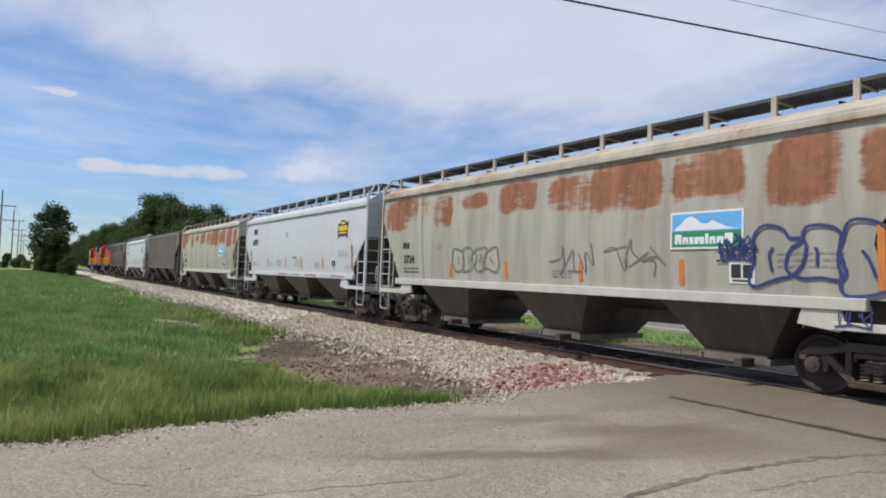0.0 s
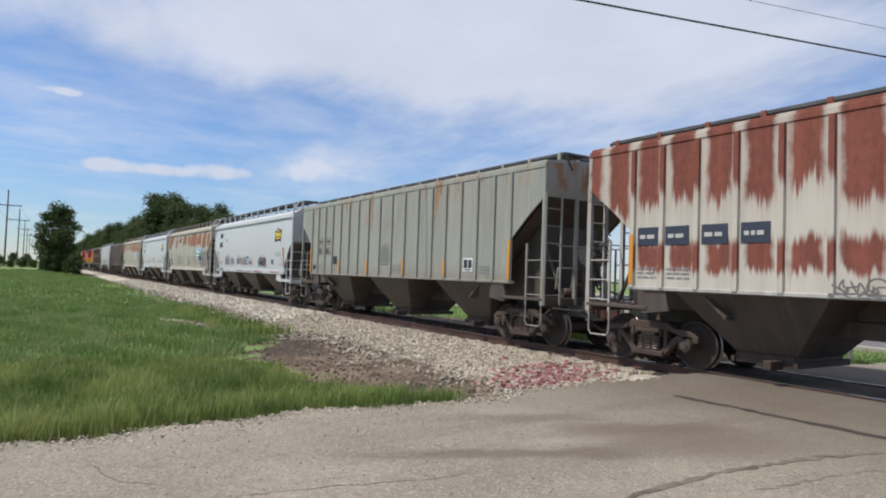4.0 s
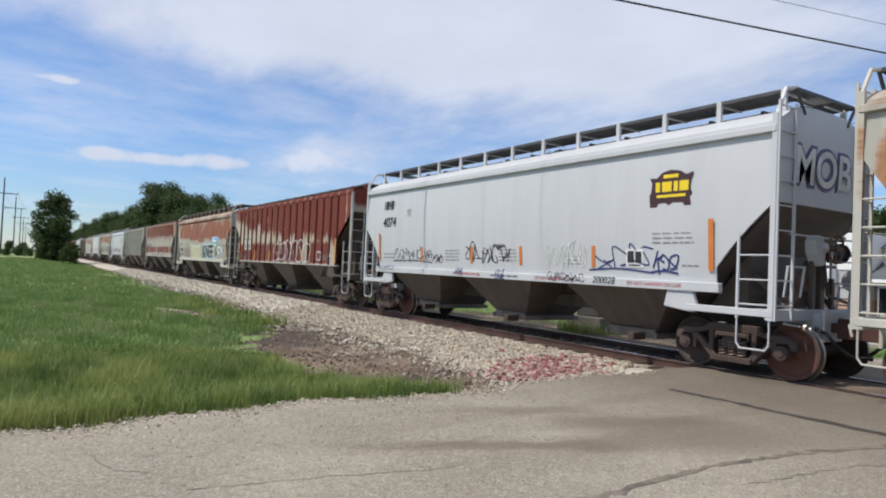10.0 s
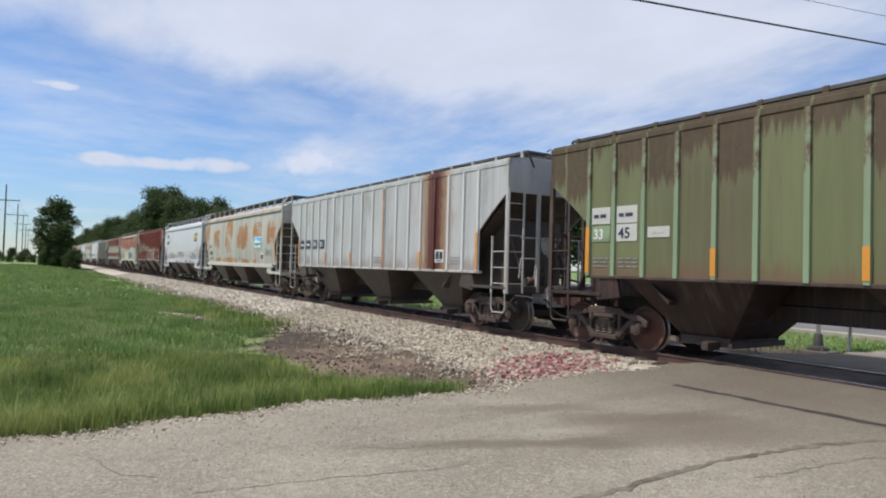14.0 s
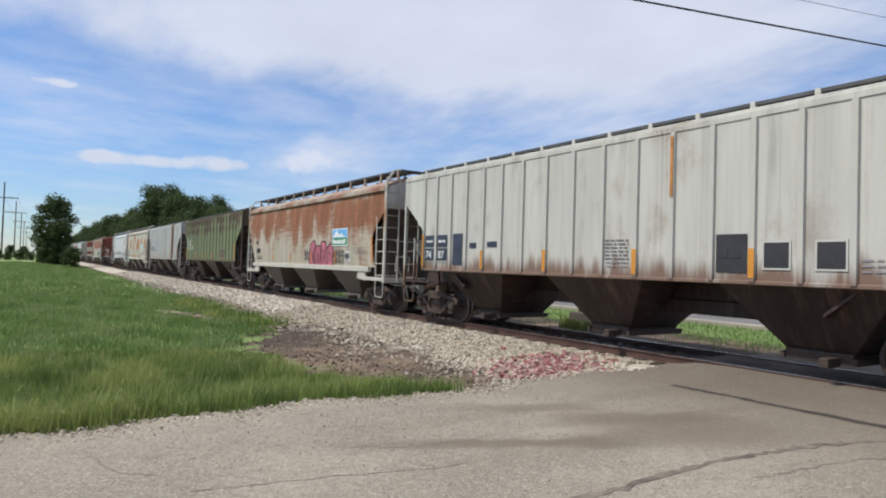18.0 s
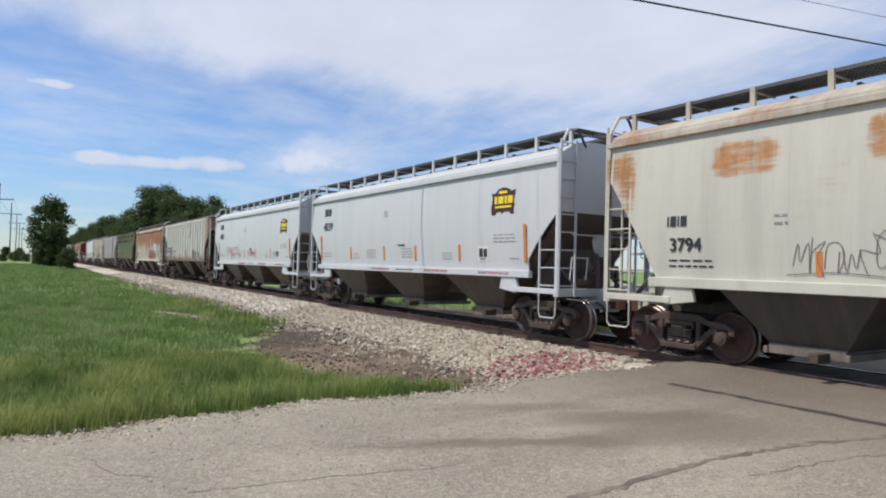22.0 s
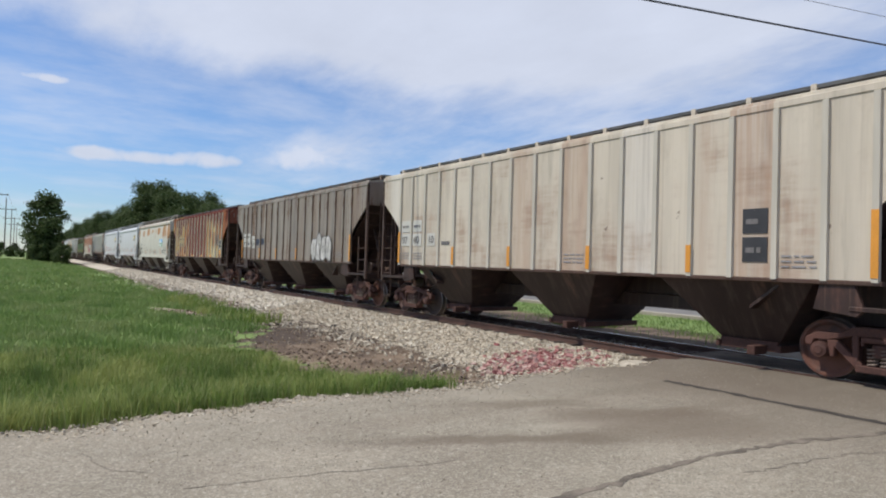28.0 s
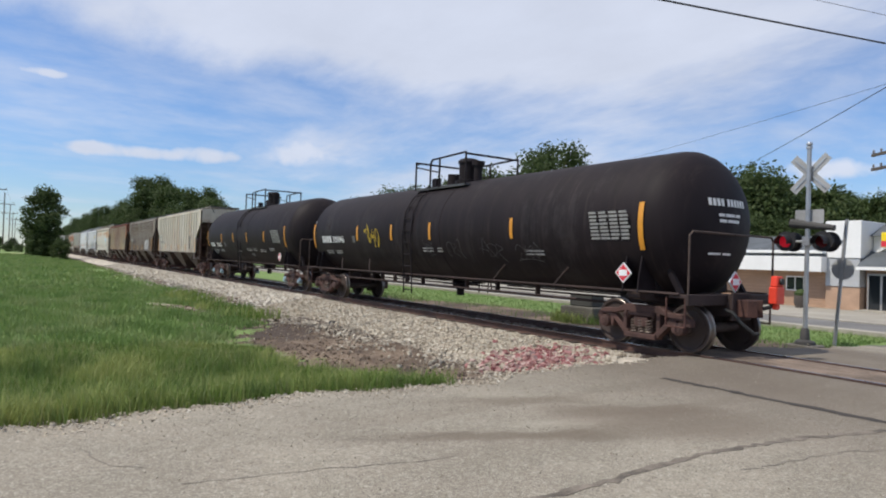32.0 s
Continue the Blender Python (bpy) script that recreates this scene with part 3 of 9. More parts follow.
# outside posts of a ribbed car: closer together over the end slopes
POSTS = (0.43, 1.29, 2.12, 2.93, 3.68, 4.45, 5.20, 5.94, 6.62)


def side_sheet(k, style, side):
    """One side of the body as a sheet with thickness, its lower corners cut away at the ends."""
    L, z0, ze, hw = k["L"], k["z0"], k["eave"], k["hw"]
    zs = {z0, ze}
    for zA, zB, _ in k["ends"]:
        zs.update([zB + (zA - zB) * i / 8 for i in range(9)] + [z0 + (zB - z0) * i / 3 for i in range(4)] + [zA + (ze - zA) * i / 4 for i in range(5)])
    zs = sorted(set(round(z, 3) for z in zs))

    def ext(z, end):
        zA, zB, ins = k["ends"][end]
        if z >= zA:
            return L / 2
        if z <= zB:
            return L / 2 - ins + (0.30 * (zB - z) if style == "F" and end else 0)
        u = (zA - z) / (zA - zB)
        if style == "F" and end:
            u = math.sin(u * math.pi / 2) ** 1.2
        else:
            u = u + (0.03 if style == "R" else 0.05) * math.sin(u * math.pi)
        return L / 2 - ins * u

    def off(z):
        mid = (z0 + ze) / 2
        return hw - k["bow"] * ((z - mid) / (ze - mid)) ** 2
    g = Geo()
    rows = []
    cols = 8
    for inner in (0, 1):
        for z in zs:
            e, f = ext(z, 0), ext(z, 1)
            for c in range(cols + 1):
                rows.append((side * (off(z) - 0.035 * inner), e - (e + f) * c / cols + k["shift"], z))
    n = len(zs)

    def at(i, r, c):
        return (i * n + r) * (cols + 1) + c
    fs = []
    for r in range(n - 1):
        for c in range(cols):
            fs.append((at(0, r, c), at(0, r, c + 1), at(0, r + 1, c + 1), at(0, r + 1, c)))
            fs.append((at(1, r, c), at(1, r + 1, c), at(1, r + 1, c + 1), at(1, r, c + 1)))
        for c in (0, cols):
            fs.append((at(0, r, c), at(0, r + 1, c), at(1, r + 1, c), at(1, r, c)))
    for c in range(cols):
        for r in (0, n - 1):
            fs.append((at(0, r, c), at(1, r, c), at(1, r, c + 1), at(0, r, c + 1)))
    return g.add(rows, fs)


def hopper(style, s0, paint, label, trim=None, bay=None, iron=None, caps=None, ribs=0, post=None, walk_mat=None, group="freight train", roof_mat=None, end_mat=None, own_post=()):
    """A covered hopper car; the front end points to +y. s0: where its middle stands at the start."""
    k = KIND[style]
    L, TC, hw = k["L"], k["TC"], k["hw"]
    trim, bay, iron, post = trim or paint, bay or BAY_GREY, iron or STEEL_DARK, post or paint
    walk_mat, roof_mat, end_mat = walk_mat or GRATING, roof_mat or paint, end_mat or paint
    car = thing("hopper_car", label, "freight car", pose(0, s0, 0), group)
    MOVING.append((car, s0))
    STYLE[car.name] = style
    mid = pose(0, k["shift"], 0)
    flip = mid @ Matrix.Rotation(math.pi, 4, "Z")
    ins = max(e[2] for e in k["ends"])
    for s in (-1, 1):
        turn = mid if s < 0 else flip
        part("side_sheet", cached(("side", style, paint.name, s), lambda: side_sheet(k, style, s).mesh("side_sheet", paint, 0, 30)), None, car)
        part("side_sill", cached(("sill", style, trim.name), lambda: Geo().box(-hw - 0.03, -hw + 0.10, -(L / 2 - ins) - 0.10, L / 2 - ins + 0.10, k["sill"], k["z0"] + 0.02)
             .mesh("side_sill", trim, 0.012)), None, car, "", turn)
        part("eave_rail", cached(("eave", style, roof_mat.name), lambda: Geo().box(-hw - 0.02, -hw + 0.12, -L / 2, L / 2, k["eave"] - 0.09, k["eave"] + 0.03)
             .box(-hw + 0.035, -hw + 0.14, -L / 2, L / 2, k["eave"] + 0.028, k["eave"] + 0.09).mesh("eave_rail", roof_mat, 0.012)), None, car, "", turn)
    # roof, arched
    prof = [(-hw + 0.04, k["eave"])]
    for i in range(9):
        x = -hw + 0.04 + (2 * hw - 0.08) * i / 8
        prof.append((x, k["eave"] + 0.06 + (k["roof"] - k["eave"] - 0.06) * (1 - (abs(x) / hw) ** 3.4)))
    prof.append((hw - 0.04, k["eave"]))
    part("roof", cached(("roof", style, roof_mat.name), lambda: Geo().prism(prof, 1, -L / 2 + 0.005, L / 2 - 0.005).mesh("roof", roof_mat, 0, 30)), None, car, "", mid)
    # loading trough with its battens
    def trough():
        g = Geo().box(-0.30, 0.30, -L / 2 + 0.9, L / 2 - 0.9, k["roof"] - 0.06, k["roof"] + 0.11)
        n = int(L / 1.2)
        for i in range(n + 1):
            y = -L / 2 + 0.95 + (L - 1.9) * i / n
            g.box(-0.36, 0.36, y - 0.035, y + 0.035, k["roof"] - 0.06, k["roof"] + 0.14)
        return g.mesh("hatch_cover", walk_mat, 0.01)
    part("hatch_cover", cached(("hatch", style, walk_mat.name), trough), None, car, "", mid)
    # running boards on both sides, on brackets
    zw = k["walk"]
    lw = L - 0.1
    xo = 0.98 if style != "R" else 0.92

    def board():
        g = Geo()
        for x in (-xo, -xo + 0.66):
            g.box(x - 0.012, x + 0.012, -lw / 2, lw / 2, zw - 0.06, zw)
        y = -lw / 2
        while y < lw / 2:
            g.box(-xo, -xo + 0.65, y, y + 0.026, zw - 0.04, zw - 0.004)
            y += 0.062
        for x in (-xo + 0.11, -xo + 0.22, -xo + 0.33, -xo + 0.44, -xo + 0.55):
            g.box(x - 0.010, x + 0.010, -lw / 2, lw / 2, zw - 0.036, zw - 0.006)
        return g.mesh("running_board", walk_mat)
    nb = 13 if style != "R" else 15
    for s in (-1, 1):
        turn = mid if s < 0 else flip
        rb = part("running_board", cached(("board", style, walk_mat.name), board), None, car, "", turn)
        for i in range(nb):
            y = -lw / 2 + 0.15 + (lw - 0.3) * i / (nb - 1)
            zr = k["eave"] + 0.06 + (k["roof"] - k["eave"] - 0.06) * (1 - ((xo + 0.02) / hw) ** 3.4) - 0.03
            part("bracket", cached(("bracket", style, roof_mat.name), lambda: Geo().box(-xo - 0.03, -xo + 0.03, -0.045, 0.045, zr, zw + 0.01).box(-xo - 0.03, -xo + 0.66, -0.02, 0.02, zw - 0.085, zw - 0.06)
                 .mesh("bracket", roof_mat)), None, rb, "", pose(0, y, 0))
    # ends
    for s in (-1, 1):
        turn = mid if s > 0 else flip
        zA, zB, cut = k["ends"][0 if s > 0 else 1]
        web = 0.35 if iron is STEEL_RUST else 0.95
        part("end_sheet", cached(("end", style, end_mat.name, s), lambda: Geo().prism([(-hw + 0.04, zA), (-hw + 0.04, k["eave"] + 0.02), (-0.6, k["roof"] - 0.05), (0.6, k["roof"] - 0.05), (hw - 0.04, k["eave"] + 0.02), (hw - 0.04, zA)], 1, L / 2 - 0.04, L / 2)
             .mesh("end_sheet", end_mat, 0.008)), None, car, "", turn)
        run = (zA - 1.0) * cut / (zA - zB) * 1.0
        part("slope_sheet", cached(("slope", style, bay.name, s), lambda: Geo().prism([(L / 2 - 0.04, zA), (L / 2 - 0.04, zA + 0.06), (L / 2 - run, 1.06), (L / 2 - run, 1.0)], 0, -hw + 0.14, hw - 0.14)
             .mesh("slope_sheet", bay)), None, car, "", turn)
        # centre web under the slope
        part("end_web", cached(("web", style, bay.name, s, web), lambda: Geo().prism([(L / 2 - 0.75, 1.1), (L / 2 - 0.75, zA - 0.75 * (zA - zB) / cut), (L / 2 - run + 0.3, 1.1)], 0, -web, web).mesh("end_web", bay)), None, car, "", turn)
        # platform, end sill and bolster webs
        # ribbed cars take the shade-darkened bay tone for the platform
        plat, deep = (bay, 1.08) if style == "R" else (trim, 1.03)
        part("end_platform", cached(("platform", style, plat.name), lambda: Geo().box(-hw, hw, L / 2 - 0.12, L / 2, 0.98, 1.16).box(-hw - 0.01, -hw + 0.07, L / 2 - 1.55, L / 2, deep, 1.15)
             .box(hw - 0.07, hw + 0.01, L / 2 - 1.55, L / 2, deep, 1.15).box(-hw + 0.08, hw - 0.08, L / 2 - 0.55, L / 2 - 0.12, 1.10, 1.14).mesh("end_platform", plat, 0.01)), None, car, "", turn)
        for sx in (-1, 1):
            part("jacking_pad", cached(("pad", style, plat.name, sx), lambda: Geo().prism([(L / 2 - 1.95, k["z0"]), (L / 2 - 1.5, k["z0"]), (L / 2 - 1.35, 1.10), (L / 2 - 1.45, 1.0), (L / 2 - 2.05, 1.08)], 0, sx * (hw - 0.01), sx * (hw - 0.09))
                 .mesh("jacking_pad", plat, 0.01)), None, car, "", turn)
            ladder("side_ladder", (style, trim.name, sx), car, turn, sx * (hw - 0.02), L / 2 - 0.60, (0, 1), 0.98, 2.42 if style != "F" else 3.2, 0.55, trim)
            ladder("end_ladder", (style, trim.name, sx), car, turn, sx * (hw - 0.03), L / 2 + 0.03, (-sx, 0), 0.98, (4.5 if style != "R" else 3.6), 0.48, trim)
            part("corner_post", cached(("cpost", style, trim.name, sx), lambda: Geo().box(sx * (hw - 0.075), sx * (hw + 0.005), L / 2 - 0.07, L / 2 + 0.015, 0.98, k["eave"] + (0.22 if style != "R" else -0.02))
                 .tube([(sx * (hw - 0.035), L / 2 - 0.02, k["eave"] + 0.20), (sx * 1.25, L / 2 - 0.02, zw - 0.08), (sx * 0.95, L / 2 - 0.02, zw - 0.01)] if style != "R" else [(sx * (hw - 0.035), L / 2, 4.2), (sx * (hw - 0.035), L / 2, 4.25)], 0.035, 6).mesh("corner_post", trim)), None, car, "", turn)
            step = Geo().tube([(sx * (hw - 0.02), L / 2 - 0.60, 1.0), (sx * (hw - 0.02), L / 2 - 0.60, 0.58), (sx * (hw - 0.02), L / 2 - 0.54, 0.50), (sx * (hw - 0.02), L / 2 - 0.11, 0.50), (sx * (hw - 0.02), L / 2 - 0.05, 0.58), (sx * (hw - 0.02), L / 2 - 0.05, 1.0)], 0.016, 6)
            part("sill_step", cached(("step", style, trim.name, sx), lambda: step.mesh("sill_step", trim)), None, car, "", turn)
            if style == "R":
                part("end_post", cached(("epost", style, trim.name, sx, s), lambda: Geo().box(sx * 0.50 - 0.04, sx * 0.50 + 0.04, L / 2 - 0.06, L / 2 + 0.02, 1.0, zA + 0.05).mesh("end_post", trim)), None, car, "", turn)
            part("end_brace", cached(("ebrace", style, bay.name, sx, s), lambda: Geo().cyl((sx * 0.75, L / 2 - 0.15, 1.14), (sx * 0.75, L / 2 - 0.95, zA - 0.95 * (zA - zB) / cut), 0.045, 0.045, 6).mesh("end_brace", bay)), None, car, "", turn)
        part("grab_rail", cached(("grab", style, trim.name), lambda: Geo().cyl((-hw + 0.4, L / 2 + 0.04, 2.38), (hw - 0.4, L / 2 + 0.04, 2.38), 0.016, 0.016, 6).mesh("grab_rail", trim)), None, car, "", turn)
        if s < 0:
            part("brake_cylinder", cached(("brake", bay.name), lambda: Geo().cyl((0.9, L / 2 - 0.9, 1.38), (0.35, L / 2 - 0.9, 1.38), 0.16, 0.16, 14).box(0.2, 0.9, L / 2 - 1.0, L / 2 - 0.8, 1.12, 1.24).mesh("brake_cylinder", bay, 0.01)), None, car, "", turn)
            yb = L / 2 - 0.02
            gear = part("hand_brake", cached(("hbrake", style, trim.name), lambda: Geo().prism([(-0.04, 1.92), (0.10, 1.90), (0.24, 2.10), (0.28, 2.30), (0.20, 2.42), (0.04, 2.40), (-0.06, 2.20)], 1, yb - 0.16, yb + 0.04)
                        .cyl((0.02, yb + 0.02, 2.22), (0.02, yb + 0.10, 2.22), 0.09, 0.07, 12).mesh("hand_brake", trim, 0.015)), None, car, "", turn)
            part("brake_wheel", cached(("bwheel", style), lambda: Geo().spin([(0.25, -0.02), (0.28, 0), (0.25, 0.02), (0.235, 0), (0.25, -0.02)], (-0.30, yb + 0.08, 2.22), 1, 20)
                 .box(-0.32, -0.28, yb + 0.07, yb + 0.09, 1.98, 2.46).box(-0.54, -0.06, yb + 0.07, yb + 0.09, 2.20, 2.24).cyl((-0.30, yb - 0.05, 2.22), (-0.30, yb + 0.12, 2.22), 0.06, 0.05, 10).mesh("brake_wheel", WORN_RUST)), None, gear)
            part("brake_stand", cached(("bstand", style, bay.name), lambda: Geo().box(-0.20, -0.08, yb - 0.14, yb - 0.04, 1.10, 2.25).box(0.06, 0.16, yb - 0.14, yb - 0.06, 1.10, 2.0).box(-0.55, -0.46, yb - 0.12, yb - 0.05, 1.10, 1.70)
                 .tube([(-0.12, yb - 0.02, 1.98), (-0.16, yb, 1.62), (-0.34, yb - 0.06, 1.40), (-0.70, yb - 0.05, 1.34), (-1.05, yb - 0.08, 1.28)], 0.03, 6).mesh("brake_stand", bay, 0.008)), None, car, "", turn)
            part("control_valve", cached(("cvalve", style), lambda: Geo().box(-0.30, 0.12, yb - 0.34, yb - 0.14, 1.46, 1.82).cyl((-0.42, yb - 0.24, 1.64), (0.24, yb - 0.24, 1.64), 0.10, 0.10, 12).cyl((0.0, yb - 0.24, 1.82), (0.0, yb - 0.24, 1.98), 0.08, 0.06, 10)
                 .box(-0.06, 0.40, yb - 0.30, yb - 0.20, 1.20, 1.46).cyl((0.30, yb - 0.25, 1.30), (0.62, yb - 0.25, 1.30), 0.09, 0.09, 10).mesh("control_valve", WORN_RUST, 0.012)), None, car, "", turn)
            for x0, x1, zr in ((0.55, 1.05, 1.86), (-1.05, -0.62, 1.55)):
                part("hand_hold", cached(("hhold", style, trim.name, zr), lambda: Geo().tube([(x0, yb - 0.06, zr - 0.5), (x0, yb, zr), (x1, yb, zr), (x1, yb - 0.06, zr - 0.5)], 0.018, 6).mesh("hand_hold", trim)), None, car, "", turn)
            part("release_rod", cached(("rrod", style, trim.name), lambda: Geo().tube([(-1.20, yb + 0.06, 0.92), (-0.4, yb + 0.10, 0.86), (0.1, yb + 0.10, 0.90), (0.5, yb + 0.08, 0.86), (1.25, yb + 0.06, 0.94)], 0.016, 6).mesh("release_rod", trim)), None, car, "", turn)
            part("air_reservoir", cached(("reservoir", bay.name), lambda: Geo().cyl((-0.2, L / 2 - 1.3, 1.36), (-1.05, L / 2 - 1.3, 1.36), 0.19, 0.19, 14).mesh("air_reservoir", bay, 0.01, 40)), None, car, "", turn)
        part("end_board", cached(("eboard", style, walk_mat.name), lambda: end_board(L / 2, zw, xo).mesh("end_board", walk_mat)), None, car, "", turn)
    part("center_sill", cached(("csill", style, bay.name), lambda: Geo().box(-0.20, 0.20, -L / 2 + 0.3, L / 2 - 0.3, 0.80, 1.08).box(-0.14, 0.14, -k["span"], k["span"], 1.08, 1.60).mesh("center_sill", bay, 0.01)), None, car)
    # three discharge bays, with the ridges of the slope sheets between them
    span, (ba, bb, bx, bz) = k["span"], k["bays"]
    top = k["sill"] + 0.06
    gate = iron if style == "R" else GATE
    for i in (-1, 0, 1):
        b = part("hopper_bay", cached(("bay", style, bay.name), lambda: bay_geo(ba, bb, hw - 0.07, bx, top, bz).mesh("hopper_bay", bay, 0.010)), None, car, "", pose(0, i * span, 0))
        part("outlet_gate", cached(("gate", style, gate.name), lambda: Geo().box(-bx - 0.03, bx + 0.03, -bb - 0.04, bb + 0.04, bz - 0.13, bz - 0.07).box(-bx - 0.10, bx + 0.10, -bb - 0.07, -bb, bz - 0.15, bz - 0.04)
             .box(-bx - 0.10, bx + 0.10, bb, bb + 0.07, bz - 0.15, bz - 0.04).box(-bx - 0.06, -bx, -bb, bb, bz - 0.15, bz + 0.02).cyl((-bx - 0.34, -bb * 0.5, bz - 0.11), (bx + 0.34, -bb * 0.5, bz - 0.11), 0.03, 0.03, 8)
             .mesh("outlet_gate", gate, 0.008)), None, b)
        part("gate_latch", cached(("latch", style, iron.name), lambda: Geo().box(-bx - 0.42, -bx - 0.05, -bb * 0.5 - 0.07, -bb * 0.5 + 0.07, bz - 0.19, bz - 0.04).mesh("gate_latch", iron, 0.01)), None, b)
    half = span / 2 - ba
    rise = half * (top - bz) / (ba - bb)
    for i in (-0.5, 0.5):
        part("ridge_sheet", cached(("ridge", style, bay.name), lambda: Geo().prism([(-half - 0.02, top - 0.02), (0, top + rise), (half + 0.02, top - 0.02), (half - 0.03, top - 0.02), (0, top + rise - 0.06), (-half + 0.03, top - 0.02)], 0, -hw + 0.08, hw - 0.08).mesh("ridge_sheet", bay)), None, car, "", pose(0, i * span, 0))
    for s in (-1, 1):
        truck(car, s * TC / 2, caps, iron)
        coupler(car, s * (L / 2 - 0.02) + k["shift"], k["pitch"] / 2 - L / 2 + 0.02 - s * k["shift"], trim)
    # outside posts
    if ribs:
        zA, zB, cut = k["ends"][0]
        for y in [-p for p in reversed(POSTS)] + list(POSTS):
            d = L / 2 - abs(y)
            low = k["z0"] if d > cut - 0.02 else zA - d * (zA - zB) / cut + 0.02
            lo = round(low, 2)
            for s in (-1, 1):
                pm = own_post[1] if own_post and s < 0 and abs(y - own_post[0]) < 0.1 else post
                part("side_post", cached(("post", style, pm.name, lo), lambda: Geo().prism([(-hw - 0.052, -0.044), (-hw - 0.052, 0.044), (-hw + 0.01, 0.054), (-hw + 0.01, -0.054)], 2, lo, k["eave"] - 0.09).mesh("side_post", pm)),
                     None, car, "", pose(0, y, 0) if s < 0 else pose(0, y, 0, 0, 0, 180))
    return car


def ladder(name, key, car, turn, x, y, along, low, high, wide, material, step=0.40):
    """Two stiles with their rungs."""
    ax, ay = along

    def stiles():
        g = Geo()
        for k in (0, wide):
            g.box(x + ax * k - 0.020, x + ax * k + 0.020, y + ay * k - 0.020, y + ay * k + 0.020, low, high)
        return g.mesh(name, material)
    lad = part(name, cached((name, *key), stiles), None, car, "", turn)
    z = low + step * 0.6
    while z < high - 0.05:
        part("rung", cached(("rung", material.name, along, wide), lambda: Geo().cyl((0, 0, 0), (ax * wide, ay * wide, 0), 0.015, 0.015, 6).mesh("rung", material)), None, lad, "", pose(x, y, z))
        z += step
    return lad


def end_board(y, z, xo):
    g = Geo()
    for d in (0.02, 0.40):
        g.box(-xo, xo, y - d - 0.012, y - d + 0.012, z - 0.05, z)
    x = -xo
    while x < xo:
        g.box(x, x + 0.022, y - 0.40, y - 0.02, z - 0.035, z - 0.004)
        x += 0.085
    for sx in (-1, 1):
        g.tube([(sx * xo, y, z - 0.03), (sx * 0.7, y, z - 0.42)], 0.03, 5)
    return g


def bay_geo(a, b, x0, x1, top, z1):
    """A pyramid that hangs point down, its sides drawn in to the narrow outlet throat."""
    vs = [(-x0, -a, top), (x0, -a, top), (x0, a, top), (-x0, a, top), (-x1, -b, z1), (x1, -b, z1), (x1, b, z1), (-x1, b, z1), (-x1, -b, z1 - 0.09), (x1, -b, z1 - 0.09), (x1, b, z1 - 0.09), (-x1, b, z1 - 0.09)]
    fs = [(0, 1, 2, 3), (8, 11, 10, 9)]
    for k in (0, 4):
        for i in range(4):
            j = (i + 1) % 4
            fs.append((k + i, k + 4 + i, k + 4 + j, k + j))
    return Geo().add(vs, fs)


# ---------------------------------------------------------------- marks on the near side
def on_side(y, z, x):
    """The pose of a flat mark on the side that faces -x: its own x runs to -y, its y up."""
    return Matrix(((0, 0, -1, x), (-1, 0, 0, y), (0, 1, 0, z), (0, 0, 0, 1)))


STYLE = {}


def flat(car, y, z, x):
    """The pose of a mark on this car: low marks lean with the bulge of a smooth side."""
    style = STYLE.get(car.name)
    if style not in ("F", "W") or x < -KIND[style]["hw"] - 0.0155 or z > 2.15:
        return on_side(y, z, x)
    low, high = side_x(style, 1.5, 0.014), side_x(style, 2.5, 0.014)
    extra = max(0.0, side_x(style, 1.9, 0.010) - x)
    lean = math.atan2(low - high, 1.0)
    return Matrix.Translation((low + (high - low) * (z - 1.5) - extra, y, z)) @ Matrix.Rotation(-lean, 4, "Y") @ on_side(0, 0, 0)


def side_x(style, z, lift=0.006):
    k = KIND[style]
    mid = (k["z0"] + k["eave"]) / 2
    return -(k["hw"] - k["bow"] * ((z - mid) / (k["eave"] - mid)) ** 2) - lift


def rect(car, name, y, z, w, h, material, x, label="", deep=0.004):
    g = Geo().box(0, w, 0, h, -deep, deep)
    return part(name, g, material, car, label, flat(car, y, z, x))


def text(car, words, y, z, size, material, x, name="lettering", label="", slant=0.0, bold=0.0):
    cu = bpy.data.curves.new("text", "FONT")
    cu.body, cu.size, cu.extrude, cu.shear, cu.offset = words, size, 0.003, slant, bold
    ob = bpy.data.objects.new("text", cu)
    me = bpy.data.meshes.new_from_object(ob)
    bpy.data.objects.remove(ob)
    me.name = name
    me.materials.clear()
    me.materials.append(material)
    return part(name, me, None, car, label, flat(car, y, z, x))


def bars(car, y, z, w, h, n, material, x, name="lettering", rng=None):
    """Writing too small to read: rows of short bars."""
    rng = rng or random.Random(int(abs(y) * 100 + z * 1000))
    g = Geo()
    rowh = h / n
    for r in range(n):
        u = 0.0
        while u < w - 0.03:
            d = min(w - u, rng.uniform(0.08, 0.25))
            g.box(u, min(w, u + d * 0.86), h - (r + 0.68) * rowh, h - (r + 0.36) * rowh, -0.003, 0.003)
            u += d + 0.02
    return part(name, g, material, car, "", flat(car, y, z, x))


def code(car, y, z, n, size, material, x, name="lettering", slant=0.04):
    """A registration mark as one bar a character."""
    g = Geo()
    u = 0.0
    for i in range(n):
        w = size * (0.12 if i % 2 == 0 else 0.46)
        g.add([(u, 0, 0.003), (u + w, 0, 0.003), (u + w + slant * size, size * 0.72, 0.003), (u + slant * size, size * 0.72, 0.003)], [(0, 1, 2, 3)])
        u += w + size * 0.13
    return part(name, g, material, car, "", flat(car, y, z, x))


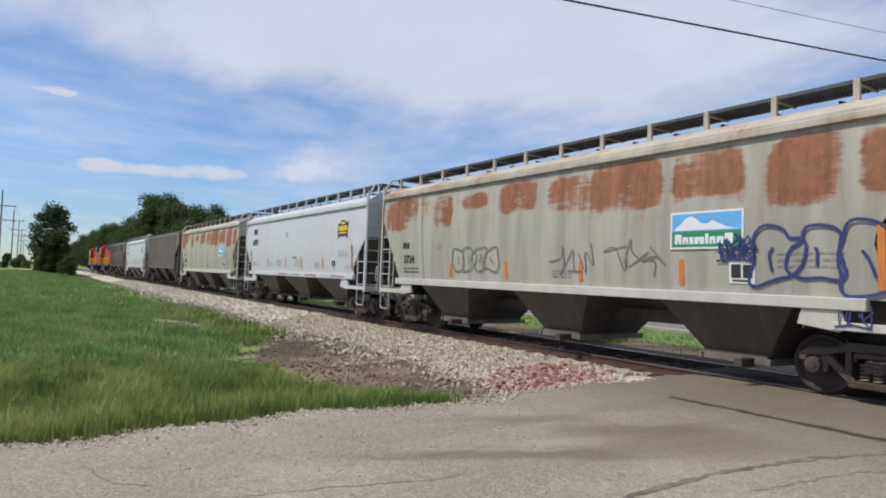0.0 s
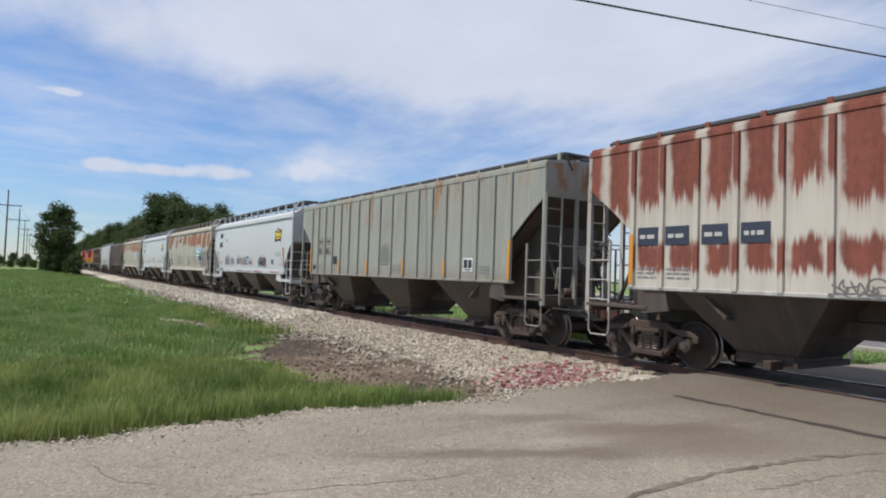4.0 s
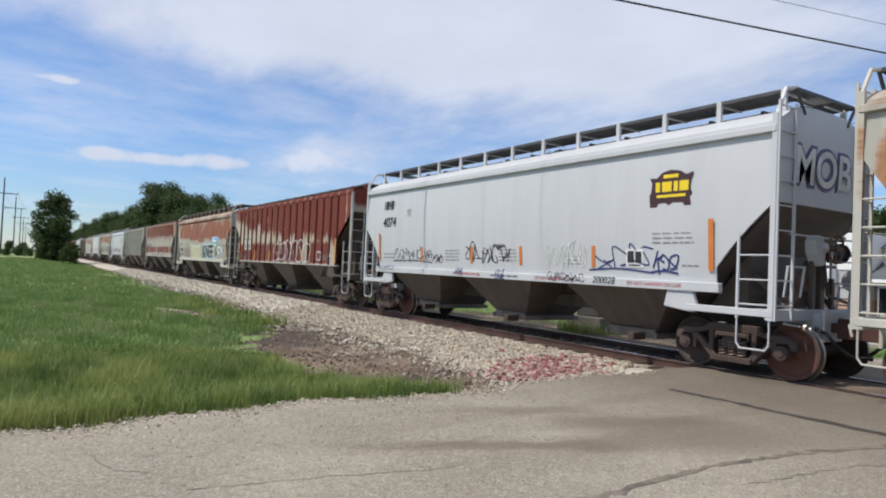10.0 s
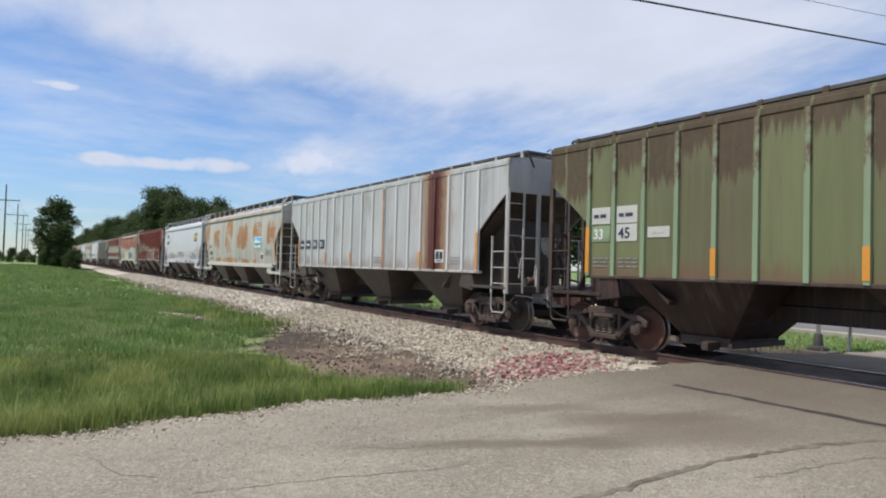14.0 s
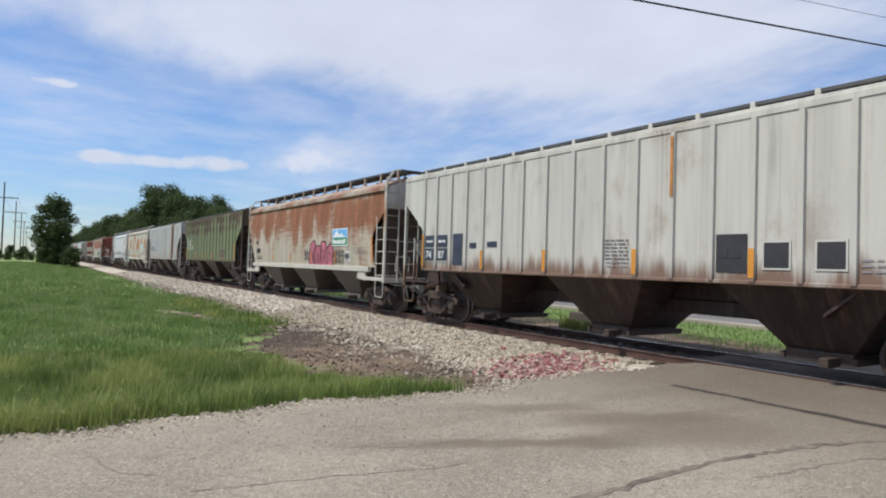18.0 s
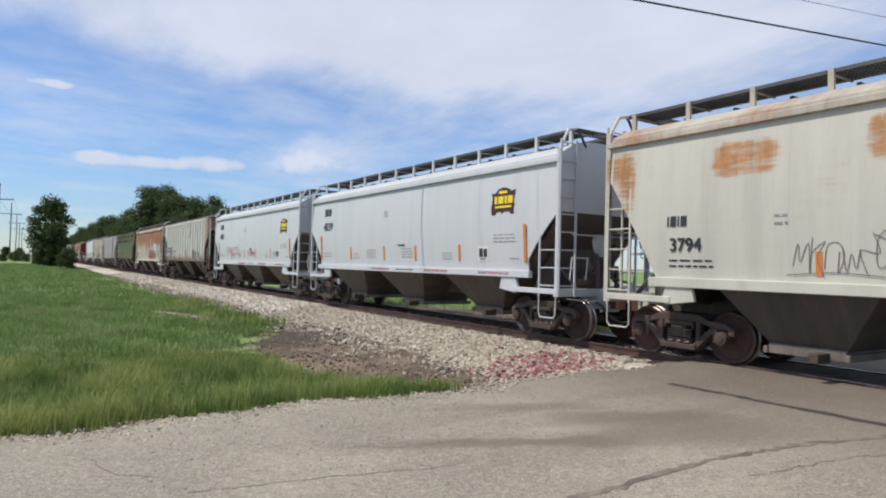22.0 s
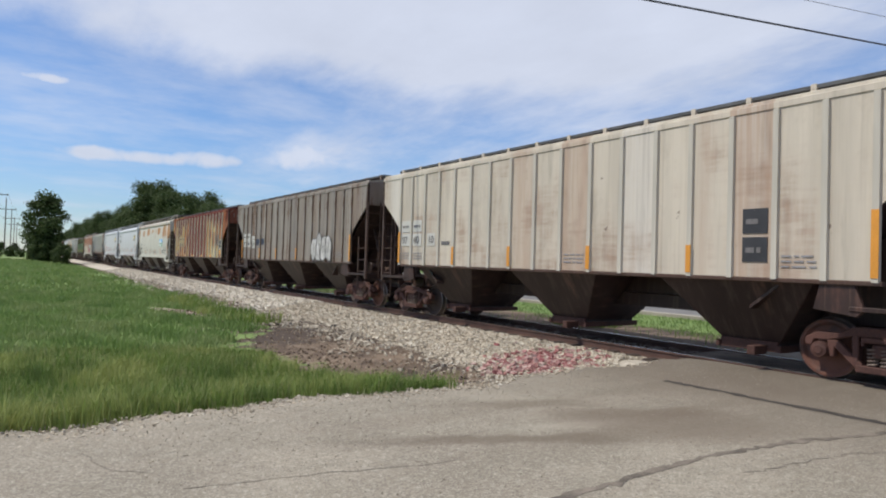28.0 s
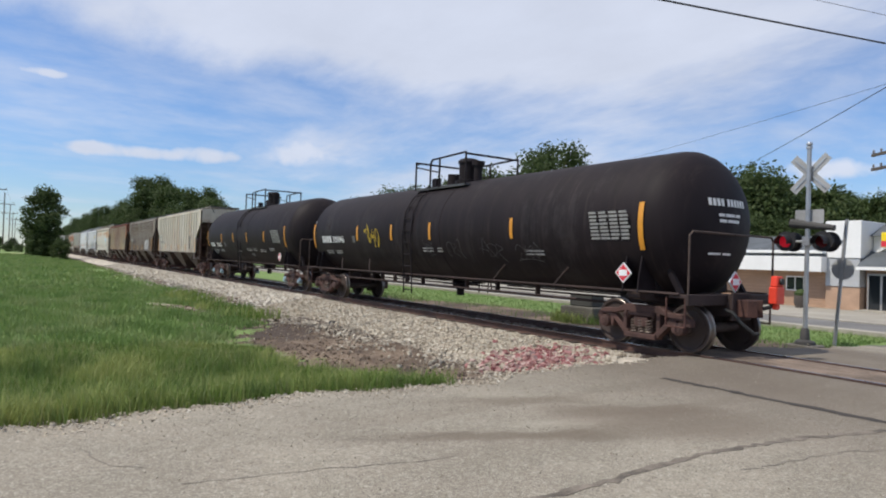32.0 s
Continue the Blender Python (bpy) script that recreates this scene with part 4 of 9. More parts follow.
def ribbon(g, pts, w, lift=0.003):
    """A flat stroke along a line, rising a hair towards its end so that it lies over itself where it crosses."""
    n = len(pts)
    vs = []
    for i, (x, y) in enumerate(pts):
        (ax, ay), (bx, by) = pts[max(0, i - 1)], pts[min(n - 1, i + 1)]
        d = math.hypot(bx - ax, by - ay) or 1
        nx, ny = -(by - ay) / d * w / 2, (bx - ax) / d * w / 2
        z = lift + 0.003 * i / n
        vs += [(x + nx, y + ny, z), (x - nx, y - ny, z)]
    g.add(vs, [(2 * i, 2 * i + 1, 2 * i + 3, 2 * i + 2) for i in range(n - 1)])


# strokes of sprayed glyphs in a unit square; they spell nothing
STROKES = (((0.1, 0.9), (0.3, 0.1), (0.5, 0.75), (0.75, 0.05), (0.95, 1.0)), ((0.9, 0.85), (0.4, 1.0), (0.1, 0.5), (0.45, 0.0), (0.95, 0.25), (0.6, 0.45)), ((0.0, 0.2), (0.9, 0.35), (0.85, 0.75), (0.3, 0.95), (0.2, 0.3), (0.6, -0.1)),
           ((0.2, 1.05), (0.25, 0.0), (0.3, 0.55), (0.85, 0.9), (0.5, 0.5), (1.0, -0.1)), ((0.05, 0.75), (0.95, 0.95), (0.5, 0.8), (0.35, -0.05), (0.1, 0.2)), ((0.8, 1.0), (0.15, 0.75), (0.85, 0.35), (0.1, -0.05)),
           ((0.1, 0.0), (0.5, 1.05), (0.9, 0.0), (0.75, 0.4), (0.0, 0.35)), ((0.15, 0.95), (0.1, 0.1), (0.6, -0.05), (0.9, 0.4), (0.8, 1.0), (0.65, 0.3)))


def smoothed(pts, n=4):
    """A rounder line through these points."""
    out = []
    for i in range(len(pts) - 1):
        p0, p1, p2, p3 = pts[max(0, i - 1)], pts[i], pts[i + 1], pts[min(len(pts) - 1, i + 2)]
        for j in range(n):
            t = j / n
            out.append(tuple(0.5 * (2 * p1[k] + (p2[k] - p0[k]) * t + (2 * p0[k] - 5 * p1[k] + 4 * p2[k] - p3[k]) * t * t + (3 * p1[k] - p0[k] - 3 * p2[k] + p3[k]) * t ** 3) for k in (0, 1)))
    return out + [pts[-1]]


def glyph_lines(w, h, seed, count, spread=1.25):
    rng = random.Random(seed)
    lines, last = [], -1
    for i in range(count):
        k = rng.randrange(len(STROKES))
        k = (k + 1) % len(STROKES) if k == last else k
        last = k
        u, d = i * w / count, w / count * spread
        slant, rise, grow = rng.uniform(-0.1, 0.25), rng.uniform(-0.08, 0.08) * h, rng.uniform(0.8, 1.12)
        a, fx, fy = rng.uniform(-0.9, 0.9), rng.choice((-1, 1)), rng.choice((-1, 1))
        pts = []
        for x, y in STROKES[k]:
            x, y = fx * (x - 0.5), fy * (y - 0.5)
            x, y = x * math.cos(a) - y * math.sin(a) + 0.5, x * math.sin(a) + y * math.cos(a) + 0.5
            pts.append((u + d * (x + slant * y) + rng.uniform(-0.08, 0.08) * d, rise + h * grow * y + rng.uniform(-0.06, 0.06) * h))
        lines.append(smoothed(pts))
    return lines


def tag(car, y, z, w, h, material, x, seed, loops=5, width=0.04, name="graffiti", label="sprayed tag of quick looping strokes"):
    """A sprayed tag: a run of quick strokes that spells nothing."""
    g = Geo()
    for i, line in enumerate(glyph_lines(w, h, seed, loops)):
        ribbon(g, line, width * 0.72, 0.003 + 0.0004 * i)
    if seed % 3 == 0:
        ribbon(g, smoothed([(-0.05 * w, -0.12 * h), (0.5 * w, -0.02 * h), (1.05 * w, -0.15 * h)]), width * 0.8)
    return part(name, g, material, car, label, flat(car, y, z, x))


# hand-drawn capitals in a unit square, each in its strokes
CAPITALS = {"P": (((0.1, 0.0), (0.12, 0.5), (0.08, 0.95)), ((0.0, 0.85), (0.4, 1.02), (0.85, 0.85), (0.8, 0.55), (0.2, 0.42))), ".": (((0.0, 0.2), (0.9, 0.6)),),
            "M": (((0.0, 0.0), (0.08, 0.55), (0.12, 1.0)), ((0.12, 0.95), (0.35, 0.9), (0.45, 0.25)), ((0.48, 0.85), (0.75, 0.9), (0.9, 0.5), (0.95, 0.0))),
            "B": (((0.1, 0.0), (0.15, 1.0)), ((0.05, 0.95), (0.6, 0.98), (0.75, 0.75), (0.25, 0.55), (0.85, 0.45), (0.9, 0.12), (0.05, 0.0))), "D": (((0.1, 0.0), (0.12, 1.0)), ((0.0, 0.98), (0.6, 0.9), (1.0, 0.5), (0.7, 0.1), (0.0, 0.02))),
            "K": (((0.1, 0.0), (0.15, 0.95)), ((0.85, 1.05), (0.5, 0.7), (0.15, 0.42), (0.6, 0.2), (1.0, -0.02))), "S": (((0.95, 0.95), (0.3, 0.95), (0.1, 0.65), (0.8, 0.45), (0.75, 0.08), (0.0, 0.05)),), "U": (((0.0, 0.9), (0.1, 0.15), (0.5, 0.0), (0.85, 0.2), (0.95, 0.95)),)}


def scrawl(car, letters, y, z, material, x, width=0.034):
    """Capitals drawn by hand with a spray can: letter, place, width and height of each."""
    for ch, u, v, w, h in letters:
        g = Geo()
        for i, line in enumerate(CAPITALS[ch]):
            ribbon(g, smoothed([(u + a * w, v + b * h) for a, b in line]), width, 0.003 + 0.0012 * i)
        part("graffiti", g, material, car, "thin red letter sprayed by hand", flat(car, y, z, x))


def throw_up(car, y, z, w, h, line, x, seed, letters=5, fill=None, width=0.045, name="graffiti", label="sprayed bubble letters drawn as rounded outlines"):
    """Swollen sprayed letters that spell nothing: each one an outline with an inner stroke, filled or bare."""
    rng = random.Random(seed)
    root = None
    d = w / letters
    for i in range(letters):
        cx, cy = (i + 0.5) * d, h * (0.5 + rng.uniform(-0.05, 0.05))
        rx, ry = d * rng.uniform(0.54, 0.64), h * rng.uniform(0.42, 0.52)
        a, b, c, e = rng.uniform(0, 6.28), rng.uniform(0, 6.28), rng.choice((2, 3)), rng.uniform(0.10, 0.2)
        loop = []
        for j in range(37):
            t = 2 * math.pi * j / 36
            q = 1 + e * math.sin(c * t + a) + 0.07 * math.sin(5 * t + b)
            px, py = math.copysign(abs(math.cos(t)) ** 0.7, math.cos(t)), math.copysign(abs(math.sin(t)) ** 0.7, math.sin(t))
            loop.append((cx + rx * q * px + 0.12 * py * ry, cy + ry * q * py))
        if fill:
            k = len(loop) - 1
            g = Geo().add([(p[0], p[1], 0.001 + 0.0008 * i) for p in loop[:k]] + [(cx, cy, 0.001 + 0.0008 * i)], [(j, (j + 1) % k, k) for j in range(k)])
            ob = part(name if root is None else "letter", g, fill, car if root is None else root, label if root is None else "", flat(car, y, z, x) if root is None else None)
            root = root or ob
        g = Geo()
        ribbon(g, loop, width, 0.006 + 0.0008 * i)
        inner = smoothed([(cx + rx * rng.uniform(-0.35, 0.1), cy + ry * rng.uniform(0.2, 0.55)), (cx + rx * rng.uniform(-0.2, 0.3), cy + ry * rng.uniform(-0.1, 0.2)), (cx + rx * rng.uniform(-0.2, 0.4), cy - ry * rng.uniform(0.3, 0.6))])
        ribbon(g, inner, width * 0.9, 0.007 + 0.0008 * i)
        ob = part(name if root is None else "letter", g, line, car if root is None else root, label if root is None else "", flat(car, y, z, x) if root is None else None)
        root = root or ob
    return root


def company_panel(car, style, y=-3.38, z=2.24, w=1.42, h=0.66):
    """The blue and green board with a white cloud; its name is a plain white bar."""
    k = KIND[style]
    x = side_x(style, z + h / 2, 0.010)
    b = rect(car, "company_sign", y, z, w, h, WHITE_PAINT, x, "white-edged blue and green board with a white cloud")
    e = 0.035
    part("green_field", Geo().box(e, w - e, e, h * 0.47, 0.004, 0.007), SIGN_GREEN, b)
    part("blue_field", Geo().box(e, w - e, h * 0.47, h - e, 0.004, 0.007), SIGN_BLUE, b)
    pts = [(0.05 * w, 0.50 * h)]
    for px, py in ((0.12, 0.62), (0.17, 0.70), (0.22, 0.82), (0.30, 0.88), (0.38, 0.80), (0.44, 0.68), (0.52, 0.66), (0.60, 0.74), (0.67, 0.68), (0.76, 0.58), (0.95, 0.50)):
        pts.append((px * w, py * h))
    part("white_cloud", Geo().add([(p[0], p[1], 0.009) for p in pts], [tuple(range(len(pts)))]), WHITE_PAINT, b)
    # the name, one plain white shape a letter
    for i, (a, c) in enumerate(((0.07, 0.17), (0.185, 0.265), (0.28, 0.34), (0.355, 0.49), (0.505, 0.55), (0.565, 0.645), (0.66, 0.75), (0.765, 0.87))):
        hi = h * (0.40 if i in (0, 4, 7) else 0.32)
        poly = [(a * w, h * 0.13), (a * w, hi), (c * w, hi), (c * w, h * 0.13)]
        if i not in (2, 4):
            m_ = (a + c) / 2 * w
            poly = [(a * w, h * 0.13), (a * w, hi - 0.02), (a * w + 0.015, hi), (c * w - 0.015, hi), (c * w, hi - 0.02), (c * w, h * 0.13), (m_ + 0.012, h * 0.13), (m_ + 0.012, h * 0.22), (m_ - 0.012, h * 0.22), (m_ - 0.012, h * 0.13)]
        part("sign_bar", Geo().prism(poly, 2, 0.007, 0.010), WHITE_PAINT, b)
    return b


def badge(car, style, y=-4.86, z=2.90, w=0.95, h=0.66):
    """The maroon shield with yellow bars."""
    k = KIND[style]
    x = side_x(style, z + h / 2, 0.010)
    out = [(0.02, 0.0), (0.18, 0.0), (0.22, 0.10), (0.40, 0.12), (0.45, 0.03), (0.55, 0.12), (0.78, 0.10), (0.82, 0.0), (0.96, 0.02), (0.93, 0.25), (0.98, 0.34), (0.94, 0.45), (0.94, 0.68), (1.0, 0.92), (0.84, 0.86), (0.72, 0.97), (0.5, 1.03), (0.3, 0.97),
           (0.17, 0.82), (0.0, 0.84), (0.06, 0.68), (0.04, 0.45), (0.0, 0.34)]
    b = part("badge", Geo().prism([(p[0] * w, p[1] * h) for p in out], 2, -0.003, 0.004), BADGE, car, "maroon shield badge with yellow bars", flat(car, y, z, x))
    for a, c, z0, z1 in ((0.15, 0.25, 0.42, 0.70), (0.30, 0.52, 0.42, 0.70), (0.57, 0.66, 0.42, 0.70), (0.70, 0.90, 0.42, 0.70), (0.33, 0.67, 0.80, 0.90), (0.18, 0.84, 0.26, 0.34)):
        part("badge_bar", Geo().box(a * w, c * w, z0 * h, z1 * h, 0.004, 0.008), BADGE_YELLOW, b)
    return b


def data_panel(car, style, y, z=1.70, w=0.45, h=0.36):
    k = KIND[style]
    x = side_x(style, z + h / 2, 0.009)
    b = rect(car, "data_panel", y, z, w, h, WHITE_INK, x)
    for x0, x1, z0, z1 in ((0.04, w * 0.47, 0.09, h - 0.04), (w * 0.55, w - 0.04, 0.09, h - 0.05), (0.06, w - 0.08, 0.03, 0.06)):
        part("data_box", Geo().box(x0, x1, z0, z1, 0.004, 0.007), BLACK_INK, b)


def stripes(car, style, rows, material=None, x=None):
    """Reflector stripes: (y, z, height)."""
    for y, z, h in rows:
        rect(car, "reflector", y + 0.05, z, 0.10, h, material or ORANGE, side_x(style, z + h / 2, 0.009) if x is None else x)


def smooth_car_marks(c, number, seed):
    """The stencilled marks of a white car."""
    x = lambda z: side_x("W", z, 0.009)
    code(c, 5.98, 3.40, 4, 0.40, BLACK_INK, x(3.5))
    text(c, number, 6.02, 2.84, 0.44, BLACK_INK, x(3.0), slant=0.08, bold=0.008)
    stripes(c, "W", ((6.2, 1.75, 0.9), (3.48, 1.74, 0.45), (0.92, 1.74, 0.45), (-1.1, 1.74, 0.45), (-3.45, 1.74, 0.45), (-6.2, 1.74, 0.9)))
    badge(c, "W")
    data_panel(c, "W", -4.32, 1.76, 0.42, 0.36)
    sq = rect(c, "test_mark", 4.45 if number in ("4051", "4074") else 0.96, 3.14, 0.22, 0.21, GREY_INK, x(3.3), deep=0.002)
    part("test_field", Geo().box(0.02, 0.20, 0.02, 0.19, 0.002, 0.004), P_WHITE, sq)
    part("test_bars", Geo().box(0.07, 0.15, 0.06, 0.09, 0.004, 0.006).box(0.07, 0.10, 0.09, 0.12, 0.004, 0.006).box(0.07, 0.15, 0.12, 0.15, 0.004, 0.006), GREY_INK, sq)
    for y, z, w, h, n in ((5.95, 1.80, 0.75, 0.22, 2), (3.2, 1.76, 0.4, 0.24, 3), (2.2, 1.78, 0.7, 0.34, 4), (-0.25, 1.80, 0.7, 0.34, 4), (-2.6, 1.76, 0.5, 0.24, 3), (-4.95, 2.2, 0.9, 0.25, 3), (-5.6, 1.78, 0.35, 0.09, 1)):
        bars(c, y, z, w, h, n, plain("grey_stencil", (0.27, 0.265, 0.275), 0.7), x(z))
    text(c, "WARNING", 0.0, 2.17, 0.10, BLACK_INK, x(2.2))
    for y in (1.7, -1.7, -4.4):
        text(c, "DO NOT HAMMER ON CAR", y, 1.425, 0.10, RED_SPRAY, -KIND["W"]["hw"] - 0.034)
    bars(c, 0.0, 1.42, 1.1, 0.08, 1, BLACK_INK, -KIND["W"]["hw"] - 0.034)


def farm_car_marks(c, number, sign=True):
    x = lambda z: side_x("F", z, 0.009)
    code(c, 6.55, 2.42, 4, 0.26, BLACK_INK, x(2.5))
    text(c, number, 6.50, 1.98, 0.33, BLACK_INK, x(2.1), bold=0.006)
    bars(c, 6.52, 1.66, 0.9, 0.2, 2, BLACK_INK, x(1.75))
    stripes(c, "F", ((3.88, 1.60, 0.36), (1.43, 1.60, 0.42), (-1.1, 1.60, 0.42), (-3.6, 1.60, 0.46), (-6.82, 1.62, 0.92)))
    if sign:
        company_panel(c, "F")
    data_panel(c, "F", -4.53, 1.66, 0.45, 0.36)
    for y, z, w, h, n in ((4.55, 2.35, 0.22, 0.24, 2), (-0.2, 1.66, 0.6, 0.2, 3), (-5.35, 1.9, 1.0, 0.3, 3)):
        bars(c, y, z, w, h, n, plain("grey_stencil", (0.27, 0.265, 0.275), 0.7), x(z))


def ribbed_car_marks(c, boxes=(), ys=(6.62, 3.68, 1.29, -1.29, -3.68, -6.62), panel=None, tall=True):
    hw = KIND["R"]["hw"]
    stripes(c, "R", [(y, 1.56, 0.95 if tall and i in (0, len(ys) - 1) else 0.48) for i, y in enumerate(ys)], AMBER, -hw - 0.060)
    for y, z, w, h, field, ink, words in boxes:
        b = rect(c, "number_panel", y, z, w, h, field, -hw - 0.010)
        if words:
            text(c, words, y - 0.05, z + h * 0.18, h * 0.88, ink, -hw - 0.018, bold=0.004)
        else:
            bars(c, y - 0.06, z + h * 0.16, w - 0.14, h * 0.66, 1, ink, -hw - 0.018)
    for y, w in ((6.5, 0.45), (5.82, 0.5), (-5.3, 0.55), (-0.55, 0.6)):
        bars(c, y, 1.66, w, 0.24, 3, plain("grey_stencil", (0.27, 0.265, 0.275), 0.7), -hw - 0.010)
    if panel is not None:
        data_panel(c, "R", panel, 1.72, 0.45, 0.36)


# ---------------------------------------------------------------- tank cars
TANK_BLACK = rusty("tank_black", (0.0172, 0.0125, 0.0145), rust=(0.024, 0.018, 0.0175), amount=0.16, top=-0.3, seed=21, dirt=0.12, rough=0.62, span=(1.0, 4.0))
TANK_BLACK.node_tree.nodes["Principled BSDF"].inputs["Specular IOR Level"].default_value = 0.15
TANK_IRON = plain("tank_frame_iron", (0.040, 0.024, 0.021), 0.8, 0.1, 0.45, 5.0)
TANK_TRUCK = plain("tank_truck_iron", (0.075, 0.038, 0.031), 0.8, 0.1, 0.5, 5.0)
TANKS = {1: dict(R=1.60, zc=2.59, half=7.95, TC=12.9, reach=0.52, strips=(7.18, 4.0, 1.65, -0.88, -3.68, -6.55), ladder=0.55, deck=(1.55, -1.75), notice=-4.95, number=(6.45, 5.22, 1.93)),
         2: dict(R=1.50, zc=2.46, half=8.95, TC=15.5, reach=0.55, strips=(8.2, 4.32, 1.87, -0.42, -4.10, -7.95), ladder=0.75, deck=(1.3, -1.4), notice=-6.75, number=(7.30, 6.40, 2.10))}


def tank_car(s0, label, seed, number, last=False):
    T = TANKS[seed]
    R, zc, half = T["R"], T["zc"], T["half"]
    car = thing("tank_car", label, "tank car", pose(0, s0, 0), "freight train")
    MOVING.append((car, s0))
    # barrel in two halves that dip to the middle, with dished heads
    prof = []
    head = 0.95
    for i in range(9):
        a = math.pi / 2 * i / 8
        prof.append((max(0.001, R * math.sin(a)), -half + head * (1 - math.cos(a))))
    for w in (-3, -1.0, -0.45, 0.45, 1.0, 3):
        prof.append((R, w))
    prof += [(r, -w) for r, w in reversed(prof[:9])]
    part("barrel", Geo().spin(prof, (0, 0, zc), 1, 64), TANK_BLACK, car, "", None, 0, 50)
    for w in (-0.95, 0.95):
        part("weld_band", Geo().spin([(R - 0.01, w - 0.03), (R + 0.010, w - 0.02), (R + 0.010, w + 0.02), (R - 0.01, w + 0.03)], (0, 0, zc), 1, 64), TANK_BLACK, car, "", None, 0, 50)
    for s in (-1, 1):
        turn = None if s > 0 else Matrix.Rotation(math.pi, 4, "Z")
        y = T["TC"] / 2
        part("stub_sill", Geo().box(-0.22, 0.22, y - 1.3, half + 0.05, 0.80, 1.12), TANK_IRON, car, "", turn, 0.012)
        part("saddle", Geo().prism([(-1.05, 1.55), (-0.9, 1.0), (0.9, 1.0), (1.05, 1.55), (0.6, 1.2), (0, 1.08), (-0.6, 1.2)], 1, y - 0.25, y + 0.25), TANK_BLACK, car, "", turn, 0.01)
        part("body_bolster", Geo().prism([(-1.35, 0.98), (-1.35, 1.10), (-0.5, 1.22), (0.5, 1.22), (1.35, 1.10), (1.35, 0.98), (0.5, 0.86), (-0.5, 0.86)], 1, y - 0.16, y + 0.16), TANK_IRON, car, "", turn, 0.012)
        part("end_platform", Geo().box(-1.40, 1.40, half - 0.35, half + 0.08, 1.04, 1.10).box(-1.42, 1.42, half + 0.02, half + 0.09, 0.92, 1.12), TANK_IRON, car, "", turn, 0.01)
        for sx in (-1, 1):
            part("head_brace", Geo().prism([(half - 0.42, 1.12), (half - 0.30, 1.12), (half - 0.75, 1.85), (half - 0.87, 1.85)], 0, sx * 0.98, sx * 1.06), TANK_BLACK, car, "", turn)
            part("end_rail", Geo().tube([(sx * 1.36, half + 0.04, 1.1), (sx * 1.36, half + 0.04, 2.18), (sx * 1.28, half + 0.05, 2.26), (sx * 0.02, half + 0.05, 2.26)], 0.02, 6), STEEL_DARK, car, "", turn)
            part("sill_step", Geo().tube([(sx * 1.38, half - 0.40, 1.05), (sx * 1.38, half - 0.40, 0.52), (sx * 1.38, half, 0.52), (sx * 1.38, half, 1.05)], 0.02, 6), STEEL_RUST, car, "", turn)
            g = Geo().tube([(sx * 1.42, 0, 1.12), (sx * 1.42, half - 0.1, 1.12)], 0.024, 6)
            g.tube([(sx * 1.36, 0.6, 0.86), (sx * 1.36, half - 2.7, 0.86)], 0.02, 6)
            for yy in (1.6, 3.1, 4.6) if seed == 1 else (1.6, 3.3, 5.0):
                g.tube([(sx * 1.42, yy, 1.12), (sx * 1.36, yy, 0.84)], 0.02, 5)
            part("side_rail", g, TANK_IRON, car, "", turn)
            if seed == 2:
                for yy in (3.4, 5.6):
                    part("rail_strut", Geo().tube([(sx * 1.42, yy, 1.12), (sx * 1.27, yy + 0.28, 1.52)], 0.024, 6), TANK_IRON, car, "", turn)
        coupler(car, s * (half + 0.02), T["reach"], TANK_IRON)
        truck(car, s * y, CAP_BLUE if seed == 1 else None, TANK_TRUCK)
        for sx in (-1, 1):
            part("bolster_web", Geo().prism([(sx * 1.46, 1.09), (sx * 1.42, 1.42), (sx * 1.34, 1.80), (sx * 1.2, 1.80), (sx * 0.9, 1.09)], 1, y - 0.20, y - 0.17).prism([(sx * 1.46, 1.09), (sx * 1.42, 1.42), (sx * 1.34, 1.80), (sx * 1.2, 1.80), (sx * 0.9, 1.09)], 1, y + 0.17, y + 0.20), TANK_BLACK, car, "", turn)
    # brake gear slung under the barrel
    low = zc - R
    for x, r, z in ((-0.62, 0.026, low - 0.16), (0.15, 0.02, low - 0.24), (0.75, 0.026, low - 0.14)):
        part("train_pipe", Geo().tube([(x, -T["TC"] / 2 + 1.2, z), (x, T["TC"] / 2 - 1.2, z)], r, 6), TANK_IRON, car)
    for yy in (-4.2, -2.6, -1.2, 1.2, 2.2, 3.0, 3.9, 4.6):
        part("pipe_hanger", Geo().box(-0.68, -0.56, yy - 0.03, yy + 0.03, low - 0.2, low + 0.2), TANK_IRON, car)
    if seed == 1:
        part("air_reservoir", Geo().cyl((-0.55, 2.35, low - 0.18), (-0.55, 3.05, low - 0.18), 0.19, 0.19, 14).cyl((-0.55, 3.05, low - 0.18), (-0.55, 3.15, low - 0.18), 0.14, 0.10, 12), TANK_IRON, car, "", None, 0, 40)
        part("brake_cylinder", Geo().cyl((-0.45, 3.4, low - 0.14), (-0.45, 4.0, low - 0.14), 0.12, 0.12, 12).box(-0.52, -0.38, 3.2, 4.3, low - 0.3, low - 0.24), TANK_IRON, car)
        part("control_valve", Geo().box(-0.8, -0.5, 1.55, 1.85, low - 0.34, low + 0.05).box(-0.7, -0.55, 1.3, 2.1, low - 0.2, low - 0.1), TANK_IRON, car, "", None, 0.02)
